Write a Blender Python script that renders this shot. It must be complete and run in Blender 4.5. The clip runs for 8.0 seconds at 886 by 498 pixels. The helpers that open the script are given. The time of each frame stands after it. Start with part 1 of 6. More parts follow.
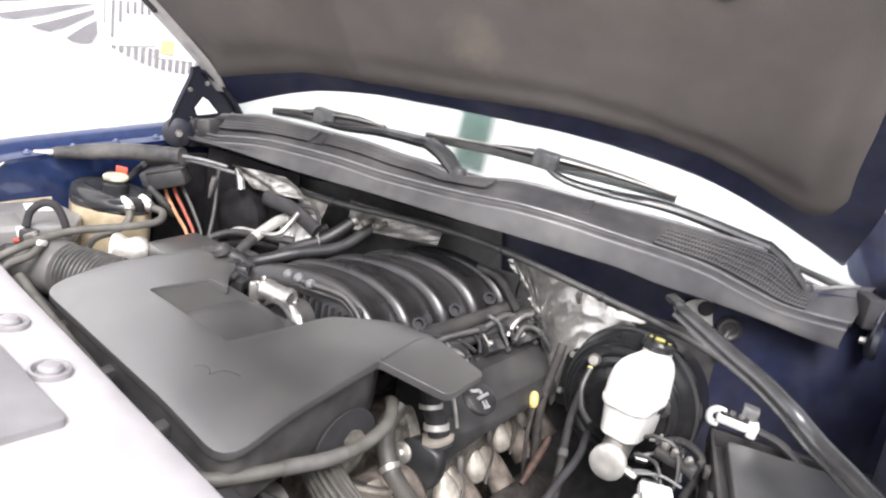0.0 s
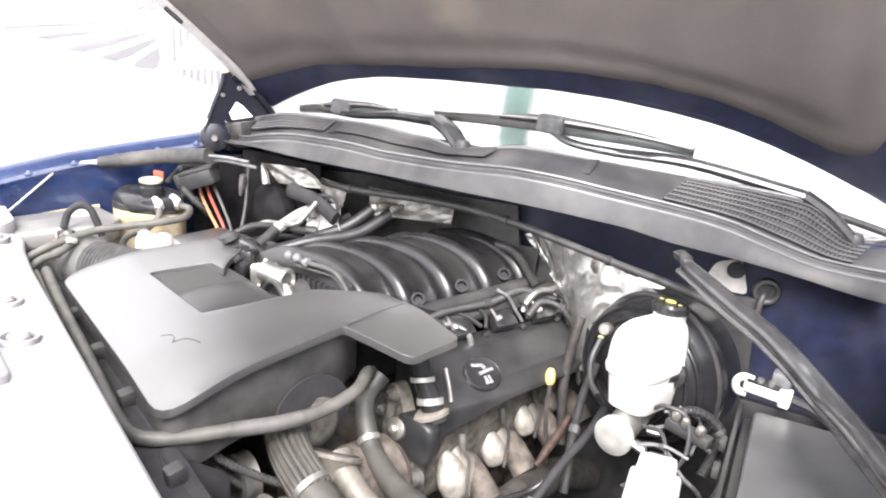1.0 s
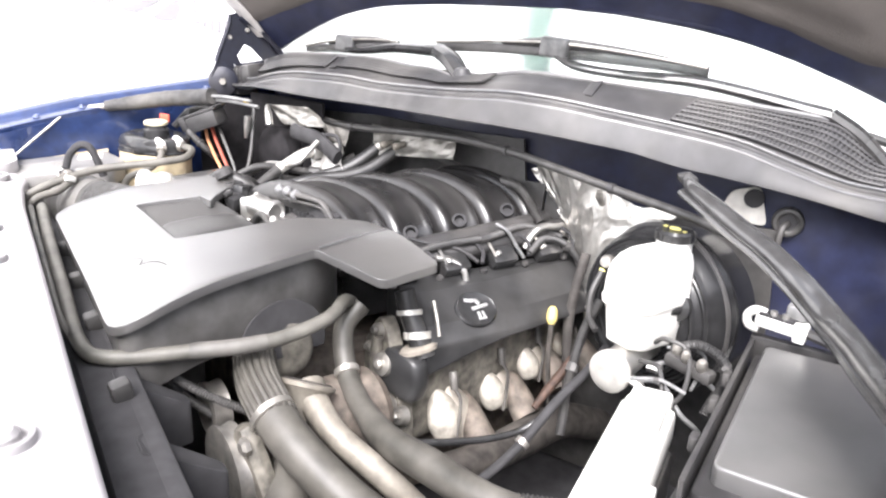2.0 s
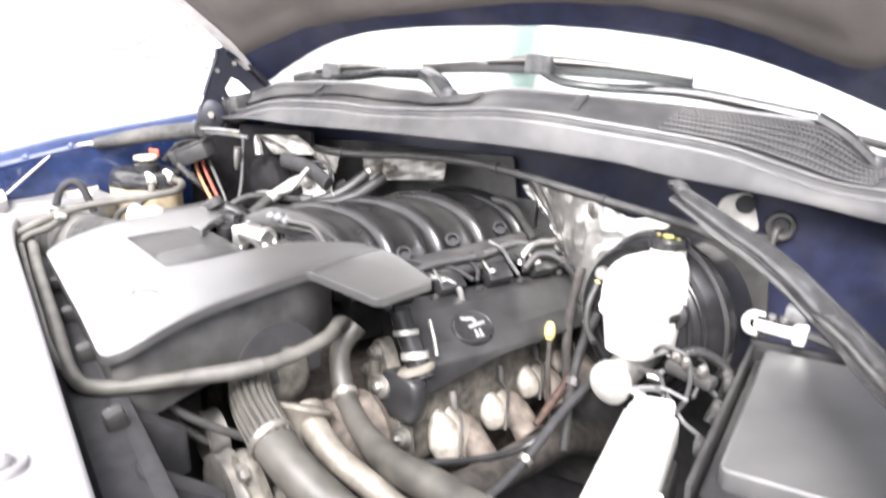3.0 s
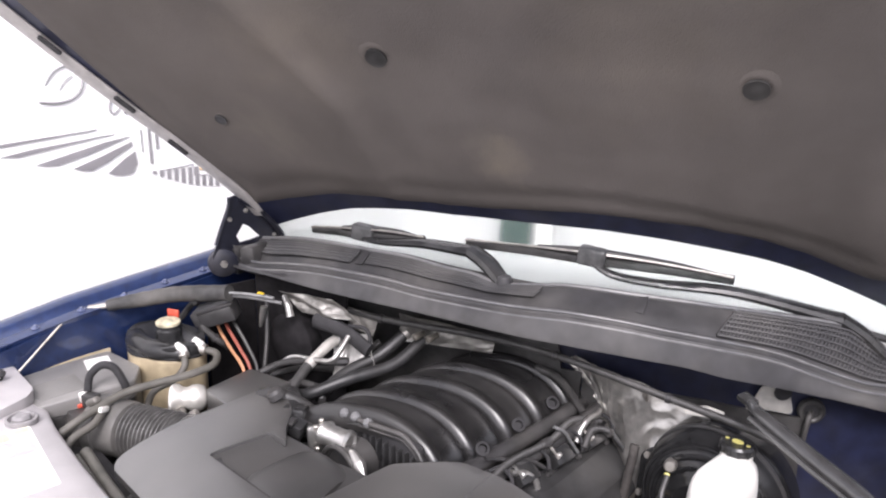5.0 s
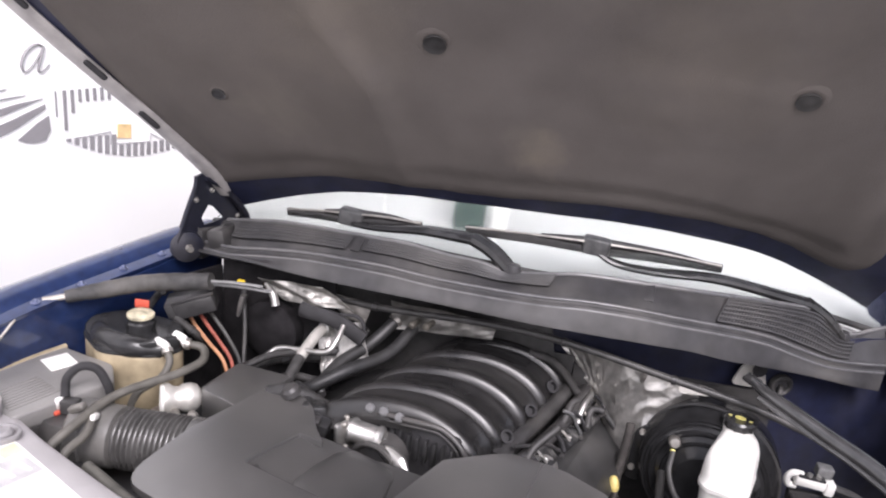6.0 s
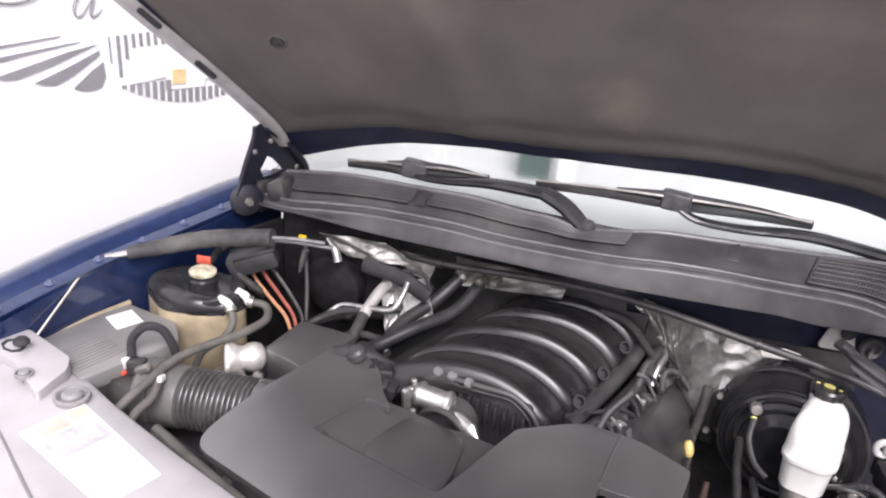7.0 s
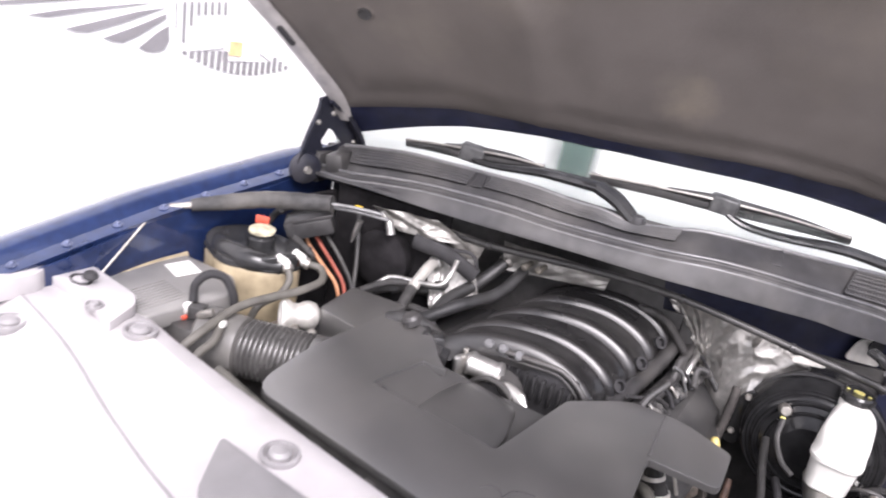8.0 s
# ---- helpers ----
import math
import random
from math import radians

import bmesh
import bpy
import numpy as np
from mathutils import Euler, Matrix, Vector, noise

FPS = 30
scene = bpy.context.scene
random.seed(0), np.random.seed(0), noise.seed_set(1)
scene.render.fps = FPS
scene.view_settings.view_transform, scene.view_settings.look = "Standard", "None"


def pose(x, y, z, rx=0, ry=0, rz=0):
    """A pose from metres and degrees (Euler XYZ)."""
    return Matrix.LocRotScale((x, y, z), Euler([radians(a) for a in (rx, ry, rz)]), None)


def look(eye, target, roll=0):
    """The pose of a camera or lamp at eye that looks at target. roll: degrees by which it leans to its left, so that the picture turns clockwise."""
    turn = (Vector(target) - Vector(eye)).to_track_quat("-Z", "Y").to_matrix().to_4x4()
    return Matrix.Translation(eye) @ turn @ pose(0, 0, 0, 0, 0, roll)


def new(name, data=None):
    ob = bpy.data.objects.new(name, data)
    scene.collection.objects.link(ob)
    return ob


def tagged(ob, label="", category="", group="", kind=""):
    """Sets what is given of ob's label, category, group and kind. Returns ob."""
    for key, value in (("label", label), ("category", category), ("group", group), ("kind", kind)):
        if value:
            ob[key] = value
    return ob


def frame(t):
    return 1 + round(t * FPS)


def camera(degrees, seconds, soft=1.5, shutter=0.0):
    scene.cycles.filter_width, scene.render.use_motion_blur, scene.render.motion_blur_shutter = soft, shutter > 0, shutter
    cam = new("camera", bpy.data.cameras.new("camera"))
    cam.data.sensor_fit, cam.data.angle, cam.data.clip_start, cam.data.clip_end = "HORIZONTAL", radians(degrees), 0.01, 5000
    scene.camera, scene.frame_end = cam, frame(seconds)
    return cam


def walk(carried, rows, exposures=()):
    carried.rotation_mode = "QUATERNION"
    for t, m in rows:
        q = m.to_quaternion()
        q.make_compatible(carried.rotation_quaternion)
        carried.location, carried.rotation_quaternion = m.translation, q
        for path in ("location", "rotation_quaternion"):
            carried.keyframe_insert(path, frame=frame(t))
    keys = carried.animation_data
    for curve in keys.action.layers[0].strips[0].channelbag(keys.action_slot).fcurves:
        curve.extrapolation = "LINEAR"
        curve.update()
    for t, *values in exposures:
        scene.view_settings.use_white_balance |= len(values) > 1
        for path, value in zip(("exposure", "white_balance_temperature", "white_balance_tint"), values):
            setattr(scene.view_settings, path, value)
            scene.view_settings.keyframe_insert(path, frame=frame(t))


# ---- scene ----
cam = camera(60.0, 8.0, soft=2.0, shutter=0.4)
PATH = [
    (0, (1.169, -0.108, 1.662), (-0.111, 1.312, 1.074), 10.3),
    (0.5, (1.326, 0.073, 1.607), (-0.146, 1.287, 1.006), 5.1),
    (1, (1.37, 0.148, 1.571), (-0.18, 1.281, 1.013), 3.6),
    (1.5, (1.396, 0.217, 1.52), (-0.201, 1.275, 0.946), 3.7),
    (1.7, (1.4, 0.26, 1.499), (-0.218, 1.273, 0.904), 3.0),
    (2.8, (1.428, 0.316, 1.391), (-0.199, 1.303, 0.776), 0.0),
    (3, (1.411, 0.296, 1.435), (-0.232, 1.307, 0.905), -0.3),
    (3.5, (1.368, 0.232, 1.571), (-0.242, 1.273, 1.002), 4.0),
    (4, (1.306, 0.135, 1.762), (-0.257, 1.265, 1.23), 5.7),
    (4.2, (1.276, 0.085, 1.804), (-0.279, 1.231, 1.287), 5.7),
    (5.3, (0.995, -0.104, 1.862), (-0.303, 1.291, 1.255), 1.4),
    (5.5, (0.902, -0.179, 1.86), (-0.304, 1.293, 1.243), 3.2),
    (6, (0.753, -0.288, 1.88), (-0.258, 1.32, 1.256), 6.3),
    (6.5, (0.684, -0.303, 1.912), (-0.32, 1.284, 1.225), 4.4),
    (7, (0.665, -0.238, 1.899), (-0.399, 1.254, 1.097), 5.2),
    (7.5, (0.663, -0.225, 1.891), (-0.409, 1.252, 1.073), 6.0),
    (8, (0.605, -0.395, 1.817), (-0.443, 1.136, 1.069), 11.0),
]
walk(cam, [(t, look(eye, target, roll)) for t, eye, target, roll in PATH],
     exposures=[(t, stops + 0.15, 6350 if t < 5 else 6300, 13 if t < 5 else 19) for t, stops in ((0, 0.95), (0.5, 1.3), (1.0, 1.54), (1.5, 1.67), (2.8, 1.86), (3.0, 1.86), (3.5, 1.66), (4.0, 1.44), (4.2, 1.28), (5.3, 0.36), (5.5, 0.36), (6.5, 0.3), (7.0, 0.36), (7.5, 0.55), (8.0, 0.78))])
import colorsys, itertools

# ---------------- light ----------------
world = bpy.data.worlds.new("sky_world")
scene.world = world
world.use_nodes = True
wn = world.node_tree
sky = wn.nodes.new("ShaderNodeTexSky")
sky.sky_type, sky.sun_disc = "NISHITA", False
sky.sun_elevation, sky.sun_rotation = radians(48), radians(134)
sky.air_density, sky.dust_density, sky.ozone_density = 1.0, 4.0, 1.0
hsv = wn.nodes.new("ShaderNodeHueSaturation")
hsv.inputs["Saturation"].default_value = 0.25
wn.links.new(sky.outputs["Color"], hsv.inputs["Color"])
wn.links.new(hsv.outputs["Color"], wn.nodes["Background"].inputs["Color"])
wn.nodes["Background"].inputs["Strength"].default_value = 0.15

sun_data = bpy.data.lights.new("sun", "SUN")
sun_data.energy, sun_data.angle, sun_data.color = 2.0, radians(30), (1.0, 0.97, 0.94)
sun = new("sun", sun_data)
sun.matrix_world = look((4.6, -3.6, 8.0), (0, 0.8, 1.0))


# ---------------- materials ----------------
def material(name, colour, rough=0.5, metal=0.0, vary=0.12, scale=30.0, bump=0.1, bump_scale=200.0, coat=0.0, spec=0.5, dust=0.0, dust_colour=(0.45, 0.42, 0.38)):
    """A principled material with uneven colour at two scales, fine relief and, where asked, a film of dust."""
    m = bpy.data.materials.new(name)
    m.use_nodes = True
    nt = m.node_tree
    b = nt.nodes["Principled BSDF"]
    tc = nt.nodes.new("ShaderNodeTexCoord")
    n1 = nt.nodes.new("ShaderNodeTexNoise")
    n1.inputs["Scale"].default_value, n1.inputs["Detail"].default_value = scale, 6
    n2 = nt.nodes.new("ShaderNodeTexNoise")
    n2.inputs["Scale"].default_value, n2.inputs["Detail"].default_value = bump_scale, 3
    n3 = nt.nodes.new("ShaderNodeTexNoise")
    n3.inputs["Scale"].default_value, n3.inputs["Detail"].default_value = scale * 0.2, 4
    for n in (n1, n2, n3):
        nt.links.new(tc.outputs["Object"], n.inputs["Vector"])
    ramp = nt.nodes.new("ShaderNodeValToRGB")
    lo = [c * (1 - vary * 1.6) for c in colour]
    hi = [min(1, c * (1 + vary * 1.6)) for c in colour]
    ramp.color_ramp.elements[0].position, ramp.color_ramp.elements[1].position = 0.3, 0.7
    ramp.color_ramp.elements[0].color, ramp.color_ramp.elements[1].color = (*lo, 1), (*hi, 1)
    nt.links.new(n1.outputs["Fac"], ramp.inputs["Fac"])
    mix = nt.nodes.new("ShaderNodeMix")
    mix.data_type = "RGBA"
    mix.inputs["B"].default_value = (*dust_colour, 1)
    mr = nt.nodes.new("ShaderNodeMapRange")
    mr.inputs["From Min"].default_value, mr.inputs["From Max"].default_value = 0.42, 0.68
    mr.inputs["To Max"].default_value = dust
    nt.links.new(n3.outputs["Fac"], mr.inputs["Value"])
    nt.links.new(mr.outputs["Result"], mix.inputs["Factor"])
    nt.links.new(ramp.outputs["Color"], mix.inputs["A"])
    nt.links.new(mix.outputs["Result"], b.inputs["Base Color"])
    rr = nt.nodes.new("ShaderNodeMapRange")
    rr.inputs["To Min"].default_value, rr.inputs["To Max"].default_value = max(0.02, rough - 0.12), min(1, rough + 0.12)
    nt.links.new(n3.outputs["Fac"], rr.inputs["Value"])
    nt.links.new(rr.outputs["Result"], b.inputs["Roughness"])
    b.inputs["Metallic"].default_value = metal
    b.inputs["Coat Weight"].default_value = coat
    b.inputs["Coat Roughness"].default_value = 0.05
    b.inputs["Specular IOR Level"].default_value = spec
    if bump:
        bp = nt.nodes.new("ShaderNodeBump")
        bp.inputs["Strength"].default_value, bp.inputs["Distance"].default_value = bump, 0.002
        nt.links.new(n2.outputs["Fac"], bp.inputs["Height"])
        nt.links.new(bp.outputs["Normal"], b.inputs["Normal"])
    return m


PAINT = material("navy_paint", (0.015, 0.030, 0.096), 0.3, 0.25, 0.15, 40, 0.03, 900, coat=0.8)
# inner panels' duller navy, its colour darkened where less light reaches
PAINT_DULL = material("navy_paint_inner_shaded", (0.014, 0.017, 0.043), 0.5, 0.1, 0.2, 25, 0.05, 300, coat=0.08, dust=0.06)
PLASTIC = material("black_plastic", (0.036, 0.035, 0.036), 0.38, 0, 0.2, 30, 0.12, 700, dust=0.10)
GLOSS = material("gloss_black_plastic", (0.026, 0.026, 0.027), 0.24, 0, 0.2, 30, 0.05, 500, dust=0.05)
COVER = material("textured_cover_plastic", (0.051, 0.050, 0.050), 0.34, 0, 0.10, 12, 0.15, 1200, spec=0.7, dust=0.10)
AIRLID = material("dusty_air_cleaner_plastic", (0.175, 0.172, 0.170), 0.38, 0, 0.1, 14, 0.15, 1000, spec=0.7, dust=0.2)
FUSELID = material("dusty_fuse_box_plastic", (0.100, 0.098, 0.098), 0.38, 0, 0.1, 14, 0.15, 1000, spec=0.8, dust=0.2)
COWL = material("weathered_cowl_plastic", (0.041, 0.040, 0.042), 0.42, 0, 0.16, 22, 0.2, 900, dust=0.13)
PANEL = material("radiator_cover_plastic", (0.43, 0.412, 0.42), 0.42, 0, 0.08, 10, 0.15, 900, dust=0.12)
RUBBER = material("rubber", (0.037, 0.036, 0.036), 0.46, 0, 0.25, 40, 0.12, 400, dust=0.06)
HOSE = material("dusty_hose", (0.062, 0.060, 0.052), 0.55, 0, 0.25, 30, 0.1, 400, dust=0.18)
FELT = material("hood_felt", (0.116, 0.104, 0.098), 0.95, 0, 0.08, 6, 0.6, 350, spec=0.1, dust=0.22, dust_colour=(0.20, 0.175, 0.15))


def stain(mat, centre, radius, colour, strength):
    """A pale dusty blot of uneven outline on a material, round a point of the place."""
    nt = mat.node_tree
    b = nt.nodes["Principled BSDF"]
    source = b.inputs["Base Color"].links[0].from_socket
    tc = nt.nodes.new("ShaderNodeTexCoord")
    rough = nt.nodes.new("ShaderNodeTexNoise")
    rough.inputs["Scale"].default_value, rough.inputs["Detail"].default_value = 18.0, 5
    dist = nt.nodes.new("ShaderNodeVectorMath")
    dist.operation = "DISTANCE"
    dist.inputs[1].default_value = centre
    nt.links.new(tc.outputs["Object"], dist.inputs[0])
    nt.links.new(tc.outputs["Object"], rough.inputs["Vector"])
    add = nt.nodes.new("ShaderNodeMath")
    add.operation = "MULTIPLY_ADD"
    add.inputs[1].default_value = radius * 1.6
    nt.links.new(rough.outputs["Fac"], add.inputs[0])
    nt.links.new(dist.outputs["Value"], add.inputs[2])
    fall = nt.nodes.new("ShaderNodeMapRange")
    fall.inputs["From Min"].default_value, fall.inputs["From Max"].default_value = radius * 0.7, radius * 1.9
    fall.inputs["To Min"].default_value, fall.inputs["To Max"].default_value = strength, 0.0
    nt.links.new(add.outputs["Value"], fall.inputs["Value"])
    mix = nt.nodes.new("ShaderNodeMix")
    mix.data_type = "RGBA"
    mix.inputs["B"].default_value = (*colour, 1)
    nt.links.new(fall.outputs["Result"], mix.inputs["Factor"])
    nt.links.new(source, mix.inputs["A"])
    nt.links.new(mix.outputs["Result"], b.inputs["Base Color"])


stain(FELT, (0.078, 1.071, 1.645), 0.07, (0.22, 0.195, 0.155), 0.42)
stain(FELT, (-0.40, 0.84, 1.62), 0.10, (0.20, 0.18, 0.155), 0.45)
stain(FELT, (-0.12, 0.72, 1.86), 0.12, (0.19, 0.17, 0.15), 0.35)
ALU = material("cast_aluminium", (0.55, 0.54, 0.52), 0.38, 0.9, 0.12, 40, 0.25, 300, dust=0.1)
STEEL = material("dull_steel", (0.42, 0.40, 0.37), 0.45, 0.8, 0.2, 40, 0.15, 300, dust=0.25)
HEATSHIELD = material("tan_heat_shield", (0.30, 0.27, 0.23), 0.5, 0.15, 0.2, 35, 0.2, 200, dust=0.2)
PALEALU = material("pale_oxidised_aluminium", (0.62, 0.60, 0.56), 0.45, 0.5, 0.1, 40, 0.1, 300, dust=0.1)
BOLTPAINT = material("scuffed_painted_bolt", (0.13, 0.15, 0.24), 0.45, 0.3, 0.2, 60, 0.1, 300)
TANCAST = material("dirty_tan_casting", (0.125, 0.115, 0.097), 0.6, 0.1, 0.45, 45, 0.4, 150, dust=0.16, dust_colour=(0.33, 0.31, 0.28))
VALVECOVER = material("black_valve_cover_plastic", (0.025, 0.025, 0.026), 0.40, 0, 0.25, 25, 0.15, 600, dust=0.04)
SOOT = material("sooty_dark_iron", (0.040, 0.035, 0.031), 0.8, 0.1, 0.4, 40, 0.4, 150, dust=0.05)
SKIRT = material("dusty_skirt_plastic", (0.043, 0.042, 0.042), 0.42, 0, 0.3, 25, 0.15, 500, dust=0.08)
BOOSTER = material("satin_black_enamel", (0.019, 0.019, 0.020), 0.22, 0, 0.2, 30, 0.02, 500, spec=0.4, dust=0.01)
IRON = material("rusty_iron", (0.115, 0.094, 0.078), 0.75, 0.2, 0.4, 40, 0.4, 150, dust=0.16)
FOIL = material("insulation_foil", (0.46, 0.445, 0.42), 0.33, 0.82, 0.15, 40, 0.3, 60)
FELTED = material("grey_insulation", (0.20, 0.19, 0.175), 0.7, 0.2, 0.15, 40, 0.3, 120)
FOIL_DULL = material("dull_insulation_foil", (0.33, 0.32, 0.30), 0.48, 0.85, 0.15, 40, 0.25, 60)
# stained shield metal, made paler for the half that faces the light
SHIELDLIT = material("stained_lit_plug_shield", (0.42, 0.39, 0.34), 0.48, 0.25, 0.25, 45, 0.2, 250, dust=0.15)
LINE = material("dull_grey_line", (0.20, 0.20, 0.20), 0.5, 0.35, 0.15, 60, 0.1, 300)
BADGE = material("worn_silver_badge", (0.40, 0.40, 0.40), 0.45, 0.4, 0.3, 160, 0.15, 400)
BRACE = material("polished_black_paint", (0.040, 0.040, 0.041), 0.20, 0, 0.15, 30, 0.04, 400, spec=0.9, dust=0.03)
FOIL_PALE = material("creased_pale_foil", (0.48, 0.47, 0.45), 0.34, 0.45, 0.2, 40, 0.5, 45)
OLDHOSE = material("grimy_coolant_hose", (0.048, 0.045, 0.039), 0.5, 0, 0.3, 30, 0.1, 400, dust=0.14)
TANKHOSE = material("dusty_olive_hose", (0.070, 0.066, 0.057), 0.55, 0, 0.2, 30, 0.1, 400, dust=0.25)
WHITE = material("white_plastic", (0.80, 0.79, 0.75), 0.42, 0, 0.04, 20, 0.05, 300)
TANK = material("translucent_tank", (0.34, 0.280, 0.185), 0.45, 0, 0.24, 18, 0.08, 300, dust=0.15)
YELLOW = material("yellow_plastic", (0.75, 0.52, 0.03), 0.4, 0, 0.1, 40, 0.05, 300)
PALEYELLOW = material("pale_yellow_print", (0.72, 0.66, 0.22), 0.5, 0, 0.1, 40, 0.05, 300)
RED = material("red_plastic", (0.58, 0.10, 0.06), 0.45, 0, 0.1, 40, 0.05, 300)
REDWIRE = material("dull_red_wire", (0.30, 0.075, 0.05), 0.5, 0, 0.1, 40, 0.05, 300)
ORANGE = material("orange_wire", (0.48, 0.23, 0.12), 0.5, 0, 0.1, 40, 0.05, 300)
PAPER = material("label_paper", (0.78, 0.77, 0.74), 0.6, 0, 0.04, 30, 0.02, 300)
GREYINK = material("grey_print", (0.27, 0.26, 0.27), 0.6, 0, 0.1, 6, 0.02, 300)
# for dark parts, and painted as shade in slots, holes and openings
DARK = material("dark_part_and_shade", (0.029, 0.028, 0.030), 0.8, 0, 0.2, 30, 0.05, 300)
CONCRETE = material("pale_concrete", (0.55, 0.54, 0.52), 0.8, 0, 0.1, 1.5, 0.3, 40, dust=0.2)
WALLPAINT = material("white_wall_paint", (0.90, 0.90, 0.89), 0.7, 0, 0.02, 2, 0.1, 120)
GLASS = material("windshield_glass", (0.93, 0.97, 0.96), 0.14, 0, 0.01, 3, 0, 100, spec=0.8)
GLASS.node_tree.nodes["Principled BSDF"].inputs["Transmission Weight"].default_value = 1.0
GLASS.node_tree.nodes["Principled BSDF"].inputs["IOR"].default_value = 1.3
# colours of the windshield's reflections, put on sheets added behind the glass
GLARE = material("pale_glass_reflection", (0.46, 0.46, 0.455), 0.6, 0, 0.04, 4, 0.1, 200)
GREEN = material("dark_green_reflection", (0.06, 0.10, 0.085), 0.5, 0, 0.2, 8, 0.1, 200)


for m, w in ((COVER, 1.0), (FUSELID, 0.6)):
    b = m.node_tree.nodes["Principled BSDF"]
    b.inputs["Coat Weight"].default_value, b.inputs["Coat Roughness"].default_value, b.inputs["Coat IOR"].default_value = w, 0.32, 1.75
# a pale rubbed patch and broad faint marks on the felt
nt = FELT.node_tree
geo = nt.nodes.new("ShaderNodeNewGeometry")
last = nt.nodes["Principled BSDF"].inputs["Base Color"].links[0].from_socket
for centre, size, amount in (((0.085, 1.11, 1.64), 0.085, 0.55), ((0.39, 1.06, 1.853), 0.20, 0.16), ((-0.196, 0.773, 1.838), 0.16, 0.2)):
    sub_ = nt.nodes.new("ShaderNodeVectorMath")
    sub_.operation = "DISTANCE"
    sub_.inputs[1].default_value = centre
    nz = nt.nodes.new("ShaderNodeTexNoise")
    nz.inputs["Scale"].default_value, nz.inputs["Detail"].default_value = 14, 5
    warp = nt.nodes.new("ShaderNodeMath")
    warp.operation = "MULTIPLY_ADD"
    warp.inputs[1].default_value = size * 1.6
    nt.links.new(geo.outputs["Position"], sub_.inputs[0])
    nt.links.new(geo.outputs["Position"], nz.inputs["Vector"])
    nt.links.new(nz.outputs["Fac"], warp.inputs[0])
    nt.links.new(sub_.outputs["Value"], warp.inputs[2])
    fall = nt.nodes.new("ShaderNodeMapRange")
    fall.inputs["From Min"].default_value, fall.inputs["From Max"].default_value = size * 0.7, size * 1.9
    fall.inputs["To Min"].default_value, fall.inputs["To Max"].default_value = amount, 0.0
    nt.links.new(warp.outputs["Value"], fall.inputs["Value"])
    mx = nt.nodes.new("ShaderNodeMix")
    mx.data_type = "RGBA"
    mx.inputs["B"].default_value = (0.26, 0.22, 0.17, 1)
    nt.links.new(fall.outputs["Result"], mx.inputs["Factor"])
    nt.links.new(last, mx.inputs["A"])
    last = mx.outputs["Result"]
nt.links.new(last, nt.nodes["Principled BSDF"].inputs["Base Color"])


# ---------------- mesh helpers ----------------
def part(name, bm, mat, parent=None, label="", smooth=True, m=None):
    """Links a bmesh as one mesh object under a thing or a part."""
    me = bpy.data.meshes.new(name)
    bmesh.ops.recalc_face_normals(bm, faces=bm.faces)
    bm.to_mesh(me)
    bm.free()
    for p in me.polygons:
        p.use_smooth = smooth
    if smooth:
        me.set_sharp_from_angle(angle=radians(38))
    me.materials.append(mat)
    ob = new(name, me)
    if parent:
        ob.parent = parent
    if m is not None:
        ob.matrix_basis = m
    if label:
        tagged(ob, label)
    return ob


def thing(name, label, category, m=None, group=""):
    ob = new(name)
    ob.empty_display_size = 0.05
    if m is not None:
        ob.matrix_basis = m
    return tagged(ob, label, category, group)


def bevelled(bm, width, seg=2, angle=25):
    """Rounds all edges sharper than the angle."""
    sharp = [e for e in bm.edges if len(e.link_faces) == 2 and e.calc_face_angle(0) > radians(angle)]
    bmesh.ops.bevel(bm, geom=sharp, offset=width, segments=seg, profile=0.5, affect="EDGES", clamp_overlap=True)
    return bm


def box(sx, sy, sz, bevel=0.004, m=None, seg=2, taper=1.0):
    bm = bmesh.new()
    bmesh.ops.create_cube(bm, size=1)
    for v in bm.verts:
        k = taper if v.co.z > 0 else 1.0
        v.co = Vector((v.co.x * sx * k, v.co.y * sy * k, v.co.z * sz))
    if bevel:
        bevelled(bm, bevel, seg)
    if m is not None:
        bm.transform(m)
    return bm


def prism(poly, bottom, top, bevel=0.004, seg=2):
    """A slab over the outline poly (x, y), between two heights that may be functions of x, y."""
    zb = bottom if callable(bottom) else (lambda x, y: bottom)
    zt = top if callable(top) else (lambda x, y: top)
    bm = bmesh.new()
    lo = [bm.verts.new((x, y, zb(x, y))) for x, y in poly]
    hi = [bm.verts.new((x, y, zt(x, y))) for x, y in poly]
    bm.faces.new(hi)
    bm.faces.new(lo[::-1])
    for i in range(len(poly)):
        j = (i + 1) % len(poly)
        bm.faces.new((lo[i], lo[j], hi[j], hi[i]))
    bmesh.ops.recalc_face_normals(bm, faces=bm.faces)
    if bevel:
        bevelled(bm, bevel, seg)
    return bm


def draped(poly, top, thick, bevel=0.006, seg=3, step=0.035):
    """A plate over the outline that follows the height top(x, y), cut fine enough to bend."""
    bm = prism(poly, -thick, 0.0, bevel, seg)
    for axis in (0, 1):
        lo, hi = min(p[axis] for p in poly), max(p[axis] for p in poly)
        n = int((hi - lo) / step)
        for k in range(1, n):
            co, no = [0, 0, 0], [0, 0, 0]
            co[axis], no[axis] = lo + (hi - lo) * k / n, 1
            bmesh.ops.bisect_plane(bm, geom=bm.verts[:] + bm.edges[:] + bm.faces[:], plane_co=co, plane_no=no)
    for v in bm.verts:
        v.co.z += top(v.co.x, v.co.y)
    return bm


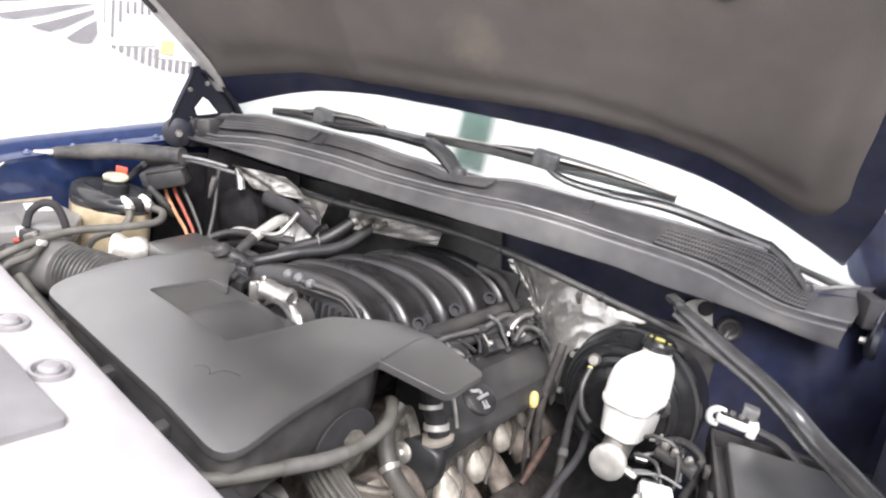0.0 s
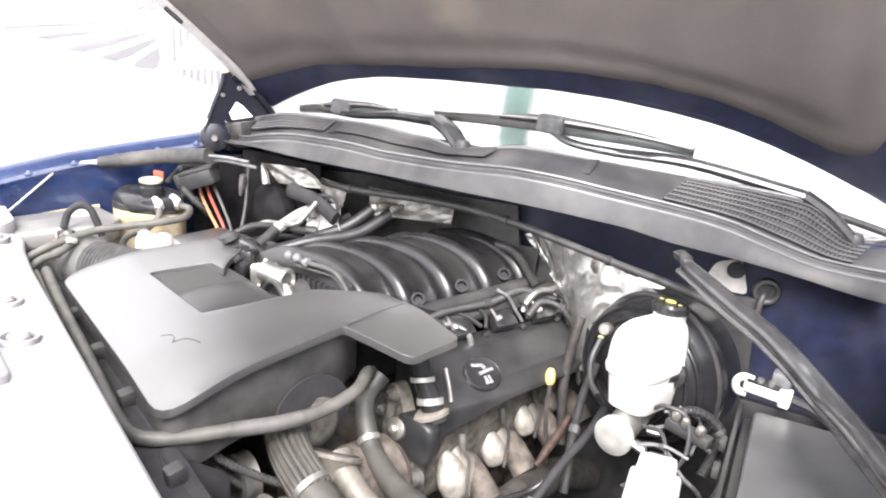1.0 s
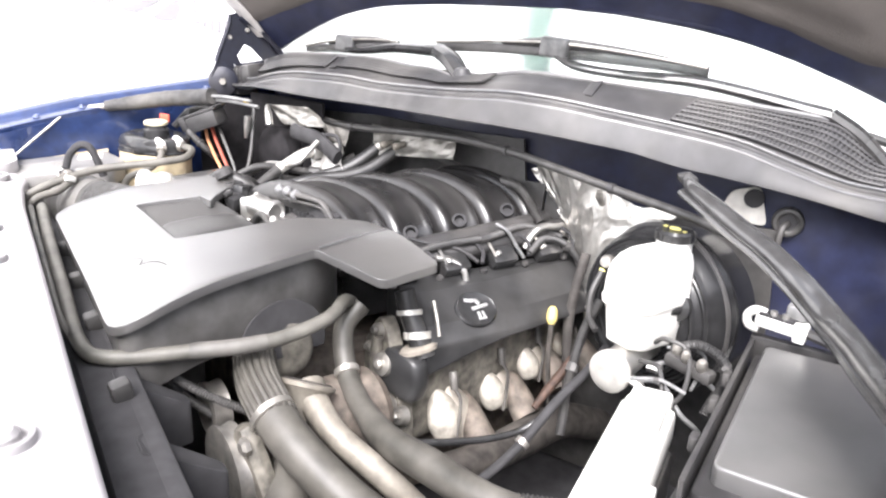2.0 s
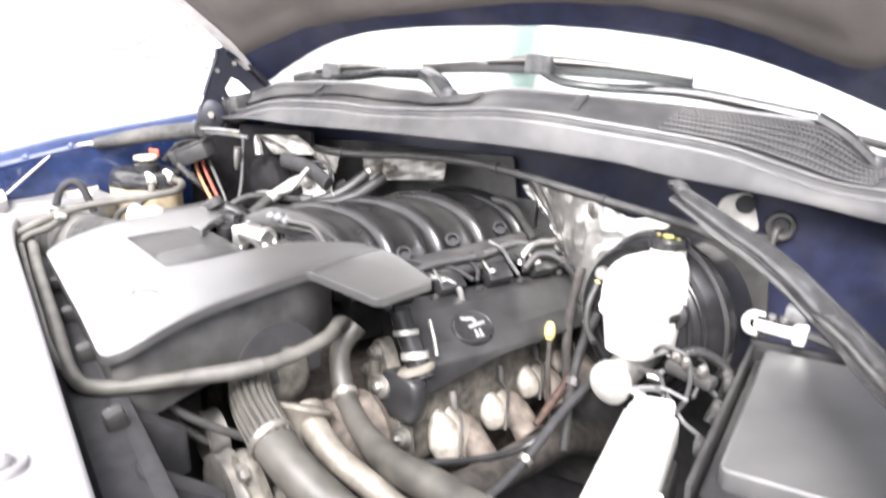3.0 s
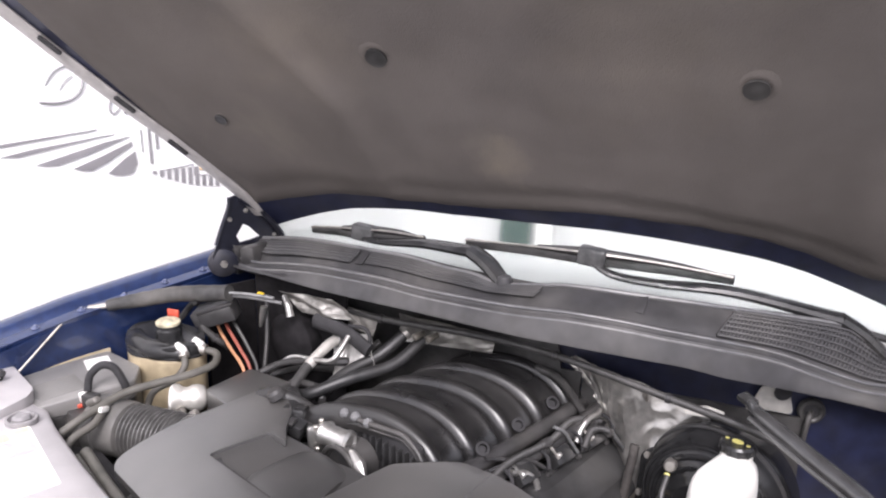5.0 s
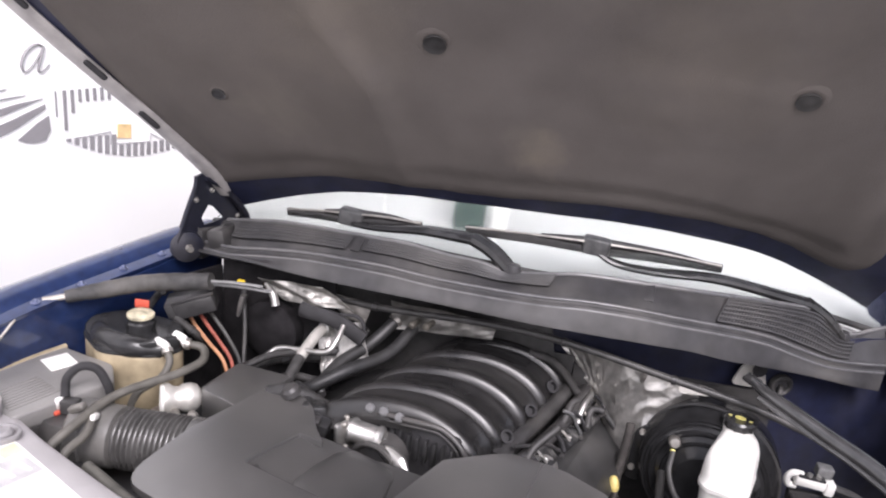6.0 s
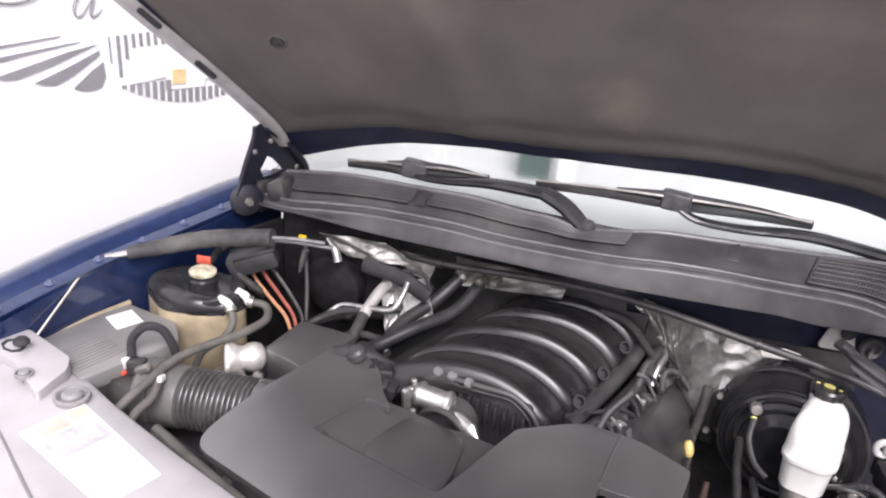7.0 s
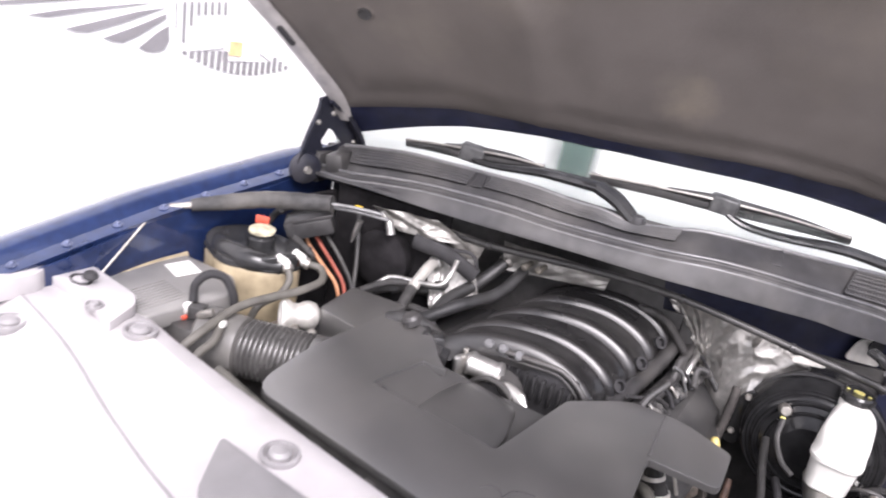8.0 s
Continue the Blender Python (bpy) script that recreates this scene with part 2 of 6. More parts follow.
def rounded(poly, r, n=5):
    """The outline with its corners rounded by about r."""
    out = []
    for i in range(len(poly)):
        p, q, s = Vector(poly[i - 1]), Vector(poly[i]), Vector(poly[(i + 1) % len(poly)])
        a, b = (p - q), (s - q)
        k = min(r, a.length * 0.45, b.length * 0.45)
        a, b = q + a.normalized() * k, q + b.normalized() * k
        for j in range(n + 1):
            t = j / n
            out.append(tuple(a * (1 - t) ** 2 + q * 2 * t * (1 - t) + b * t * t))
    return out


def spline(pts, per=8):
    """A smooth line through the points."""
    p = [Vector(q) for q in pts]
    p = [p[0] * 2 - p[1]] + p + [p[-1] * 2 - p[-2]]
    out = []
    for i in range(1, len(p) - 2):
        for k in range(per):
            t = k / per
            out.append(0.5 * ((2 * p[i]) + (p[i + 1] - p[i - 1]) * t + (2 * p[i - 1] - 5 * p[i] + 4 * p[i + 1] - p[i + 2]) * t * t + (3 * p[i] - p[i - 1] - 3 * p[i + 1] + p[i + 2]) * t ** 3))
    out.append(p[-2])
    return out


def tube(pts, radius, seg=12, per=8, smooth_line=True, ribs=0, rib_depth=0.0, flat=1.0, bm=None):
    """A tube along a line; radius may be a list. ribs: rings a metre."""
    line = spline(pts, per) if smooth_line and len(pts) > 2 else [Vector(p) for p in pts]
    if ribs:
        dense = []
        length = sum((b - a).length for a, b in zip(line, line[1:]))
        n = int(length * ribs * 6)
        cum = [0]
        for a, b in zip(line, line[1:]):
            cum.append(cum[-1] + (b - a).length)
        for k in range(n + 1):
            s = length * k / n
            i = max(j for j in range(len(cum)) if cum[j] <= s + 1e-9)
            i = min(i, len(line) - 2)
            t = (s - cum[i]) / max(1e-9, cum[i + 1] - cum[i])
            dense.append(line[i].lerp(line[i + 1], t))
        line = dense
    bm = bm or bmesh.new()
    up = Vector((0, 0, 1)) if abs((line[1] - line[0]).normalized().z) < 0.9 else Vector((1, 0, 0))
    rings = []
    n = len(line)
    for i, p in enumerate(line):
        d = (line[min(i + 1, n - 1)] - line[max(i - 1, 0)]).normalized()
        side = d.cross(up).normalized()
        up = side.cross(d).normalized()
        if isinstance(radius, (list, tuple)):
            f = i / (n - 1) * (len(radius) - 1)
            k = min(int(f), len(radius) - 2)
            r = radius[k] + (radius[k + 1] - radius[k]) * (f - k)
        else:
            r = radius
        if ribs:
            r += rib_depth * (0.5 - 0.5 * math.cos(i * math.tau / 6))
        rings.append([bm.verts.new(p + side * (r * math.cos(a)) + up * (r * flat * math.sin(a))) for a in (math.tau * k / seg for k in range(seg))])
    for a, b in zip(rings, rings[1:]):
        for k in range(seg):
            bm.faces.new((a[k], a[(k + 1) % seg], b[(k + 1) % seg], b[k]))
    bm.faces.new(rings[0][::-1])
    bm.faces.new(rings[-1])
    return bm


def lathe(profile, seg=28, m=None):
    """A turned body round z from (radius, height) pairs."""
    bm = bmesh.new()
    rings = []
    for r, h in profile:
        if r < 1e-6:
            rings.append([bm.verts.new((0, 0, h))])
        else:
            rings.append([bm.verts.new((r * math.cos(a), r * math.sin(a), h)) for a in (math.tau * k / seg for k in range(seg))])
    for a, b in zip(rings, rings[1:]):
        for k in range(seg):
            j = (k + 1) % seg
            if len(a) == 1 and len(b) == 1:
                continue
            if len(a) == 1:
                bm.faces.new((a[0], b[j], b[k]))
            elif len(b) == 1:
                bm.faces.new((a[k], a[j], b[0]))
            else:
                bm.faces.new((a[k], a[j], b[j], b[k]))
    for ring in (rings[0], rings[-1]):
        if len(ring) > 1:
            bm.faces.new(ring)
    if m is not None:
        bm.transform(m)
    return bm


def loft(rings):
    """A closed skin over rings of points with capped ends."""
    bm = bmesh.new()
    vs = [[bm.verts.new(p) for p in r] for r in rings]
    for a, b in zip(vs, vs[1:]):
        for i in range(len(a)):
            bm.faces.new((a[i - 1], a[i], b[i], b[i - 1]))
    bm.faces.new(vs[0][::-1])
    bm.faces.new(vs[-1])
    return bm


def along(a, b, roll=0):
    """A pose whose z axis runs from a towards b, with its origin in a."""
    d = Vector(b) - Vector(a)
    return Matrix.Translation(a) @ d.to_track_quat("Z", "Y").to_matrix().to_4x4() @ pose(0, 0, 0, 0, 0, roll)


def rod(a, b, r, seg=14, bevel=0.15):
    n = (Vector(b) - Vector(a)).length
    e = min(r * bevel, n * 0.2)
    return lathe([(r - e, 0), (r, e), (r, n - e), (r - e, n)], seg, along(a, b))


def sheet(rows, thick=0.004):
    """A skin through rows of points, with thickness along its normals."""
    bm = bmesh.new()
    g = [[bm.verts.new(p) for p in row] for row in rows]
    for a, b in zip(g, g[1:]):
        for k in range(len(a) - 1):
            bm.faces.new((a[k], a[k + 1], b[k + 1], b[k]))
    bmesh.ops.recalc_face_normals(bm, faces=bm.faces)
    bmesh.ops.solidify(bm, geom=bm.faces[:], thickness=thick)
    return bm


def lerp(table, x):
    """A smooth reading from (x, value) pairs."""
    xs = [a for a, _ in table]
    return float(np.interp(x, xs, [b for _, b in table]))


def curve(table, x):
    """A rounded reading from (x, value) pairs, past the ends along the last stretch."""
    n = len(table)
    i = max(0, min(n - 2, sum(a <= x for a, _ in table) - 1))
    slope = [(table[min(k + 1, n - 1)][1] - table[max(k - 1, 0)][1]) / (table[min(k + 1, n - 1)][0] - table[max(k - 1, 0)][0]) for k in (i, i + 1)]
    (x0, v0), (x1, v1) = table[i], table[i + 1]
    w = x1 - x0
    t = max(-1.0, min(2.0, (x - x0) / w))
    if t < 0 or t > 1:
        return v0 + slope[0] * w * t if t < 0 else v1 + slope[1] * w * (t - 1)
    return v0 * (2 * t ** 3 - 3 * t * t + 1) + slope[0] * w * (t ** 3 - 2 * t * t + t) + v1 * (3 * t * t - 2 * t ** 3) + slope[1] * w * (t ** 3 - t * t)


# the cowl bows forward in its middle: its rear lip and its front edge in plan
COWL_Y = [(-0.70, 0.972), (-0.62, 0.978), (-0.45, 1.003), (-0.305, 1.045), (-0.10, 1.112), (0.124, 1.186), (0.22, 1.236), (0.309, 1.297), (0.42, 1.395), (0.54, 1.52), (0.66, 1.65), (0.76, 1.765)]
COWL_RUN = [(-0.7, 0.055), (-0.3, 0.06), (0.1, 0.07), (0.3, 0.08), (0.6, 0.095), (0.8, 0.095)]


def lip_y(x):
    return curve(COWL_Y, x)


def edge_y(x):
    return curve(COWL_Y, x) - lerp(COWL_RUN, x)


# ---------------- setting ----------------
bm = bmesh.new()
bmesh.ops.create_grid(bm, x_segments=24, y_segments=24, size=400)
tagged(part("ground", bm, CONCRETE), "pale concrete ground round the parked truck", "ground", kind="structure")
WX = -1.35
wall = tagged(part("wall_west", box(0.2, 16, 3.4, 0.01, pose(WX - 0.101, 3.0, 1.7)), WALLPAINT), "white wall with grey sign graphics", "wall", kind="structure")


# sign graphics on the wall, in its plane: y runs along the wall, z up
def decal(poly, mat, name="sign_stripe", lift=0.003):
    bm = bmesh.new()
    a = [bm.verts.new((WX + lift, y, z)) for y, z in poly]
    b = [bm.verts.new((WX - 0.001, y, z)) for y, z in poly]
    bm.faces.new(a)
    bm.faces.new(b[::-1])
    for i in range(len(poly)):
        j = (i + 1) % len(poly)
        bm.faces.new((a[i], b[i], b[j], a[j]))
    return part(name, bm, mat, wall, smooth=False)


# a fan of five tapering blades
for blade in (((0.44, 1.490), (0.60, 1.505), (0.795, 1.523), (0.785, 1.519), (0.458, 1.482)),
              ((0.520, 1.461), (0.567, 1.457), (0.698, 1.480), (0.846, 1.504), (0.809, 1.501), (0.609, 1.477)),
              ((0.612, 1.430), (0.640, 1.423), (0.672, 1.422), (0.765, 1.448), (0.892, 1.494), (0.812, 1.480)),
              ((0.714, 1.408), (0.740, 1.399), (0.768, 1.396), (0.817, 1.417), (0.897, 1.464), (0.897, 1.477), (0.800, 1.438)),
              ((0.816, 1.383), (0.836, 1.374), (0.859, 1.371), (0.880, 1.373), (0.894, 1.378), (0.909, 1.404), (0.906, 1.445), (0.871, 1.425))):
    decal(blade, GREYINK)
# upright bars and the row of short stripes under a stepped line
for k, low in enumerate((1.440, 1.400, 1.449, 1.479, 1.480, 1.481, 1.482, 1.482)):
    y = 0.928 + 0.0232 * k
    decal([(y, low), (y + (0.003 if k == 0 else 0.009), low - 0.002), (y + (0.002 if k == 0 else 0.008), 1.512 + 0.001 * k), (y - 0.001, 1.512 + 0.001 * k)], GREYINK)
FOOT = [(0.955, 1.366), (1.0, 1.345), (1.062, 1.322), (1.109, 1.310), (1.160, 1.302), (1.21, 1.299), (1.26, 1.304), (1.30, 1.308), (1.345, 1.316)]
for k in range(17):
    y = 0.955 + 0.0242 * k
    head = 1.374 if k < 7 else 1.340 if k < 14 else 1.368 - 0.014 * (k - 13)
    foot = lerp(FOOT, y)
    decal([(y, foot), (y + 0.013, foot - 0.003), (y + 0.014, head), (y + 0.001, head + 0.001)], GREYINK)
for p, q in (((0.978, 1.374), (1.096, 1.384)), ((1.096, 1.384), (1.097, 1.346)), ((1.097, 1.346), (1.231, 1.342)), ((1.231, 1.342), (1.236, 1.368)), ((1.236, 1.368), (1.287, 1.340))):
    d = (Vector(q) - Vector(p)).normalized() * 0.002
    decal([(p[0] - d.y, p[1] + d.x), (p[0] + d.y, p[1] - d.x), (q[0] + d.y, q[1] - d.x), (q[0] - d.y, q[1] + d.x)], material("pale_grey_print", (0.55, 0.54, 0.55), 0.6), "sign_line", 0.0025)
decal([(1.119, 1.362), (1.165, 1.358), (1.166, 1.401), (1.121, 1.405)], material("gold_print", (0.78, 0.55, 0.28), 0.6), "sign_badge")


def stroke(points, r):
    part("sign_letter", tube([(WX + 0.001, y, z) for y, z in points], r, 6, 6, flat=0.5), GREYINK, wall)


# handwritten letters: a slanting a, and the end of a larger loop before it
stroke([(0.902, 1.634), (0.880, 1.640), (0.852, 1.620), (0.838, 1.588), (0.846, 1.567), (0.866, 1.580), (0.890, 1.612), (0.902, 1.634), (0.890, 1.598), (0.884, 1.570), (0.896, 1.568), (0.916, 1.586)], [0.004, 0.006, 0.007, 0.007, 0.005, 0.004, 0.004, 0.006, 0.007, 0.006, 0.004, 0.003])
stroke([(0.66, 1.660), (0.69, 1.700), (0.735, 1.715), (0.765, 1.690), (0.762, 1.650), (0.735, 1.620), (0.69, 1.608), (0.64, 1.612)], [0.004, 0.005, 0.006, 0.006, 0.007, 0.007, 0.008, 0.008])
stroke([(0.70, 1.645), (0.715, 1.668), (0.738, 1.685)], 0.003)

# ---------------- truck body ----------------
truck = thing("truck_body", "dark blue pickup truck body with the hood raised", "truck")
EDGE = [(-0.15, 1.075), (0.18, 1.133), (0.36, 1.170), (0.50, 1.198), (0.64, 1.216), (0.79, 1.234), (0.92, 1.250), (1.5, 1.275)]


def bay_right(y):
    """The engine bay's flank on the driver's side."""
    return lerp([(-0.2, 1.29), (0.67, 1.28), (1.227, 0.975), (1.6, 0.95)], y)


def fender(side):
    """A front fender: a rounded top edge over the flank, with a flange towards the engine bay."""
    rows = []
    for k in range(23 if side < 0 else 41):
        y = -0.12 + k * 0.052
        z = lerp(EDGE, y)
        inner = 0.735 if side < 0 else bay_right(y)
        prof = [(inner + 0.012, z - 0.075), (inner, z - 0.030), (inner + 0.010, z - 0.026), (inner + 0.030, z - 0.024), (inner + 0.045, z - 0.008), (inner + 0.062, z), (inner + 0.090, z - 0.004),
                (inner + 0.130, z - 0.020), (inner + 0.17, z - 0.055), (inner + 0.20, z - 0.13), (inner + 0.215, z - 0.30), (inner + 0.22, z - 0.55), (inner + 0.20, z - 0.75)]
        rows.append([(side * x, y, h) for x, h in prof])
    return sheet(rows, 0.004)


f_l = part("fender", fender(-1), PAINT, truck)
f_r = part("fender", fender(1), PAINT, truck)
for ob, side in ((f_l, -1), (f_r, 1)):
    for k in range(7):
        y = 0.20 + k * 0.105
        x = -0.752 if side < 0 else bay_right(y) + 0.017
        z = lerp(EDGE, y) - 0.026
        part("fender_bolt", lathe([(0, 0.009), (0.004, 0.009), (0.006, 0.006), (0.006, 0.004), (0.010, 0.003), (0.010, 0)], 10, pose(x, y, z)), BOLTPAINT, ob)
for side in (-1, 1):
    rows = []
    for k in range(17 if side < 0 else 31):
        y = -0.05 + k * 0.066
        z = lerp(EDGE, y) - 0.04
        x = 0.738 if side < 0 else bay_right(y) + 0.003
        rows.append([(side * (x + 0.006 * math.sin(k * 0.9) + 0.02 * f), y, z - f * 0.5) for f in (0, 0.1, 0.2, 0.35, 0.5, 0.75, 1)])
    # passenger side takes the brighter navy to paint in the light it catches
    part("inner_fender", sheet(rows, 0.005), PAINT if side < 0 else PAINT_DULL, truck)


# firewall, behind the cowl's front edge
def wall_y(x, back=0.05):
    return edge_y(x) + back + lerp([(-0.55, 0.03), (-0.35, 0.12), (0.20, 0.14), (0.40, 0.095), (0.60, 0.0)], x)


rows = []
for k in range(30):
    x = -0.74 + k * (1.72 / 29)
    rows.append([(x, wall_y(x, 0.075 + 0.008 * math.sin(z * 17 + x * 9)), z) for z in (0.45, 0.6, 0.75, 0.85, 0.95, 1.03, 1.10, 1.16, 1.215)])
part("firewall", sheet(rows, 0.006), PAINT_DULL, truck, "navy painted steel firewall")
rows = []
for k in range(40):
    x = -0.73 + k * (0.88 / 39)
    rows.append([(x, wall_y(x, 0.054 + 0.008 * math.sin(z * 21 + x * 14) + 0.004 * math.sin(x * 33)), z) for z in (0.46, 0.6, 0.75, 0.85, 0.93, 1.0, 1.06, 1.11 if x < 0.1 else 1.08, 1.155 if x < 0.1 else 1.09, 1.185 if x < 0.1 else 1.10)])
part("sound_blanket", sheet(rows, 0.008), RUBBER, truck, "black sound insulation blanket")
rows = []
for k in range(24):
    x = 0.15 + k * (0.42 / 23)
    rows.append([(x, wall_y(x, 0.056 + 0.006 * math.sin(z * 21 + x * 14)), z) for z in (0.46, 0.6, 0.75, 0.85, 0.93, 1.0, 1.05, 1.085)])
part("sound_blanket", sheet(rows, 0.008), RUBBER, truck)
# added dark sheet that keeps the depth of the bay in shade
part("bay_bottom_sheet", box(2.2, 1.7, 0.02, 0.004, pose(0.27, 0.75, 0.44)), DARK, truck)
part("front_panel", box(2.2, 0.05, 0.62, 0.02, pose(0.27, -0.16, 0.71)), PAINT, truck)

# ---------------- cowl panel ----------------
STRIP = [(-0.70, 1.243), (-0.66, 1.248), (-0.6, 1.252), (-0.5, 1.272), (-0.4, 1.287), (-0.3, 1.292), (-0.2, 1.294), (-0.1, 1.290), (0.0, 1.292), (0.1, 1.296), (0.16, 1.300), (0.22, 1.303), (0.3, 1.298), (0.36, 1.288), (0.42, 1.277), (0.48, 1.264), (0.54, 1.247), (0.6, 1.218), (0.66, 1.190), (0.72, 1.177), (0.78, 1.168)]
TOP = [(-0.70, 1.285), (-0.6, 1.305), (-0.5, 1.322), (-0.4, 1.327), (-0.3, 1.329), (-0.2, 1.330), (-0.1, 1.321), (-0.04, 1.320), (0.02, 1.308), (0.05, 1.312), (0.1, 1.321), (0.16, 1.332), (0.22, 1.332), (0.3, 1.327), (0.36, 1.321), (0.42, 1.313), (0.48, 1.304), (0.54, 1.293), (0.6, 1.279), (0.63, 1.252), (0.66, 1.220), (0.69, 1.214), (0.72, 1.228), (0.78, 1.236)]
BOTTOM = [(-0.70, 1.212), (-0.5, 1.228), (-0.3, 1.228), (0.0, 1.232), (0.2, 1.230), (0.3, 1.223), (0.36, 1.215), (0.42, 1.205), (0.48, 1.186), (0.54, 1.172), (0.6, 1.157), (0.66, 1.138), (0.72, 1.116), (0.78, 1.098)]
cowl = thing("cowl_panel", "weathered grey plastic cowl panel with slotted vents", "cowl panel")


def cowl_row(x):
    """The panel's section at x: front skirt, double sealing ridge, sloping top, rear lip."""
    s, t, b = curve(STRIP, x), curve(TOP, x), curve(BOTTOM, x)
    yf, yt = edge_y(x), lip_y(x)
    run = max(0.03, yt - yf)
    b += 0.012
    rows = [(x, yf - 0.026, b), (x, yf - 0.036, b + 0.003), (x, yf - 0.034, b + 0.010), (x, yf - 0.022, s - 0.020), (x, yf - 0.019, s - 0.013), (x, yf - 0.012, s - 0.008),
            (x, yf - 0.012, s - 0.004), (x, yf - 0.006, s + 0.004), (x, yf + 0.004, s + 0.003), (x, yf + 0.010, s - 0.004), (x, yf + run * 0.45, s + (t - s) * 0.35), (x, yf + run * 0.8, s + (t - s) * 0.72),
            (x, yt, t), (x, yt + 0.012, t + 0.004), (x, yt + 0.022, t - 0.004), (x, yt + 0.05, t - 0.012)]
    return [Vector(p) for p in rows]


xs = [-0.70 + k * (1.47 / 120) for k in range(121)]
rows = []
for x in xs:
    r = cowl_row(x)
    fine = []
    for a, b in zip(r, r[1:]):
        fine += [a, a.lerp(b, 0.5)]
    rows.append(fine + [r[-1]])
part("panel", sheet(rows, 0.004), COWL, cowl)


# paler than the cowl: highlights along sealing ridges and rear lip, painted in
EDGE_LIGHT = material("cowl_edge_highlight", (0.12, 0.12, 0.124), 0.32, 0, 0.15, 40, 0.05, 300, dust=0.15)
for dy, dz, r in ((-0.010, 0.003, 0.0032), (-0.017, -0.014, 0.0028)):
    part("sealing_strip", tube([(x, edge_y(x) + dy, curve(STRIP, x) + dz) for x in xs[::3]], r, 7, 2), EDGE_LIGHT, cowl)
part("rear_lip_highlight", tube([(x, lip_y(x) + 0.006, curve(TOP, x) + 0.004) for x in xs[1::3]], 0.0048, 7, 2), EDGE_LIGHT, cowl)


def on_cowl(x, f, lift):
    """A point on the sloping top at x, f from the sealing ridge (0) to the rear edge (1)."""
    r = cowl_row(x)
    seq = r[9:13]
    g = f * 3
    i = min(int(g), 2)
    p = seq[i].lerp(seq[i + 1], g - i)
    d = (seq[3] - seq[0]).normalized()
    n = Vector((1, (lip_y(x + 0.01) - lip_y(x - 0.01)) / 0.02, 0)).normalized().cross(d)
    if n.z < 0:
        n = -n
    return p + n * lift


def vent(x0, x1, f0, f1, nx, nf):
    """A vent: a dark sheet painted as the slots' shade, with a lattice of thin bars standing proud of it."""
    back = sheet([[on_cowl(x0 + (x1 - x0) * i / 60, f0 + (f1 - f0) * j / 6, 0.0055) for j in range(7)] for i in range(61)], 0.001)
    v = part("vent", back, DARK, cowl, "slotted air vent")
    bm = bmesh.new()
    for j in range(nf + 1):
        f = f0 + (f1 - f0) * j / nf
        tube([on_cowl(x0 + (x1 - x0) * i / 48, f, 0.0075) for i in range(49)], 0.0028 if nf < 5 else 0.0031, 5, 1, False, bm=bm)
    for i in range(nx + 1):
        x = x0 + (x1 - x0) * i / nx
        tube([on_cowl(x, f0, 0.0070), on_cowl(x, (f0 + f1) / 2, 0.0070), on_cowl(x, f1, 0.0070)], 0.0020 if nf < 5 else 0.0019, 5, 1, False, bm=bm)
    tagged(part("vent_lattice", bm, COWL, v), kind="stuff")


vent(0.440, 0.690, 0.10, 0.92, 46, 6)
vent(-0.285, 0.125, 0.40, 0.92, 60, 5)
vent(-0.63, -0.325, 0.33, 0.92, 46, 5)
for x in (-0.308, 0.305):
    part("clip", box(0.022, 0.05, 0.004, 0.0015, Matrix.Translation(on_cowl(x, 0.66, 0.0020)) @ pose(0, 0, 0, 30, 0, 20)), COWL, cowl)
# a solid block, coloured dark for the shade inside the open end
part("end_cap", box(0.040, 0.07, 0.070, 0.006, pose(0.778, 1.740, 1.196, 0, 0, 45)), DARK, cowl, "dark open cowl end")
part("end_cap", box(0.04, 0.07, 0.08, 0.012, pose(-0.71, 0.925, 1.24, 0, 0, 10)), PLASTIC, cowl)

# ---------------- windshield ----------------
windshield = thing("windshield", "curved windshield glass reflecting a bright surrounding", "windshield")
rows = []
for i in range(41):
    x = -0.76 + 1.56 * i / 40
    t = curve(TOP, x) if x < 0.58 else curve(TOP, 0.58) - 0.42 * (x - 0.58)
    if -0.08 < x < 0.12:
        t = 1.322
    rows.append([(x, lip_y(x) + 0.03 + g * 0.62, t - 0.006 + g * 0.40 + 0.03 * math.sin(g * 3)) for g in (0, 0.1, 0.25, 0.5, 0.75, 1.0)])
pane = part("pane", sheet(rows, 0.005), GLASS, windshield)
pane.visible_shadow = False
part("base_seal", tube([r[0] for r in rows[::2]], 0.008, 8, 2), RUBBER, windshield)
# added pale sheets and two uprights stand in for reflections in the glass
reflection_rows = [[(r[0][0] - 0.08, r[0][1] + 0.72 + 0.06 * g, r[0][2] - 0.16 + 0.80 * g) for g in (0, 0.25, 0.5, 0.75, 1.0)] for r in rows]
part("reflection_sheet", sheet(reflection_rows, 0.006), GLARE, truck, "added pale sheet painted as the windshield's bright reflection")
part("reflection_floor", sheet([[Vector(r[0]) + Vector((0, 0.01, -0.02)), Vector(r[0]) + Vector((-0.04, 0.36, -0.07)), Vector(r[0]) + Vector((-0.08, 0.73, -0.15))] for r in rows], 0.01), GLARE, truck)
part("side_reflection_sheet", sheet([[(-0.765 - 0.02 * g, 1.035 + 0.80 * f, 1.14 + (0.215 + 0.55 * f) * g) for g in (0, 0.25, 0.5, 0.75, 1.0)] for f in (0, 0.2, 0.4, 0.6, 0.8, 1.0)], 0.006), GLARE, truck, "added pale sheet painted as reflection at the windshield's side")
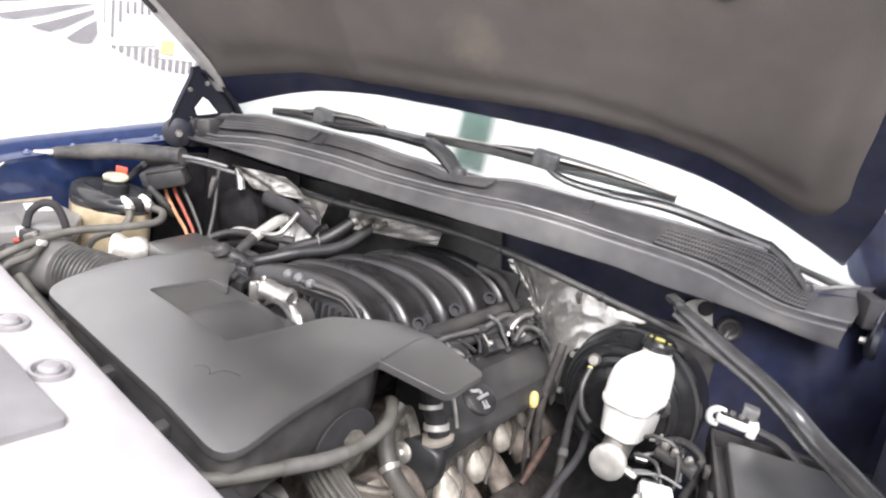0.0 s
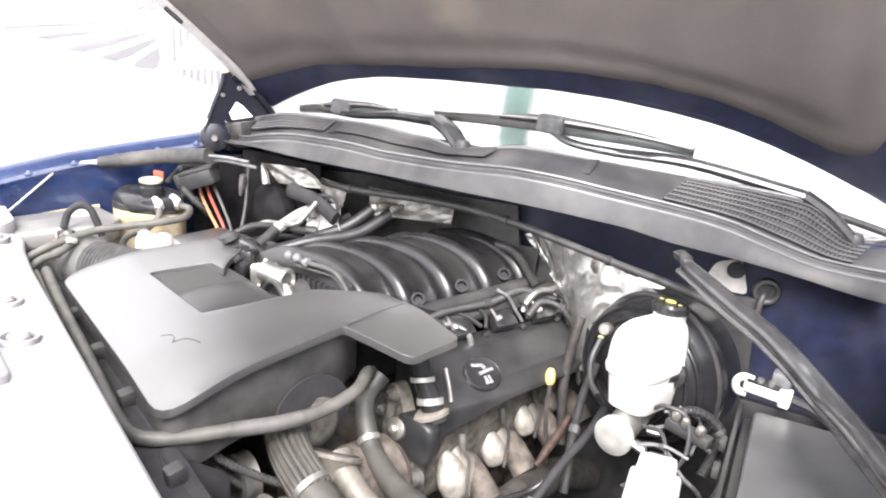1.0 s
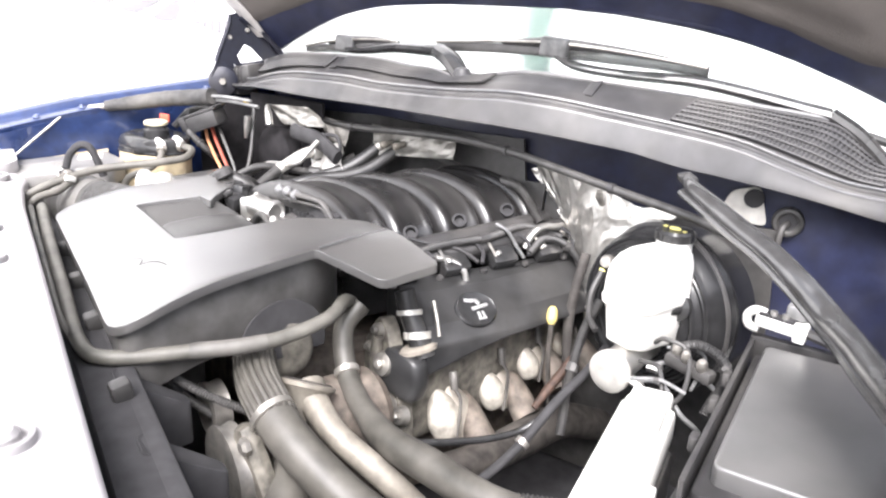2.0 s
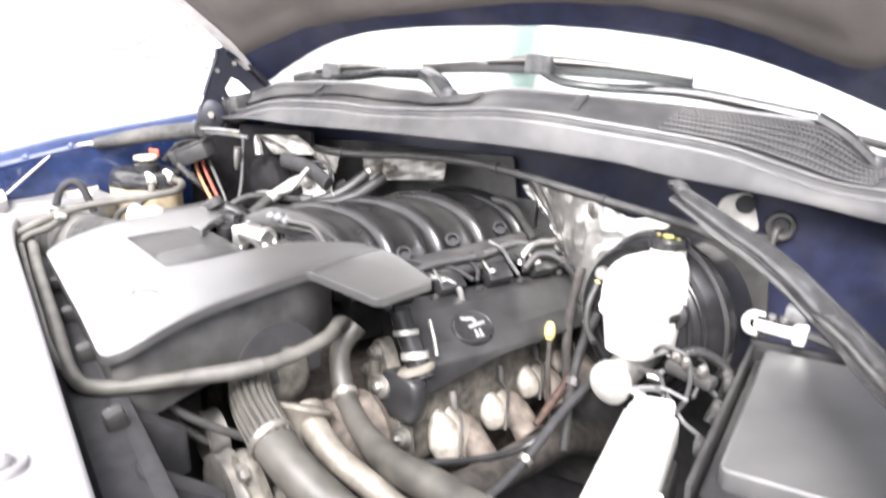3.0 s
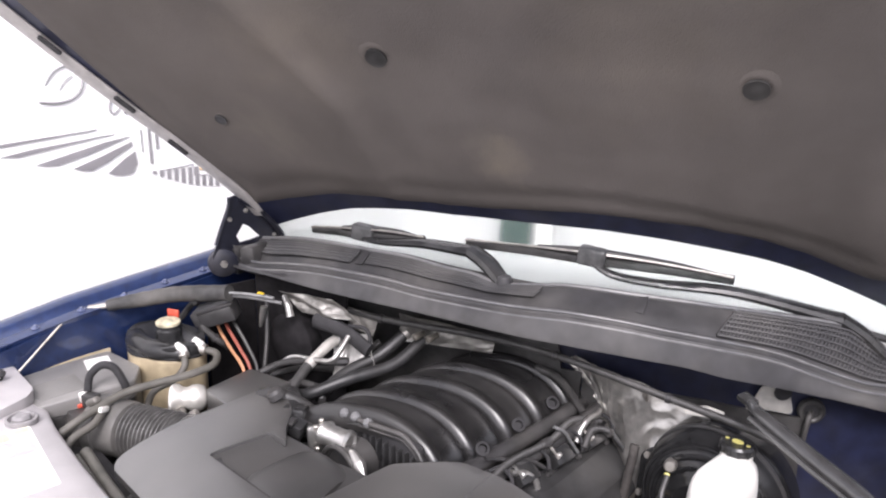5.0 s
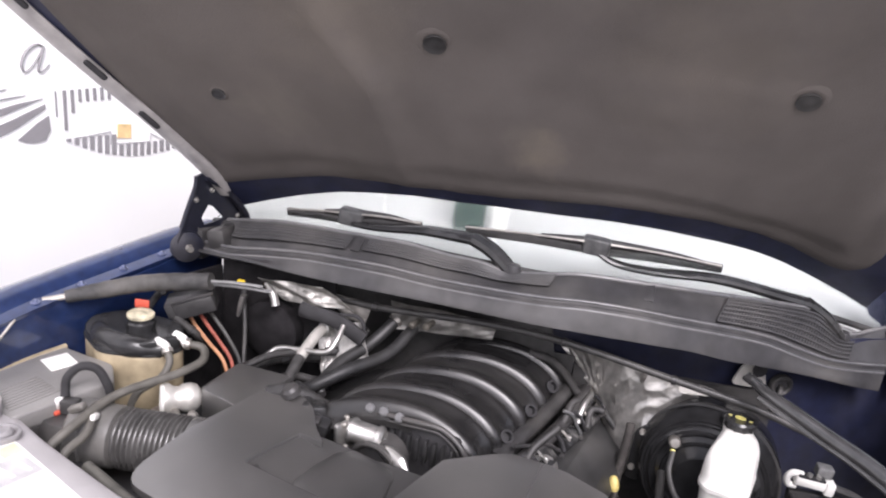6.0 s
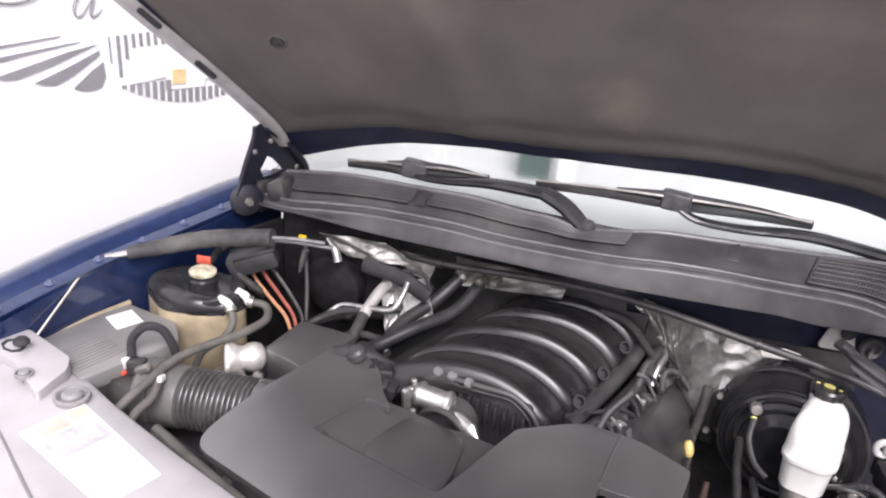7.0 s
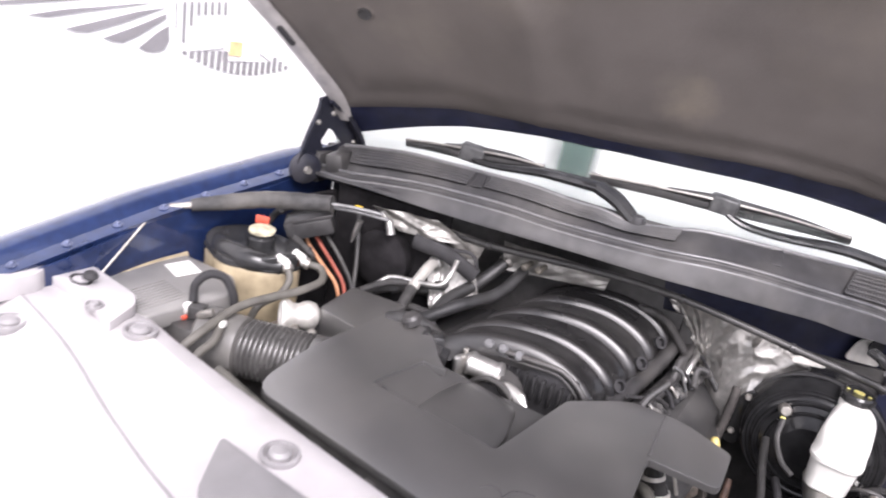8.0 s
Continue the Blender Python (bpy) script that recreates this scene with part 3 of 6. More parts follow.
part("reflected_bar", box(0.105, 0.02, 0.62, 0.01, pose(-0.40, 1.69, 1.50, -4, 0, 8)), GREEN, truck, "added upright painted as a dark green reflection in the glass")
part("reflected_bar", box(0.05, 0.02, 0.62, 0.01, pose(-0.305, 1.71, 1.50, -4, 0, 8)), PAPER, truck)
for x, y in ((-0.84, 0.55), (1.14, 0.75)):
    tyre = part("tyre", lathe([(0.20, -0.11), (0.34, -0.12), (0.385, -0.10), (0.395, 0), (0.385, 0.10), (0.34, 0.12), (0.20, 0.11)], 40, pose(x, y, 0.393, 0, 90, 0)), RUBBER, truck)
    part("wheel_rim", lathe([(0, -0.03), (0.19, -0.04), (0.205, -0.10), (0.205, 0.10), (0.19, 0.04), (0, 0.03)], 32, pose(x, y, 0.393, 0, 90, 0)), ALU, tyre)


# ---------------- hood ----------------
HO, HE1, HE2, HN = Vector((-0.680, 1.019, 1.324)), Vector((0.8888, 0.4582, 0)), Vector((0.2982, -0.5785, 0.7592)), Vector((-0.3479, 0.6748, 0.6508))


SAG = [(0.0, 0.0), (0.17, 0.02), (0.27, 0.14), (0.36, 0.38), (0.46, 0.62), (0.56, 0.90), (0.68, 1.0), (0.78, 1.0), (0.90, 0.92), (1.01, 0.86), (1.14, 0.66), (1.30, 0.14), (1.5, 0.0)]


def hood_at(a, b, h=0.0):
    """A point of the hood: a across it, b from its rear edge, h above it; its rear middle is pressed in a little."""
    sag = 0.062 * lerp(SAG, a) * lerp([(0.30, 1.0), (0.45, 0.62), (0.65, 0.25), (1.1, 0.0)], b)
    return HO + HE1 * a + HE2 * b + HN * (h - sag)


REAR = [(-0.06, -0.01), (0.0, 0.0), (0.075, 0.040), (0.174, 0.087), (0.268, 0.129), (0.362, 0.166), (0.46, 0.196), (0.556, 0.218), (0.663, 0.229), (0.777, 0.229), (0.892, 0.225), (1.009, 0.212), (1.138, 0.177), (1.22, 0.138), (1.293, 0.092), (1.40, 0.03), (1.476, -0.02), (1.57, -0.085)]
LINER_REAR = [(-0.03, 0.092), (0.06, 0.122), (0.147, 0.152), (0.243, 0.187), (0.348, 0.212), (0.444, 0.236), (0.54, 0.256), (0.659, 0.268), (0.755, 0.277), (0.86, 0.283), (0.962, 0.281), (1.095, 0.258), (1.2, 0.214), (1.3, 0.155), (1.37, 0.112), (1.42, 0.084), (1.464, 0.074), (1.49, 0.090), (1.503, 0.121)]
hood = thing("hood", "raised dark blue hood with a grey felt liner inside", "hood")


def left_edge(b):
    return lerp([(-0.1, -0.04), (0.0, -0.045), (0.137, -0.067), (0.305, -0.151), (0.45, -0.238), (0.6, -0.318), (0.70, -0.37), (1.3, -0.62)], b)


def right_edge(b):
    return lerp([(-0.1, 1.58), (0.3, 1.58), (1.3, 1.45)], b)


def liner_left(b):
    return lerp([(0.05, -0.02), (0.13, -0.03), (0.293, -0.111), (0.455, -0.190), (0.582, -0.240), (0.70, -0.285), (1.25, -0.50)], b)


def hood_skin(h, rear, le, ri, top, nb=26, na=44, dome=0.0):
    rows = []
    for i in range(na + 1):
        row = []
        for j in range(nb + 1):
            g = j / nb
            f = i / na
            a0 = rear[0][0] + (rear[-1][0] - rear[0][0]) * f
            b0 = lerp(rear, a0)
            b = b0 + (top - b0) * g
            a = le(b) + (ri(b) - le(b)) * f if g > 0.12 else (1 - g / 0.12) * a0 + (g / 0.12) * (le(b) + (ri(b) - le(b)) * f)
            row.append(hood_at(a, b, h + dome * math.sin(math.pi * f) * math.sin(math.pi * g)))
        rows.append(row)
    return rows


part("outer_panel", sheet(hood_skin(0.012, [(a, b + 0.012) for a, b in REAR[1:]], left_edge, right_edge, 1.12, dome=0.05), 0.004), PAINT, hood)
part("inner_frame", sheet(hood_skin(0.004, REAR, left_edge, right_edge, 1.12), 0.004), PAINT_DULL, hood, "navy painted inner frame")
CREASE = [(0.10, 0.455), (0.249, 0.443), (0.417, 0.412), (0.528, 0.376), (0.625, 0.312), (1.1, 0.05)]
rows = hood_skin(-0.012, LINER_REAR, liner_left, lambda b: lerp([(0.0, 1.49), (0.12, 1.503), (1.3, 1.40)], b), 1.06, 60, 100)
for i, row in enumerate(rows):
    for j, p in enumerate(row):
        edge = min(i, 100 - i, j, 60 - j)
        q = noise.noise(Vector((i * 0.07, j * 0.07, 3.1))) * 0.006 + noise.noise(Vector((i * 0.3, j * 0.3, 8.0))) * 0.0012
        f = i / 100
        across, up = (p - HO).dot(HE1), (p - HO).dot(HE2)
        fold = lerp(CREASE, up)
        d = across - fold
        crease = -0.016 * (max(0.0, (across - 0.06) / (fold - 0.06)) ** 1.5 if d < 0 else math.exp(-(d / 0.05) ** 2)) * min(1.0, max(0.0, (up - 0.22) / 0.06)) - 0.0025 * math.exp(-(d / 0.012) ** 2)
        q *= 0.7
        lip = 0.007 * min(1.0, max(0.0, (6.5 - edge) / 2.5))
        row[j] = p + HN * (q + crease + lip + (0.010 if edge == 0 else 0.003 if edge == 1 else 0))
liner = part("liner", sheet(rows, 0.006), FELT, hood, "grey-brown felt liner with pressed dimples")
for a, b in ((0.504, 0.651), (1.152, 0.618), (0.055, 0.438), (1.30, 0.95), (0.62, 0.98), (0.0, 0.95)):
    m = along(hood_at(a, b, -0.010), hood_at(a, b, -1))
    r = 0.021 if a > 0.2 else 0.014
    part("dimple_ring", lathe([(r * 1.9, 0.004), (r * 1.4, 0.0085), (r * 1.1, 0.0092), (r * 0.98, 0.008)], 28, m), FELT, liner)
    part("liner_clip", lathe([(r, 0.004), (r * 0.99, 0.013), (r * 0.9, 0.0125), (r * 0.6, 0.0115), (r * 0.3, 0.0125), (0, 0.0125)], 24, m), RUBBER, liner)
for a, b in ((-0.213, 0.457), (-0.146, 0.316), (-0.300, 0.632), (-0.40, 0.80)):
    d = (hood_at(left_edge(b + 0.05), b + 0.05) - hood_at(left_edge(b - 0.05), b - 0.05)).normalized()
    p = hood_at(a + 0.010, b, -0.0145)
    side = d.cross(HN).normalized()
    m = Matrix((( d.x, side.x, HN.x, p.x), (d.y, side.y, HN.y, p.y), (d.z, side.z, HN.z, p.z), (0, 0, 0, 1)))
    part("edge_slot", prism(rounded([(-0.028, -0.0075), (0.028, -0.0075), (0.028, 0.0075), (-0.028, 0.0075)], 0.007), -0.003, 0.003, 0.001, 1), DARK, hood, m=m)
rim = tube([hood_at(left_edge(b) + 0.014, b, -0.002) for b in (0.05, 0.137, 0.3, 0.45, 0.6, 0.75, 0.9, 1.1)], 0.026, 10, 4, flat=0.4)
part("edge_fold", rim, material("bare_edge_primer", (0.40, 0.38, 0.37), 0.45, 0.2, 0.1, 30, 0.1, 300, dust=0.15), hood, "pale folded hood edge")
# scalloped fold along the rear edge
part("rear_fold", tube([hood_at(a, b + 0.004, 0.010) for a, b in REAR[1:]], 0.012, 10, 6, flat=0.8), PAINT_DULL, hood)


# hinges: a stamped plate with a triangular opening on a round pivot
def hinge(x, dy, dz, s):
    outer = [(0.835, 1.262), (0.848, 1.290), (0.866, 1.335), (0.888, 1.385), (0.892, 1.412), (0.925, 1.420), (0.960, 1.398), (1.010, 1.330), (1.042, 1.287), (1.034, 1.255), (0.990, 1.268), (0.975, 1.248), (0.930, 1.268), (0.893, 1.284), (0.906, 1.262), (0.918, 1.235), (0.900, 1.208), (0.862, 1.200), (0.838, 1.222)]
    hole = [(0.905, 1.306), (0.926, 1.336), (0.945, 1.326), (0.976, 1.294), (0.945, 1.289), (0.914, 1.286)]
    bm = bmesh.new()

    def loop(pts, px):
        vs = [bm.verts.new((px, y + dy, z + dz)) for y, z in pts]
        return vs, [bm.edges.new((vs[i], vs[i - 1])) for i in range(len(vs))]

    sides = []
    for px in (x, x + 0.006 * s):
        vo, eo = loop(outer, px)
        vh, eh = loop(hole, px)
        bmesh.ops.triangle_fill(bm, edges=eo + eh, use_beauty=True)
        sides.append((vo, vh))
    for k in (0, 1):
        a, b = sides[0][k], sides[1][k]
        for i in range(len(a)):
            bm.faces.new((a[i - 1], a[i], b[i], b[i - 1]))
    h = part("hinge", bm, HINGE, hood, "dark blue stamped steel hinge", smooth=False)
    p = Vector((x, 0.866 + dy, 1.240 + dz))
    part("pivot", lathe([(0.012, -0.010), (0.036, -0.008), (0.040, -0.002), (0.038, 0.010), (0.026, 0.016), (0.012, 0.018), (0, 0.018)], 26, along(p, p + Vector((s, -0.35, 0)))), HINGE, h)
    part("pivot_bolt", lathe([(0.0, 0.030), (0.008, 0.030), (0.009, 0.020), (0.012, 0.016)], 6, along(p, p + Vector((s, -0.35, 0)))), STEEL, h)
    part("hinge_edge", tube([(x + 0.004 * s, y + dy, z + dz) for y, z in outer[1:5]], 0.006, 8, 4), HINGE, h)
    part("strap", tube([(x + 0.012 * s, 0.915 + dy, 1.405 + dz), (x + 0.02 * s, 0.975 + dy, 1.365 + dz), (x + 0.022 * s, 1.035 + dy, 1.285 + dz), (x + 0.01 * s, 0.985 + dy, 1.262 + dz)], [0.010, 0.014, 0.014, 0.010], 8, 5, flat=0.6), HINGE, h)
    for y, z in ((0.888, 1.354), (0.935, 1.372), (1.018, 1.292)):
        part("hinge_bolt", lathe([(0.007, 0), (0.007, 0.005), (0.005, 0.008), (0, 0.008)], 6, along((x + 0.004 * s, y + dy, z + dz), (x + s, y + dy, z + dz))), STEEL, h)


HINGE = material("dirty_navy_steel", (0.016, 0.017, 0.028), 0.45, 0.2, 0.2, 40, 0.1, 300, dust=0.08)
hinge(-0.705, 0, 0, 1)
hinge(0.815, 0.873, -0.110, -1)
# folded corner of the inner frame above the far hinge
flange = prism(rounded([(0.680, 1.266), (0.700, 1.230), (0.732, 1.214), (0.748, 1.096), (0.850, 1.084), (0.856, 1.42), (0.712, 1.396)], 0.008, 3), 0.0, 0.10, 0.006, 2)
part("corner_flange", flange, PAINT_DULL, hood, "navy painted folded corner", m=pose(0, 1.93, 0, 90, 0, 0))


# ---------------- radiator cover ----------------
panel = thing("radiator_cover", "pale grey plastic radiator cover with push clips", "cover")
Z = 1.064
FOLD = [(-0.735, 0.20), (-0.525, 0.178), (-0.275, 0.126), (-0.09, 0.099), (0.3, 0.07), (1.2, 0.05)]


def panel_z(x, y):
    """Flat along the rear, falling away in front of a curved fold."""
    d = max(0.0, curve(FOLD, x) - y)
    return Z + 0.012 * max(0.0, 0.30 - y) - 0.42 * d * min(1.0, d / 0.03) - 0.010 * max(0.0, (y - 0.325) / 0.02)


out = rounded([(-0.735, 0.375), (-0.60, 0.372), (-0.45, 0.352), (-0.27, 0.344), (1.10, 0.346), (1.26, 0.32), (1.26, -0.13), (-0.735, -0.13)], 0.03, 4)
part("top_panel", draped(out, panel_z, 0.03, 0.007, 3), PANEL, panel)
pad = rounded([(-0.147, 0.224), (0.262, 0.241), (0.272, 0.115), (-0.070, 0.125)], 0.014, 4)
# darker than the cover: shading of raised area and fold, put into colour
PAD_SHADE = material("pad_and_fold_shading", (0.20, 0.195, 0.20), 0.5, 0, 0.1, 10, 0.15, 900, dust=0.1)
part("raised_area", draped(pad, lambda x, y: panel_z(x, y) + 0.013, 0.03, 0.009, 3), PAD_SHADE, panel, "raised area painted darker grey for its shading")
# thin dark tube painted as the shade along the crease
part("fold_shade_line", tube([(x, curve(FOLD, x) + 0.004, panel_z(x, curve(FOLD, x) + 0.004) - 0.0008) for x in [-0.735 + 0.04 * k for k in range(49)]], 0.0026, 6, 2), PAD_SHADE, panel)
part("corner_step", draped(rounded([(-0.735, 0.350), (-0.585, 0.352), (-0.552, 0.330), (-0.515, 0.254), (-0.64, 0.276), (-0.735, 0.262)], 0.012, 4), lambda x, y: Z + 0.020, 0.03, 0.006, 2), PANEL, panel)
part("corner_hole", lathe([(0.022, -0.006), (0.024, 0.001), (0.019, 0.002), (0.017, -0.004), (0, -0.004)], 8, pose(-0.690, 0.300, Z + 0.021) @ Matrix.Diagonal((1.2, 0.8, 1, 1))), DARK, panel)


# the cover's own plastic, darkened to paint in the clips' shading
CLIP_SHADED = material("shaded_clip_plastic", (0.26, 0.25, 0.255), 0.4, 0, 0.1, 40, 0.1, 600)


def push_clip(x, y, z, size=1.12):
    part("push_clip", lathe([(0.026, -0.004), (0.028, 0.004), (0.027, 0.008), (0.023, 0.009), (0.019, 0.001), (0.0165, 0.001), (0.0155, 0.009), (0.011, 0.013), (0, 0.0135)], 26, pose(x, y, z) @ Matrix.Scale(size, 4)), CLIP_SHADED, panel)


for x, y, z in ((-0.486, 0.300, Z), (-0.068, 0.270, Z), (0.112, 0.270, Z), (0.682, 0.270, Z), (0.95, 0.291, Z), (-0.655, 0.150, Z - 0.016)):
    push_clip(x, y, z)
push_clip(-0.585, 0.268, Z + 0.020, 0.6)
# emission and warning label
FAINT = material("faint_grey_print", (0.66, 0.65, 0.64), 0.6)
lab = thing("warning_label", "white printed warning label stuck on the radiator cover", "label")
part("paper", prism(rounded([(-0.457, 0.192), (-0.207, 0.190), (-0.207, 0.290), (-0.457, 0.306)], 0.004, 2), Z - 0.001, Z + 0.0015, 0), PAPER, lab)
part("yellow_block", box(0.034, 0.034, 0.001, 0, pose(-0.434, 0.284, Z + 0.0021)), material("faded_yellow_print", (0.78, 0.70, 0.42), 0.6), lab)
part("picture_block", box(0.034, 0.045, 0.001, 0, pose(-0.434, 0.240, Z + 0.0021)), material("faded_red_print", (0.66, 0.50, 0.42), 0.6), lab)
part("grey_band", box(0.066, 0.090, 0.001, 0, pose(-0.378, 0.248, Z + 0.0021)), material("faded_grey_print", (0.50, 0.49, 0.50), 0.6), lab, "grey printed band")
for k in range(3):
    part("band_bar", box(0.040, 0.007, 0.001, 0, pose(-0.378, 0.220 + k * 0.028, Z + 0.0028, 0, 0, 8)), PAPER, lab)
for k in range(4):
    part("print_bar", box(0.004, 0.075 - 0.012 * (k % 2), 0.001, 0, pose(-0.325 + k * 0.022, 0.240, Z + 0.0021)), FAINT, lab)


# ---------------- engine ----------------
engine = thing("engine", "black and cast aluminium truck engine in the bay", "engine")
part("block", box(0.44, 0.72, 0.36, 0.03, pose(-0.04, 1.02, 0.64)), IRON, engine, "dark dirty engine block")

# intake manifold with arched runners
RUNNER = material("satin_black_nylon", (0.0155, 0.015, 0.0155), 0.29, 0, 0.2, 30, 0.08, 700, spec=0.7, dust=0.03)
manifold = part("intake_manifold", prism(rounded([(-0.15, 0.83), (0.13, 0.86), (0.12, 1.31), (-0.14, 1.27)], 0.03, 4), 0.86, 1.015, 0.012, 2), GLOSS, engine, "black plastic intake manifold with arched runners")
ARCH = [(-0.176, 0.985), (-0.168, 1.040), (-0.145, 1.072), (-0.105, 1.094), (-0.055, 1.106), (0.0, 1.108), (0.050, 1.101), (0.100, 1.084), (0.136, 1.062), (0.160, 1.030), (0.174, 0.965)]
SWEEP = [(-0.18, -0.125), (-0.13, -0.088), (-0.09, -0.067), (-0.045, -0.050), (0.0, -0.032), (0.04, -0.018), (0.08, -0.007), (0.125, 0.0), (0.18, 0.004)]


def runner(y0, wide, squeeze=1.0):
    """One arched runner: a rounded main crest in front, a gently hollow back, a lower second crest, and steep flanks."""
    section = [(-0.025, -0.046), (-0.0235, -0.030), (-0.020, -0.016), (-0.015, -0.007), (-0.010, -0.0015), (-0.005, 0.0018), (0.0, 0.0028), (0.005, 0.0018), (0.010, -0.001), (0.016, -0.0042), (wide * 0.42, -0.0082), (wide * 0.60, -0.0092), (wide - 0.016, -0.0085),
               (wide - 0.009, -0.0060), (wide - 0.003, -0.0040), (wide + 0.002, -0.0046), (wide + 0.006, -0.0085), (wide + 0.009, -0.016), (wide + 0.011, -0.028), (wide + 0.012, -0.046)]
    line = spline([Vector((x * squeeze, 0, z)) for x, z in ARCH], 5)
    rows = []
    for i, c in enumerate(line):
        d = (line[min(i + 1, len(line) - 1)] - line[max(i - 1, 0)]).normalized()
        n = Vector((-d.z, 0, d.x))
        c = Vector((c.x, y0 + curve(SWEEP, c.x), c.z))
        rows.append([c + Vector((0, u, 0)) + n * h for u, h in section])
    return sheet(rows, 0.003)


for y0, wide, squeeze in ((0.862, 0.064, 1.0), (0.952, 0.073, 1.0), (1.062, 0.073, 0.99), (1.167, 0.072, 0.97), (1.272, 0.050, 0.94)):
    part("runner", runner(y0, wide, squeeze), RUNNER, manifold)
for p in ((0.156, 0.980, 1.030), (0.150, 1.094, 1.040), (0.140, 1.218, 1.046)):
    part("runner_bolt_boss", lathe([(0.012, -0.02), (0.015, 0.0), (0.015, 0.012), (0.010, 0.013), (0.009, 0.002), (0, 0.002)], 16, along(p, Vector(p) + Vector((0.06, -0.035, 0.06)))), DARK, manifold)
RIM = [(-0.150, 0.785, 1.005), (-0.138, 0.783, 1.043), (-0.118, 0.783, 1.066), (-0.090, 0.790, 1.077), (-0.065, 0.797, 1.082), (-0.010, 0.798, 1.091), (0.045, 0.803, 1.098), (0.085, 0.814, 1.099), (0.103, 0.820, 1.095), (0.130, 0.822, 1.083), (0.150, 0.822, 1.066), (0.165, 0.822, 1.035)]
part("front_flange", tube(RIM, 0.0055, 10, 6), PLASTIC, manifold)
part("front_apron", sheet([[Vector(p).lerp(Vector((p[0], 0.862 - 0.024 + curve(SWEEP, p[0]), p[2] - 0.012)), g) for g in (0, 0.5, 1.0)] for p in RIM], 0.002), RUNNER, manifold)
part("front_flange", tube([(x * 0.93, y + 0.004, z - 0.014) for x, y, z in RIM], 0.0035, 8, 6), PLASTIC, manifold)
part("plenum_mouth", box(0.27, 0.02, 0.12, 0.02, pose(0.0, 0.826, 1.020, 0, 0, 6)), DARK, manifold)
for x in [-0.045 + 0.019 * k for k in range(10)]:
    part("plenum_rib", box(0.006, 0.020, 0.050, 0.002, pose(x, 0.810 + 0.10 * (x + 0.02), 1.036, 0, 0, 10)), VALVECOVER, manifold)
STUD = material("grey_stud_plastic", (0.14, 0.14, 0.143), 0.45, 0, 0.1, 40, 0.05, 300)
for x, y, z in ((-0.054, 0.795, 1.092), (-0.024, 0.800, 1.094), (0.012, 0.804, 1.094)):
    part("cover_stud", lathe([(0.010, 0), (0.011, 0.006), (0.010, 0.009), (0.007, 0.012), (0, 0.012)], 12, along((x, y, z - 0.004), (x, y - 0.014, z + 0.012))), STUD, manifold)

# throttle body
plate = prism(rounded([(-0.028, -0.038), (0.028, -0.038), (0.030, 0.030), (-0.030, 0.030)], 0.010, 4), -0.005, 0.005, 0.002, 2)
plate.transform(pose(-0.070, 0.745, 1.046, 86, 0, 76))
throttle = part("throttle_body", plate, ALU, engine, "cast aluminium throttle body")
part("throttle_motor", lathe([(0.012, 0), (0.022, 0.003), (0.024, 0.008), (0.022, 0.012), (0.022, 0.060), (0.025, 0.062), (0.025, 0.070), (0.019, 0.075), (0.015, 0.070), (0, 0.070)], 28, along((-0.066, 0.742, 1.062), (0.012, 0.765, 1.058))), ALU, throttle)
part("throttle_bore", lathe([(0.040, 0.0), (0.048, 0.004), (0.048, 0.016), (0.043, 0.020), (0.043, 0.06), (0, 0.06)], 32, along((0.0, 0.745, 1.006), (-0.005, 0.82, 1.01))), PLASTIC, throttle)
part("throttle_arm", tube([(0.006, 0.752, 1.042), (0.035, 0.748, 1.045), (0.062, 0.742, 1.038), (0.084, 0.736, 1.030)], [0.007, 0.012, 0.015, 0.006], 12, 5, flat=1.5), ALU, throttle)
for p in ((-0.070, 0.732, 1.070), (-0.080, 0.752, 1.074), (-0.060, 0.728, 1.028)):
    part("throttle_bolt", lathe([(0.006, 0), (0.006, 0.006), (0.004, 0.008), (0, 0.008)], 6, pose(*p)), STEEL, throttle)
part("wire_plug", box(0.03, 0.04, 0.03, 0.004, pose(-0.13, 0.75, 1.045, 0, 10, 20)), PLASTIC, throttle)
part("wire_plug_loom", tube([(-0.14, 0.755, 1.05), (-0.165, 0.73, 1.07), (-0.17, 0.70, 1.04), (-0.15, 0.69, 1.00)], 0.011, 10, 6, ribs=220, rib_depth=0.0015), RUBBER, throttle)


# valve covers along both banks
SILL = [(0.912, 0.826), (0.945, 0.834), (1.03, 0.857), (1.09, 0.868), (1.345, 0.872)]


def valve_cover(s, x0):
    """A long cover whose lower edge climbs towards the firewall."""
    rings = []
    for y, low in SILL:
        prof = [(0.190, 0.950), (0.222, 0.966), (0.265, 0.953), (0.325, 0.912), (0.348, 0.882), (0.350, low + 0.003), (0.335, low - 0.004), (0.19, low)]
        rings.append([(x0 + s * (x - x0) - (0.12 * s * max(0.0, y - 1.08) if x > 0.25 else 0.0), y, z) for x, z in prof])
    bm = bmesh.new()
    vs = [[bm.verts.new(p) for p in r] for r in rings]
    bm.faces.new(vs[0])
    bm.faces.new(vs[-1][::-1])
    for a, b in zip(vs, vs[1:]):
        for i in range(len(a)):
            j = (i + 1) % len(a)
            bm.faces.new((a[i], b[i], b[j], a[j]))
    bmesh.ops.recalc_face_normals(bm, faces=bm.faces)
    return bevelled(bm, 0.008, 3, 20)


vc = part("valve_cover", valve_cover(1, 0), VALVECOVER, engine, "black plastic valve cover", smooth=False)
part("valve_cover", valve_cover(-1, -0.025), VALVECOVER, engine, smooth=False)
VN = Vector((0.62, 0, 0.78)).normalized()


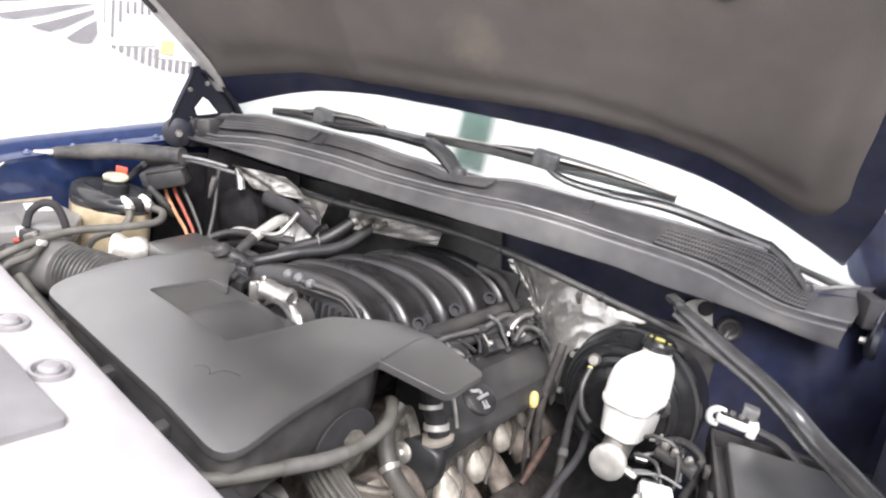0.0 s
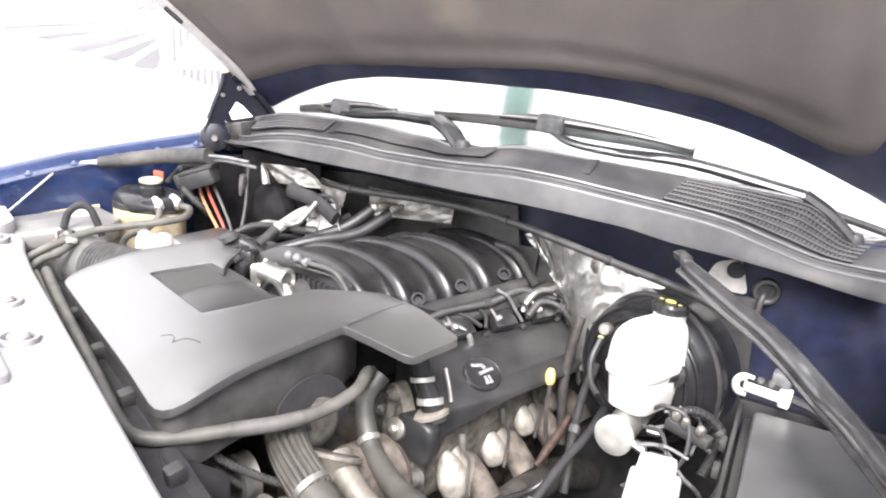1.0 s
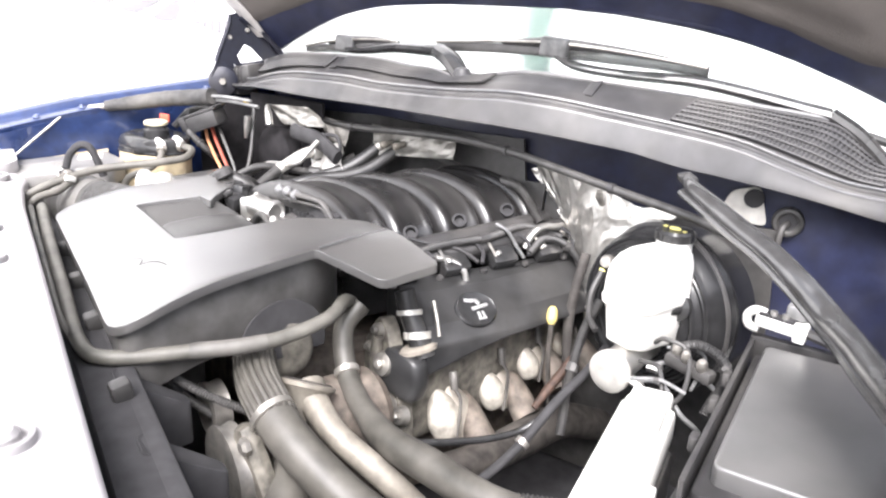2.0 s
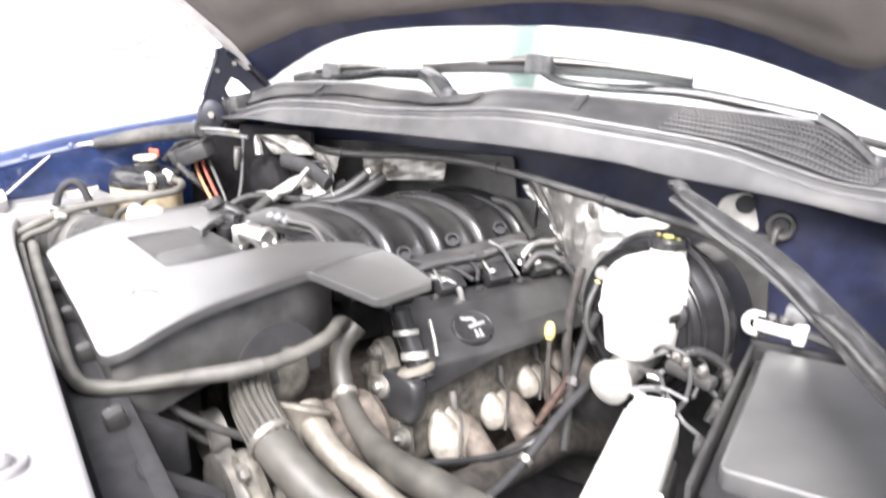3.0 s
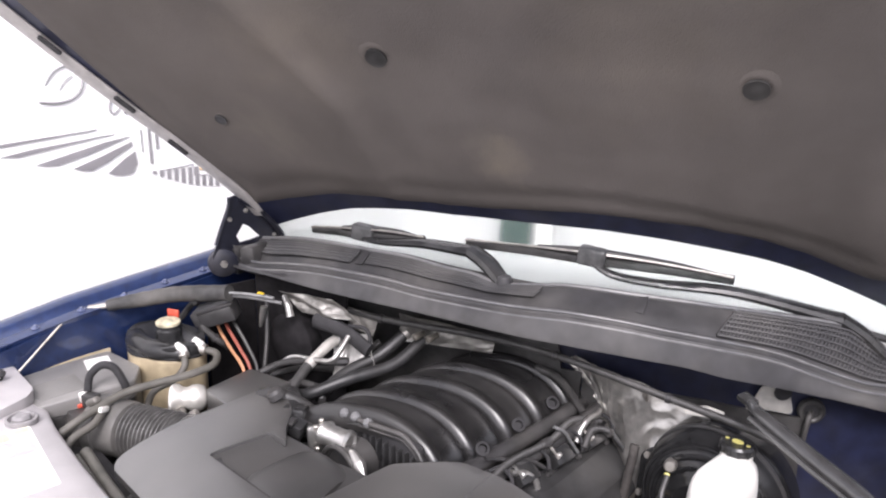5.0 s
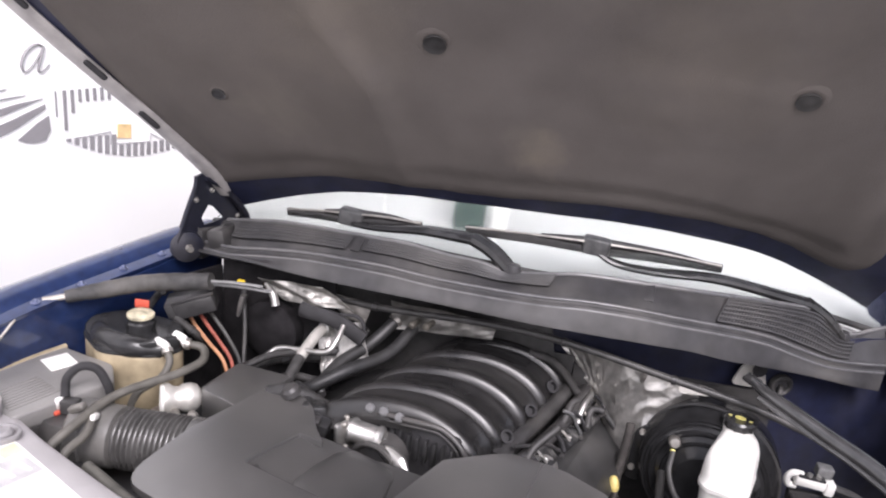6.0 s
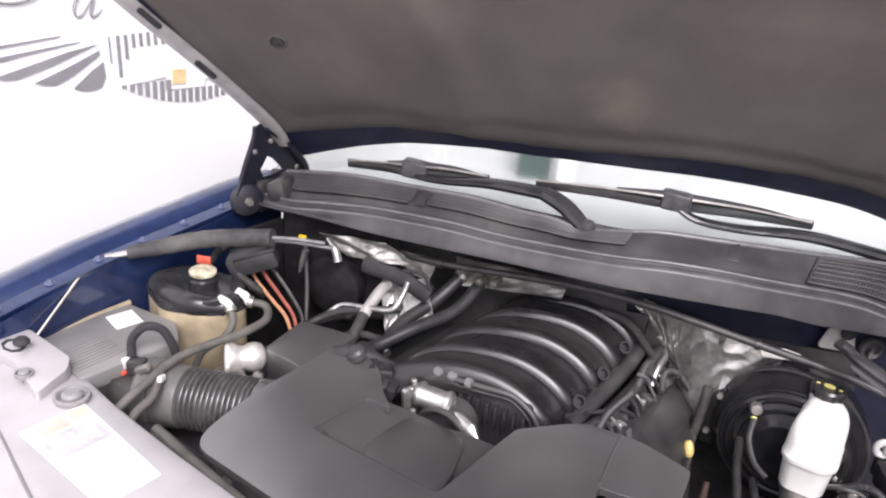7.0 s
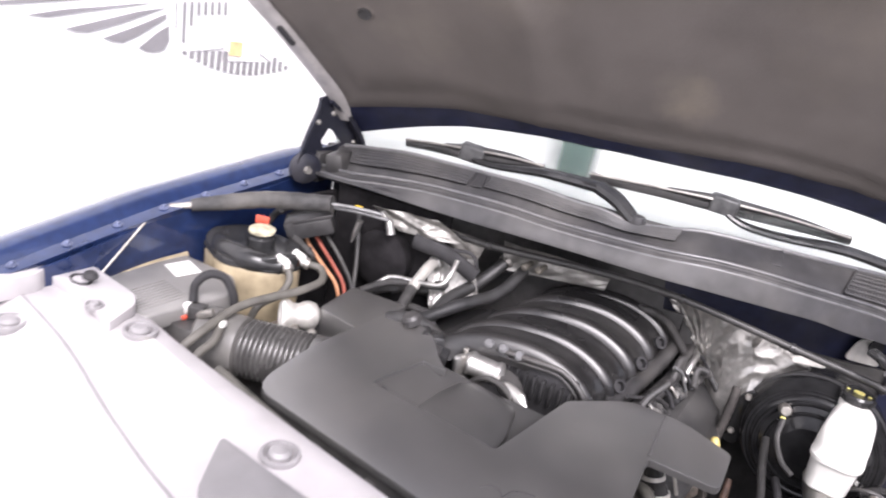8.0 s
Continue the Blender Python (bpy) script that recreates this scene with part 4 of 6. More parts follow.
def on_vc(x, y, lift=0.0):
    z = lerp([(0.222, 0.966), (0.265, 0.953), (0.325, 0.912), (0.370, 0.868)], x)
    return Vector((x, y, z)) + VN * lift


def vc_frame(x, y, lift, spin=0):
    p = on_vc(x, y, lift)
    ex = Vector((VN.z, 0, -VN.x))
    return Matrix(((ex.x, 0, VN.x, p.x), (0, 1, 0, p.y), (ex.z, 0, VN.z, p.z), (0, 0, 0, 1))) @ pose(0, 0, 0, 0, 0, spin)


badge = part("badge_plate", lathe([(0.043, 0), (0.043, 0.004), (0.040, 0.007), (0.036, 0.005), (0, 0.005)], 30, vc_frame(0.312, 1.035, -0.001) @ Matrix.Diagonal((0.85, 1.0, 1, 1))), GLOSS, vc)
for dx, dy, w, h, sp in ((-0.018, -0.006, 0.007, 0.026, -12), (-0.013, 0.006, 0.012, 0.008, 30), (-0.002, 0.008, 0.007, 0.036, 6), (0.013, 0.0, 0.012, 0.006, 4), (0.013, 0.009, 0.012, 0.005, 4), (0.022, 0.004, 0.005, 0.018, 0)):
    part("badge_mark", box(w, h, 0.002, 0.0008, vc_frame(0.312, 1.035, 0.0055) @ pose(dx, dy, 0, 0, 0, sp)), BADGE, badge)
# oil filler
filler = part("oil_filler", tube([(0.334, 0.914, 0.862), (0.323, 0.910, 0.892), (0.304, 0.901, 0.935), (0.290, 0.896, 0.975)], [0.024, 0.021, 0.019, 0.019], 20, 5), GLOSS, vc, "black oil filler neck")
for a, r, h in (((0.303, 0.901, 0.931), 0.0235, 0.009), ((0.320, 0.909, 0.890), 0.0255, 0.013)):
    part("filler_ring", lathe([(r - 0.004, 0), (r, 0.001), (r, h), (r - 0.004, h + 0.001)], 26, along(a, (a[0] - 0.015, a[1] + 0.005, a[2] + 0.04))), PALEALU, filler)
part("filler_collar", lathe([(0.024, -0.008), (0.036, -0.006), (0.038, 0.002), (0.030, 0.006), (0.022, 0.007)], 28, along((0.322, 0.908, 0.874), (0.306, 0.902, 0.92))), HEATSHIELD, filler)
part("filler_strap", tube([(0.318, 0.940, 0.957), (0.332, 0.940, 0.930), (0.346, 0.938, 0.900)], 0.004, 8, 4), STEEL, filler)
for y in (0.90, 1.00, 1.10, 1.20, 1.30):
    part("cover_bolt", lathe([(0.007, 0), (0.008, 0.004), (0.005, 0.009), (0, 0.009)], 8, vc_frame(0.236, y, 0.0)), PLASTIC, vc)
# yellow dipstick handle
part("dipstick_tube", tube([(0.36, 1.19, 0.70), (0.345, 1.19, 0.80), (0.342, 1.194, 0.872)], 0.005, 8, 5), SOOT, engine)
GOLD = material("gold_dipstick_plastic", (0.60, 0.48, 0.17), 0.4, 0, 0.1, 40, 0.05, 300)
dip = part("dipstick_handle", tube([(0.341, 1.194, 0.872), (0.338, 1.197, 0.879), (0.334, 1.201, 0.889), (0.330, 1.205, 0.898), (0.328, 1.207, 0.902)], [0.006, 0.011, 0.0115, 0.009, 0.005], 12, 5), GOLD, engine, "yellow dipstick handle")

# fuel rail, coils and wiring above the valve cover
part("fuel_rail", tube([(0.165, 0.93, 1.005), (0.168, 1.05, 1.012), (0.165, 1.20, 1.020), (0.150, 1.33, 1.025)], 0.018, 14, 5), PLASTIC, engine, "black fuel rail")
part("loom", tube([(0.19, 0.93, 0.985), (0.205, 1.02, 0.998), (0.208, 1.15, 1.005), (0.20, 1.25, 1.012), (0.18, 1.36, 1.02)], 0.016, 14, 5), PLASTIC, engine)
for k in range(4):
    y = 0.925 + 0.112 * k
    coil = part("ignition_coil", box(0.05, 0.058, 0.032, 0.006, pose(0.222, y, 0.984, 0, 38, 0)), GLOSS, engine)
    part("coil_plug", box(0.024, 0.022, 0.02, 0.003, pose(0.205, y + 0.02, 1.004, 0, 38, 0)), PLASTIC, coil)
    part("coil_bolt", lathe([(0.006, 0), (0.006, 0.005), (0.003, 0.007), (0, 0.007)], 6, pose(0.236, y - 0.016, 0.994, 0, 38, 0)), ALU, coil)
    part("coil_clip", tube([(0.205, y - 0.022, 1.008), (0.225, y - 0.03, 1.012), (0.243, y - 0.024, 0.992)], 0.0030, 6, 5), STEEL if k != 1 else ALU, coil)
    part("coil_wire", tube([(0.200, y + 0.024, 1.010), (0.215, y + 0.046, 1.020), (0.232, y + 0.062, 1.002), (0.250, y + 0.05, 0.985)], 0.0042, 7, 5), DARK, coil)
part("metal_pipe", tube([(0.224, 1.208, 0.992), (0.222, 1.222, 1.014), (0.220, 1.25, 1.030), (0.214, 1.292, 1.024), (0.20, 1.32, 1.02)], 0.0075, 10, 6), ALU, engine)
part("metal_pipe", tube([(0.222, 1.000, 1.000), (0.232, 1.030, 0.992), (0.245, 1.048, 0.975), (0.250, 1.052, 0.955)], 0.0065, 10, 6), ALU, engine)
part("rail_bracket", tube([(0.190, 0.955, 1.036), (0.205, 1.005, 1.020), (0.220, 1.050, 1.010), (0.238, 1.085, 0.985)], 0.0045, 8, 6), PLASTIC, engine)
part("rail_bracket", tube([(0.212, 1.140, 1.048), (0.226, 1.160, 1.034), (0.232, 1.178, 1.005), (0.240, 1.194, 0.978)], 0.0040, 8, 6), LINE, engine)

BOOT = material("grey_plug_boot", (0.045, 0.042, 0.040), 0.5, 0, 0.15, 60, 0.1, 300, dust=0.2)
PLUG = (((0.335, 0.961, 0.728), (0.346, 0.972, 0.806), 1.45), ((0.290, 1.098, 0.726), (0.304, 1.107, 0.808), 1.2), ((0.268, 1.200, 0.755), (0.280, 1.213, 0.822), 1.1), ((0.248, 1.300, 0.768), (0.262, 1.312, 0.838), 0.8))
# cylinder head, plug boots, exhaust manifold and heat shields
part("cylinder_head", box(0.15, 0.50, 0.17, 0.014, pose(0.205, 1.12, 0.775, 0, 6, 13)), TANCAST, engine, "dirty cast aluminium cylinder head")
# castings and bolts at the front of the head
part("front_block", prism(rounded([(-0.026, -0.045), (0.026, -0.045), (0.030, 0.0), (0.022, 0.045), (-0.022, 0.045), (-0.030, 0.0)], 0.016, 5), -0.012, 0.014, 0.008, 3), VALVECOVER, engine, "black rounded end cover", m=pose(0.318, 0.884, 0.830, 84, 6, 16) @ Matrix.Diagonal((1.75, 0.95, 1.5, 1)))
timing = prism(rounded([(0.208, 0.695), (0.345, 0.69), (0.335, 0.77), (0.290, 0.89), (0.262, 0.922), (0.230, 0.90), (0.204, 0.80)], 0.02, 4), -0.012, 0.016, 0.008, 3)
timing.transform(pose(0, 0.882, 0, 90, 0, 0))
part("timing_cover", timing, TANCAST, engine, "dirty tan timing cover")
for x, z, r in ((0.250, 0.800, 0.012), (0.262, 0.895, 0.011), (0.300, 0.712, 0.013), (0.232, 0.850, 0.010)):
    part("cover_lug", lathe([(r * 1.3, -0.006), (r * 1.1, 0.006), (r, 0.016), (r * 0.55, 0.018), (r * 0.5, 0.024), (0, 0.024)], 14, along((x, 0.868, z), (x + 0.012, 0.81, z + 0.012))), STEEL, engine)
for x, z, r, d in ((0.286, 0.836, 0.021, 0.020), (0.304, 0.762, 0.022, 0.024), (0.246, 0.760, 0.024, 0.014), (0.345, 0.760, 0.015, 0.014)):
    boss = part("casting_boss", lathe([(r * 1.25, 0), (r * 1.1, d * 0.5), (r, d), (r * 0.6, d * 1.15), (0, d * 1.2)], 18, along((x, 0.868, z), (x + 0.02, 0.81, z + 0.02))), STEEL, engine)
    part("boss_bolt", lathe([(r * 0.5, d * 1.1), (r * 0.5, d * 1.1 + 0.008), (r * 0.3, d * 1.1 + 0.011), (0, d * 1.1 + 0.011)], 6, along((x, 0.868, z), (x + 0.02, 0.81, z + 0.02))), STEEL, boss)
part("casting_rib", tube([(0.268, 0.858, 0.885), (0.262, 0.853, 0.83), (0.285, 0.850, 0.775), (0.335, 0.855, 0.725)], [0.010, 0.012, 0.014, 0.012], 10, 5), TANCAST, engine)
part("exhaust_log", tube([(0.40, 0.90, 0.665), (0.40, 1.00, 0.66), (0.37, 1.12, 0.655), (0.345, 1.24, 0.65), (0.33, 1.36, 0.60)], [0.028, 0.034, 0.036, 0.036, 0.034], 16, 6), SOOT, engine, "sooty exhaust manifold")
for k, (c, top, size) in enumerate(PLUG):
    c, top = Vector(c), Vector(top)
    part("exhaust_stub", tube([c + Vector((-0.045, 0.055, 0.0)), c + Vector((0.0, 0.055, -0.012)), c + Vector((0.045, 0.060, -0.05))], [0.028, 0.028, 0.030], 14, 5), IRON, engine)
    # each shield as two lobes: lit half painted pale, shaded half darker tan
    for name, mat, off, dims in (("plug_shield", SHIELDLIT if k < 3 else HEATSHIELD, Vector((0, 0, 0)), (0.020, 0.026, 0.039)), ("shield_shaded_half", HEATSHIELD, Vector((-0.012, 0.034, -0.008)), (0.022, 0.027, 0.044))):
        sh = bmesh.new()
        bmesh.ops.create_uvsphere(sh, u_segments=20, v_segments=14, radius=1)
        for v in sh.verts:
            q = v.co.copy()
            v.co = Vector((max(q.x, -0.5) * dims[0] * (1 - 0.3 * max(0, q.z)), q.y * dims[1] * (1 - 0.35 * max(0, q.z)), max(q.z, -0.7) * dims[2])) * size
        part(name, sh, mat, engine, "plug heat shield half painted pale as lit" if mat == SHIELDLIT else "tan plug heat shield", m=Matrix.Translation(c + off) @ pose(0, 0, 0, 8, -20, 14))
    part("plug_boot", tube([top + Vector((-0.006, 0.002, 0.014)), top, top + Vector((0.006, -0.001, -0.016))], [0.0075, 0.0085, 0.0065], 12), BOOT, engine)
    part("plug_wire", tube([top + Vector((0.006, 0, -0.014)), top.lerp(c, 0.5) + Vector((0.022, 0.012, 0)), c + Vector((0.030, 0.010, -0.03))], 0.0035, 8, 5), BOOT, engine)
    part("head_bolt", lathe([(0.011, 0), (0.013, 0.005), (0.009, 0.012), (0, 0.013)], 6, along(c + Vector((-0.008, 0.062, -0.005)), c + Vector((0.06, 0.062, 0.035)))), STEEL, engine)
    part("manifold_flange", box(0.012, 0.05, 0.04, 0.006, Matrix.Translation(c + Vector((-0.004, 0.062, -0.030))) @ pose(0, 0, 0, 0, 20, 14)), HEATSHIELD, engine)
part("rusty_sleeve", tube([(0.405, 1.115, 0.742), (0.398, 1.15, 0.766), (0.392, 1.185, 0.790), (0.386, 1.215, 0.816)], [0.006, 0.009, 0.009, 0.007], 12, 5), material("rusty_sleeve", (0.055, 0.032, 0.023), 0.7, 0, 0.35, 60, 0.3, 300), engine, "rust brown sleeve")

# ---------------- air intake cover ----------------
cover = thing("air_intake_cover", "broad black plastic air intake cover over the engine", "engine cover")


COVER_Z = [(0.36, 1.012), (0.40, 1.031), (0.45, 1.050), (0.53, 1.070), (0.62, 1.078), (0.72, 1.087), (0.90, 1.088)]


def zc(x, y):
    """The cover's crown: it falls towards the radiator and a little towards the driver's side."""
    return curve(COVER_Z, y) - 0.012 * max(0.0, (x - 0.20) / 0.18) * max(0.0, (0.60 - y) / 0.2) + 0.006 * min(1.0, max(0.0, (y - 0.72) / 0.10)) - 0.30 * max(0.0, x - 0.325) * min(1.0, max(0.0, (y - 0.66) / 0.06))


outline = [(-0.278, 0.393), (0.383, 0.404), (0.360, 0.570), (0.328, 0.718), (0.438, 0.782), (0.420, 0.890), (0.300, 0.860), (0.238, 0.846), (0.206, 0.812), (0.152, 0.748), (0.138, 0.544), (-0.122, 0.526), (-0.103, 0.645), (-0.052, 0.652), (-0.092, 0.676), (-0.140, 0.722), (-0.200, 0.742), (-0.262, 0.735)]
poly = []
for i, p in enumerate(outline):
    r = {0: 0.040, 1: 0.055, 2: 0.02, 3: 0.008, 4: 0.018, 5: 0.012, 12: 0.006, 13: 0.006, 14: 0.02, 15: 0.02, 16: 0.02}.get(i, 0.010)
    poly += rounded([outline[i - 1], p, outline[(i + 1) % len(outline)]], r, 5)[6:12]
part("top_shell", draped(poly, zc, 0.014, 0.006, 4, 0.03), COVER, cover)
skirt = rounded([(-0.265, 0.405), (0.368, 0.416), (0.346, 0.575), (0.318, 0.715), (0.26, 0.79), (0.20, 0.77), (0.14, 0.72), (0.145, 0.556), (-0.112, 0.538), (-0.112, 0.66), (-0.245, 0.70)], 0.03, 5)
part("skirt", draped(skirt, lambda x, y: zc(x, y) - 0.009, 0.115, 0.006, 2, 0.05), SKIRT, cover)
# the pocket: a sunk facet, and the duct that rises out of it towards the throttle
POCKET = material("smooth_pocket_plastic", (0.038, 0.0375, 0.038), 0.40, 0, 0.08, 14, 0.12, 1000, dust=0.05)
pocket = [(-0.130, 0.518), (0.142, 0.538), (0.146, 0.735), (0.06, 0.722), (-0.04, 0.690), (-0.112, 0.660)]
part("pocket_floor", draped(pocket, lambda x, y: zc(x, y) - 0.006 - min(0.032, 0.27 * max(0.0, x + 0.118 - 0.14 * (y - 0.526))), 0.03, 0.002, 1, 0.03), POCKET, cover)
rows = []
for y, x0, x1, z in ((0.542, -0.030, 0.134, 1.044), (0.556, -0.042, 0.132, 1.052), (0.570, -0.046, 0.130, 1.057), (0.62, -0.046, 0.118, 1.062), (0.67, -0.046, 0.098, 1.062), (0.700, -0.046, 0.088, 1.054), (0.716, -0.044, 0.084, 1.040)):
    ring = [(x0 - 0.004, y, 0.985), (x0, y, z - 0.030), (x0 + 0.004, y, z - 0.010), (x0 + 0.016, y, z - 0.002)]
    ring += [(x0 + (x1 - x0) * f, y, z + 0.004 * math.sin(math.pi * f)) for f in (0.25, 0.5, 0.75)]
    ring += [(x1 - 0.016, y, z - 0.002), (x1 - 0.004, y, z - 0.010), (x1, y, z - 0.030), (x1 + 0.004, y, 0.985)]
    rows.append(ring)
part("duct", loft(rows), POCKET, cover)
for k, (y, r) in enumerate(((0.735, 0.058), (0.744, 0.054), (0.752, 0.050))):
    part("duct_bellows", tube([(0.008 + r * math.cos(a), y, 1.004 + r * 0.95 * math.sin(a)) for a in (math.tau * j / 28 for j in range(29))], 0.0062, 8, 1), RUBBER, cover)
part("seam_ridge", tube([(x, y, zc(x, y) + 0.0006) for x, y in ((0.326, 0.724), (0.312, 0.79), (0.299, 0.856))], 0.0022, 6, 4), COVER, cover)
for mark in (((0.165, 0.468), (0.176, 0.480), (0.190, 0.482), (0.203, 0.475)), ((0.203, 0.475), (0.208, 0.492), (0.222, 0.502), (0.240, 0.508))):
    part("moulded_mark", tube([(x, y, zc(x, y) - 0.0002) for x, y in mark], 0.0009, 6, 4), SKIRT, cover)
# flat dark plate on the skirt, painted as the arch's shaded inside
part("arch_shade_plate", prism([(0.072 * math.cos(a), 0.072 * math.sin(a)) for a in (math.pi * k / 24 - 0.25 for k in range(30))], 0.0, 0.0035, 0), DARK, cover, "dark plate painted as the shade in the skirt's arched opening", smooth=False, m=pose(0.3425, 0.655, 0.945, 90, 0, 97))
# small box behind the cover
part("rear_box", prism(rounded([(-0.388, 0.648), (-0.270, 0.650), (-0.285, 0.810), (-0.413, 0.775)], 0.010, 3), 0.985, lambda x, y: 1.062 + 0.03 * (y - 0.65), 0.006, 2), COVER, cover)


# ---------------- wipers ----------------
# wiper hub grey, with the sky's reflection on its top put into the colour
HUB_LIT = material("sky_lit_hub_plastic", (0.075, 0.075, 0.076), 0.35, 0, 0.2, 60, 0.1, 300)


def wiper(pivot, knee, hub, blade_a, blade_b, dip):
    w = thing("windshield_wiper", "black windshield wiper resting on the glass", "wiper", group="windshield wipers")
    pivot, knee, hub, a, b = (Vector(p) for p in (pivot, knee, hub, blade_a, blade_b))
    part("pivot_cap", lathe([(0.018, -0.012), (0.020, 0.006), (0.015, 0.018), (0, 0.021)], 18, pose(*pivot)), COWL, w)
    part("arm_base", tube([pivot, pivot.lerp(knee, 0.5) + Vector((0, 0, 0.008)), knee], [0.020, 0.024, 0.024], 10, 5, flat=0.7), GLOSS, w)
    part("arm", tube([knee, knee.lerp(hub, 0.4) + Vector((0, -0.012, 0.006)) * dip, knee.lerp(hub, 0.70) + Vector((0, -0.024, -0.010)) * dip, knee.lerp(hub, 0.88) + Vector((0, -0.024, -0.014)) * dip, hub + Vector((0, -0.004, -0.004))], [0.024, 0.020, 0.016, 0.014, 0.012], 10, 6, flat=0.6), GLOSS, w)
    part("hub", box(0.062, 0.036, 0.042, 0.008, Matrix.Translation(hub + Vector((0, 0, 0.006))) @ pose(0, 0, 0, 0, 5, 22), 3), HUB_LIT, w, "black wiper hub painted paler for its sky reflection")
    br = part("bridge", tube([hub.lerp(a, 0.42) + Vector((0, 0, 0.012)), hub + Vector((0, 0, 0.016)), hub.lerp(b, 0.55) + Vector((0, 0, 0.013)), b.lerp(hub, 0.06) + Vector((0, 0, 0.004))], [0.006, 0.010, 0.009, 0.005], 8, 5), PLASTIC, w)
    part("rubber_blade", tube([a, hub.lerp(a, 0.5), hub + Vector((0, 0, -0.004)), hub.lerp(b, 0.5), b], 0.007, 8, 5, flat=1.6), RUBBER, w)
    part("spring_rail", tube([a + Vector((0, -0.006, 0.008)), hub.lerp(a, 0.5) + Vector((0, -0.010, 0.014)), hub + Vector((0, -0.012, 0.016)), hub.lerp(b, 0.5) + Vector((0, -0.010, 0.016)), b + Vector((0, -0.006, 0.008))], 0.0030, 6, 5), STEEL, w)


wiper((0.030, 1.163, 1.314), (-0.080, 1.172, 1.360), (-0.376, 1.086, 1.350), (-0.550, 1.050, 1.333), (-0.210, 1.140, 1.364), 0.5)
wiper((0.664, 1.655, 1.212), (0.580, 1.593, 1.292), (0.160, 1.300, 1.376), (-0.118, 1.190, 1.370), (0.400, 1.475, 1.354), 1.1)


# ---------------- firewall fittings ----------------
def crinkled(corners, nu, nv, depth, seed):
    """A crumpled sheet between four corners."""
    a, b, c, d = (Vector(p) for p in corners)
    rows = []
    n = (b - a).cross(d - a).normalized()
    for i in range(nu + 1):
        row = []
        for j in range(nv + 1):
            f, g = i / nu, j / nv
            p = a.lerp(b, f).lerp(d.lerp(c, f), g)
            q = noise.noise(Vector((f * 3 + seed, g * 1.6, seed))) + 0.45 * (1 - abs(noise.noise(Vector((f * 6 + 2 * g, g * 2.2 + seed, 1.7))))) + 0.13 * (1 - abs(noise.noise(Vector((f * 26 + 6 * g + seed, g * 6, 5)))))
            row.append(p + n * (depth * q))
        rows.append(row)
    return sheet(rows, 0.001)


foil = thing("heat_insulation", "crumpled silver foil insulation hanging on the firewall", "insulation")
part("foil_sheet", crinkled([(-0.515, 0.915, 1.200), (-0.355, 0.968, 1.210), (-0.270, 0.990, 1.172), (-0.440, 0.938, 1.158)], 90, 50, 0.012, 2.0), FOIL_DULL, foil)
part("foil_sheet", crinkled([(-0.375, 0.995, 1.190), (-0.255, 1.035, 1.182), (-0.27, 1.03, 1.125), (-0.32, 1.01, 1.135)], 50, 40, 0.008, 3.0), FELTED, foil, "dull grey insulation tab")
part("foil_sheet", crinkled([(-0.24, 1.085, 1.182), (0.01, 1.165, 1.180), (0.0, 1.165, 1.135), (-0.23, 1.085, 1.110)], 80, 30, 0.010, 5.0), FOIL_DULL, foil)
part("foil_sheet", crinkled([(-0.392, 0.985, 1.100), (-0.262, 1.012, 1.142), (-0.236, 0.995, 1.066), (-0.318, 0.945, 1.000)], 80, 60, 0.020, 9.0), FOIL_PALE, foil)
# the large sheet beside the brake booster: pleated on one side, smooth folds on the other
F_TOP = [(0.0, (0.112, 1.125)), (0.15, (0.142, 1.142)), (0.6, (0.312, 1.116)), (0.85, (0.404, 1.090)), (1.0, (0.470, 1.060))]
F_LOW = [(0.0, (0.255, 0.975)), (0.35, (0.283, 0.83)), (0.5, (0.312, 0.83)), (0.65, (0.345, 0.92)), (1.0, (0.470, 0.95))]
rows = []
for i in range(161):
    f = i / 160
    t = Vector((lerp([(k, p[0]) for k, p in F_TOP], f), lerp([(k, p[1]) for k, p in F_TOP], f)))
    l = Vector((lerp([(k, p[0]) for k, p in F_LOW], f), lerp([(k, p[1]) for k, p in F_LOW], f)))
    row = []
    for j in range(61):
        g = j / 60
        p = t.lerp(l, g)
        pleat = max(0.0, 1 - f / 0.42)
        w = f * 46 + 3.0 * noise.noise(Vector((f * 5, g * 2.0, 3.0)))
        q = 0.0045 * pleat * abs(math.sin(w)) + 0.010 * noise.noise(Vector((f * 3.2, g * 2.0, 1.0))) + 0.006 * (1 - abs(noise.noise(Vector((f * 7 + 2 * g, g * 3 - f, 7.0))) * 2)) + 0.0034 * (1.0 - 0.75 * min(1.0, f / 0.6)) * (1 - 2 * abs(noise.noise(Vector((f * 24 + 9 * g, g * 10 - 8 * f, 2.0)))))
        row.append((p.x - 0.3 * q, 1.24 + 0.33 * p.x - q + 0.03 * max(0.0, 1 - f / 0.35) * (1 - g) + 0.045 * max(0.0, 1 - f / 0.5) * g - 0.045 * g * min(1.0, max(0.0, (f - 0.35) / 0.25)) * min(1.0, (1.0 - f) / 0.2), p.y))
    rows.append(row)
part("foil_sheet", sheet(rows, 0.001), FOIL, foil)
part("foil_tab", tube([(0.318, 1.318, 1.095), (0.322, 1.305, 1.112), (0.326, 1.300, 1.125)], [0.006, 0.008, 0.006], 8, 4), STEEL, foil)
# hood release line and seal along the firewall
line = thing("firewall_hose", "long thin black hose along the firewall", "hose")
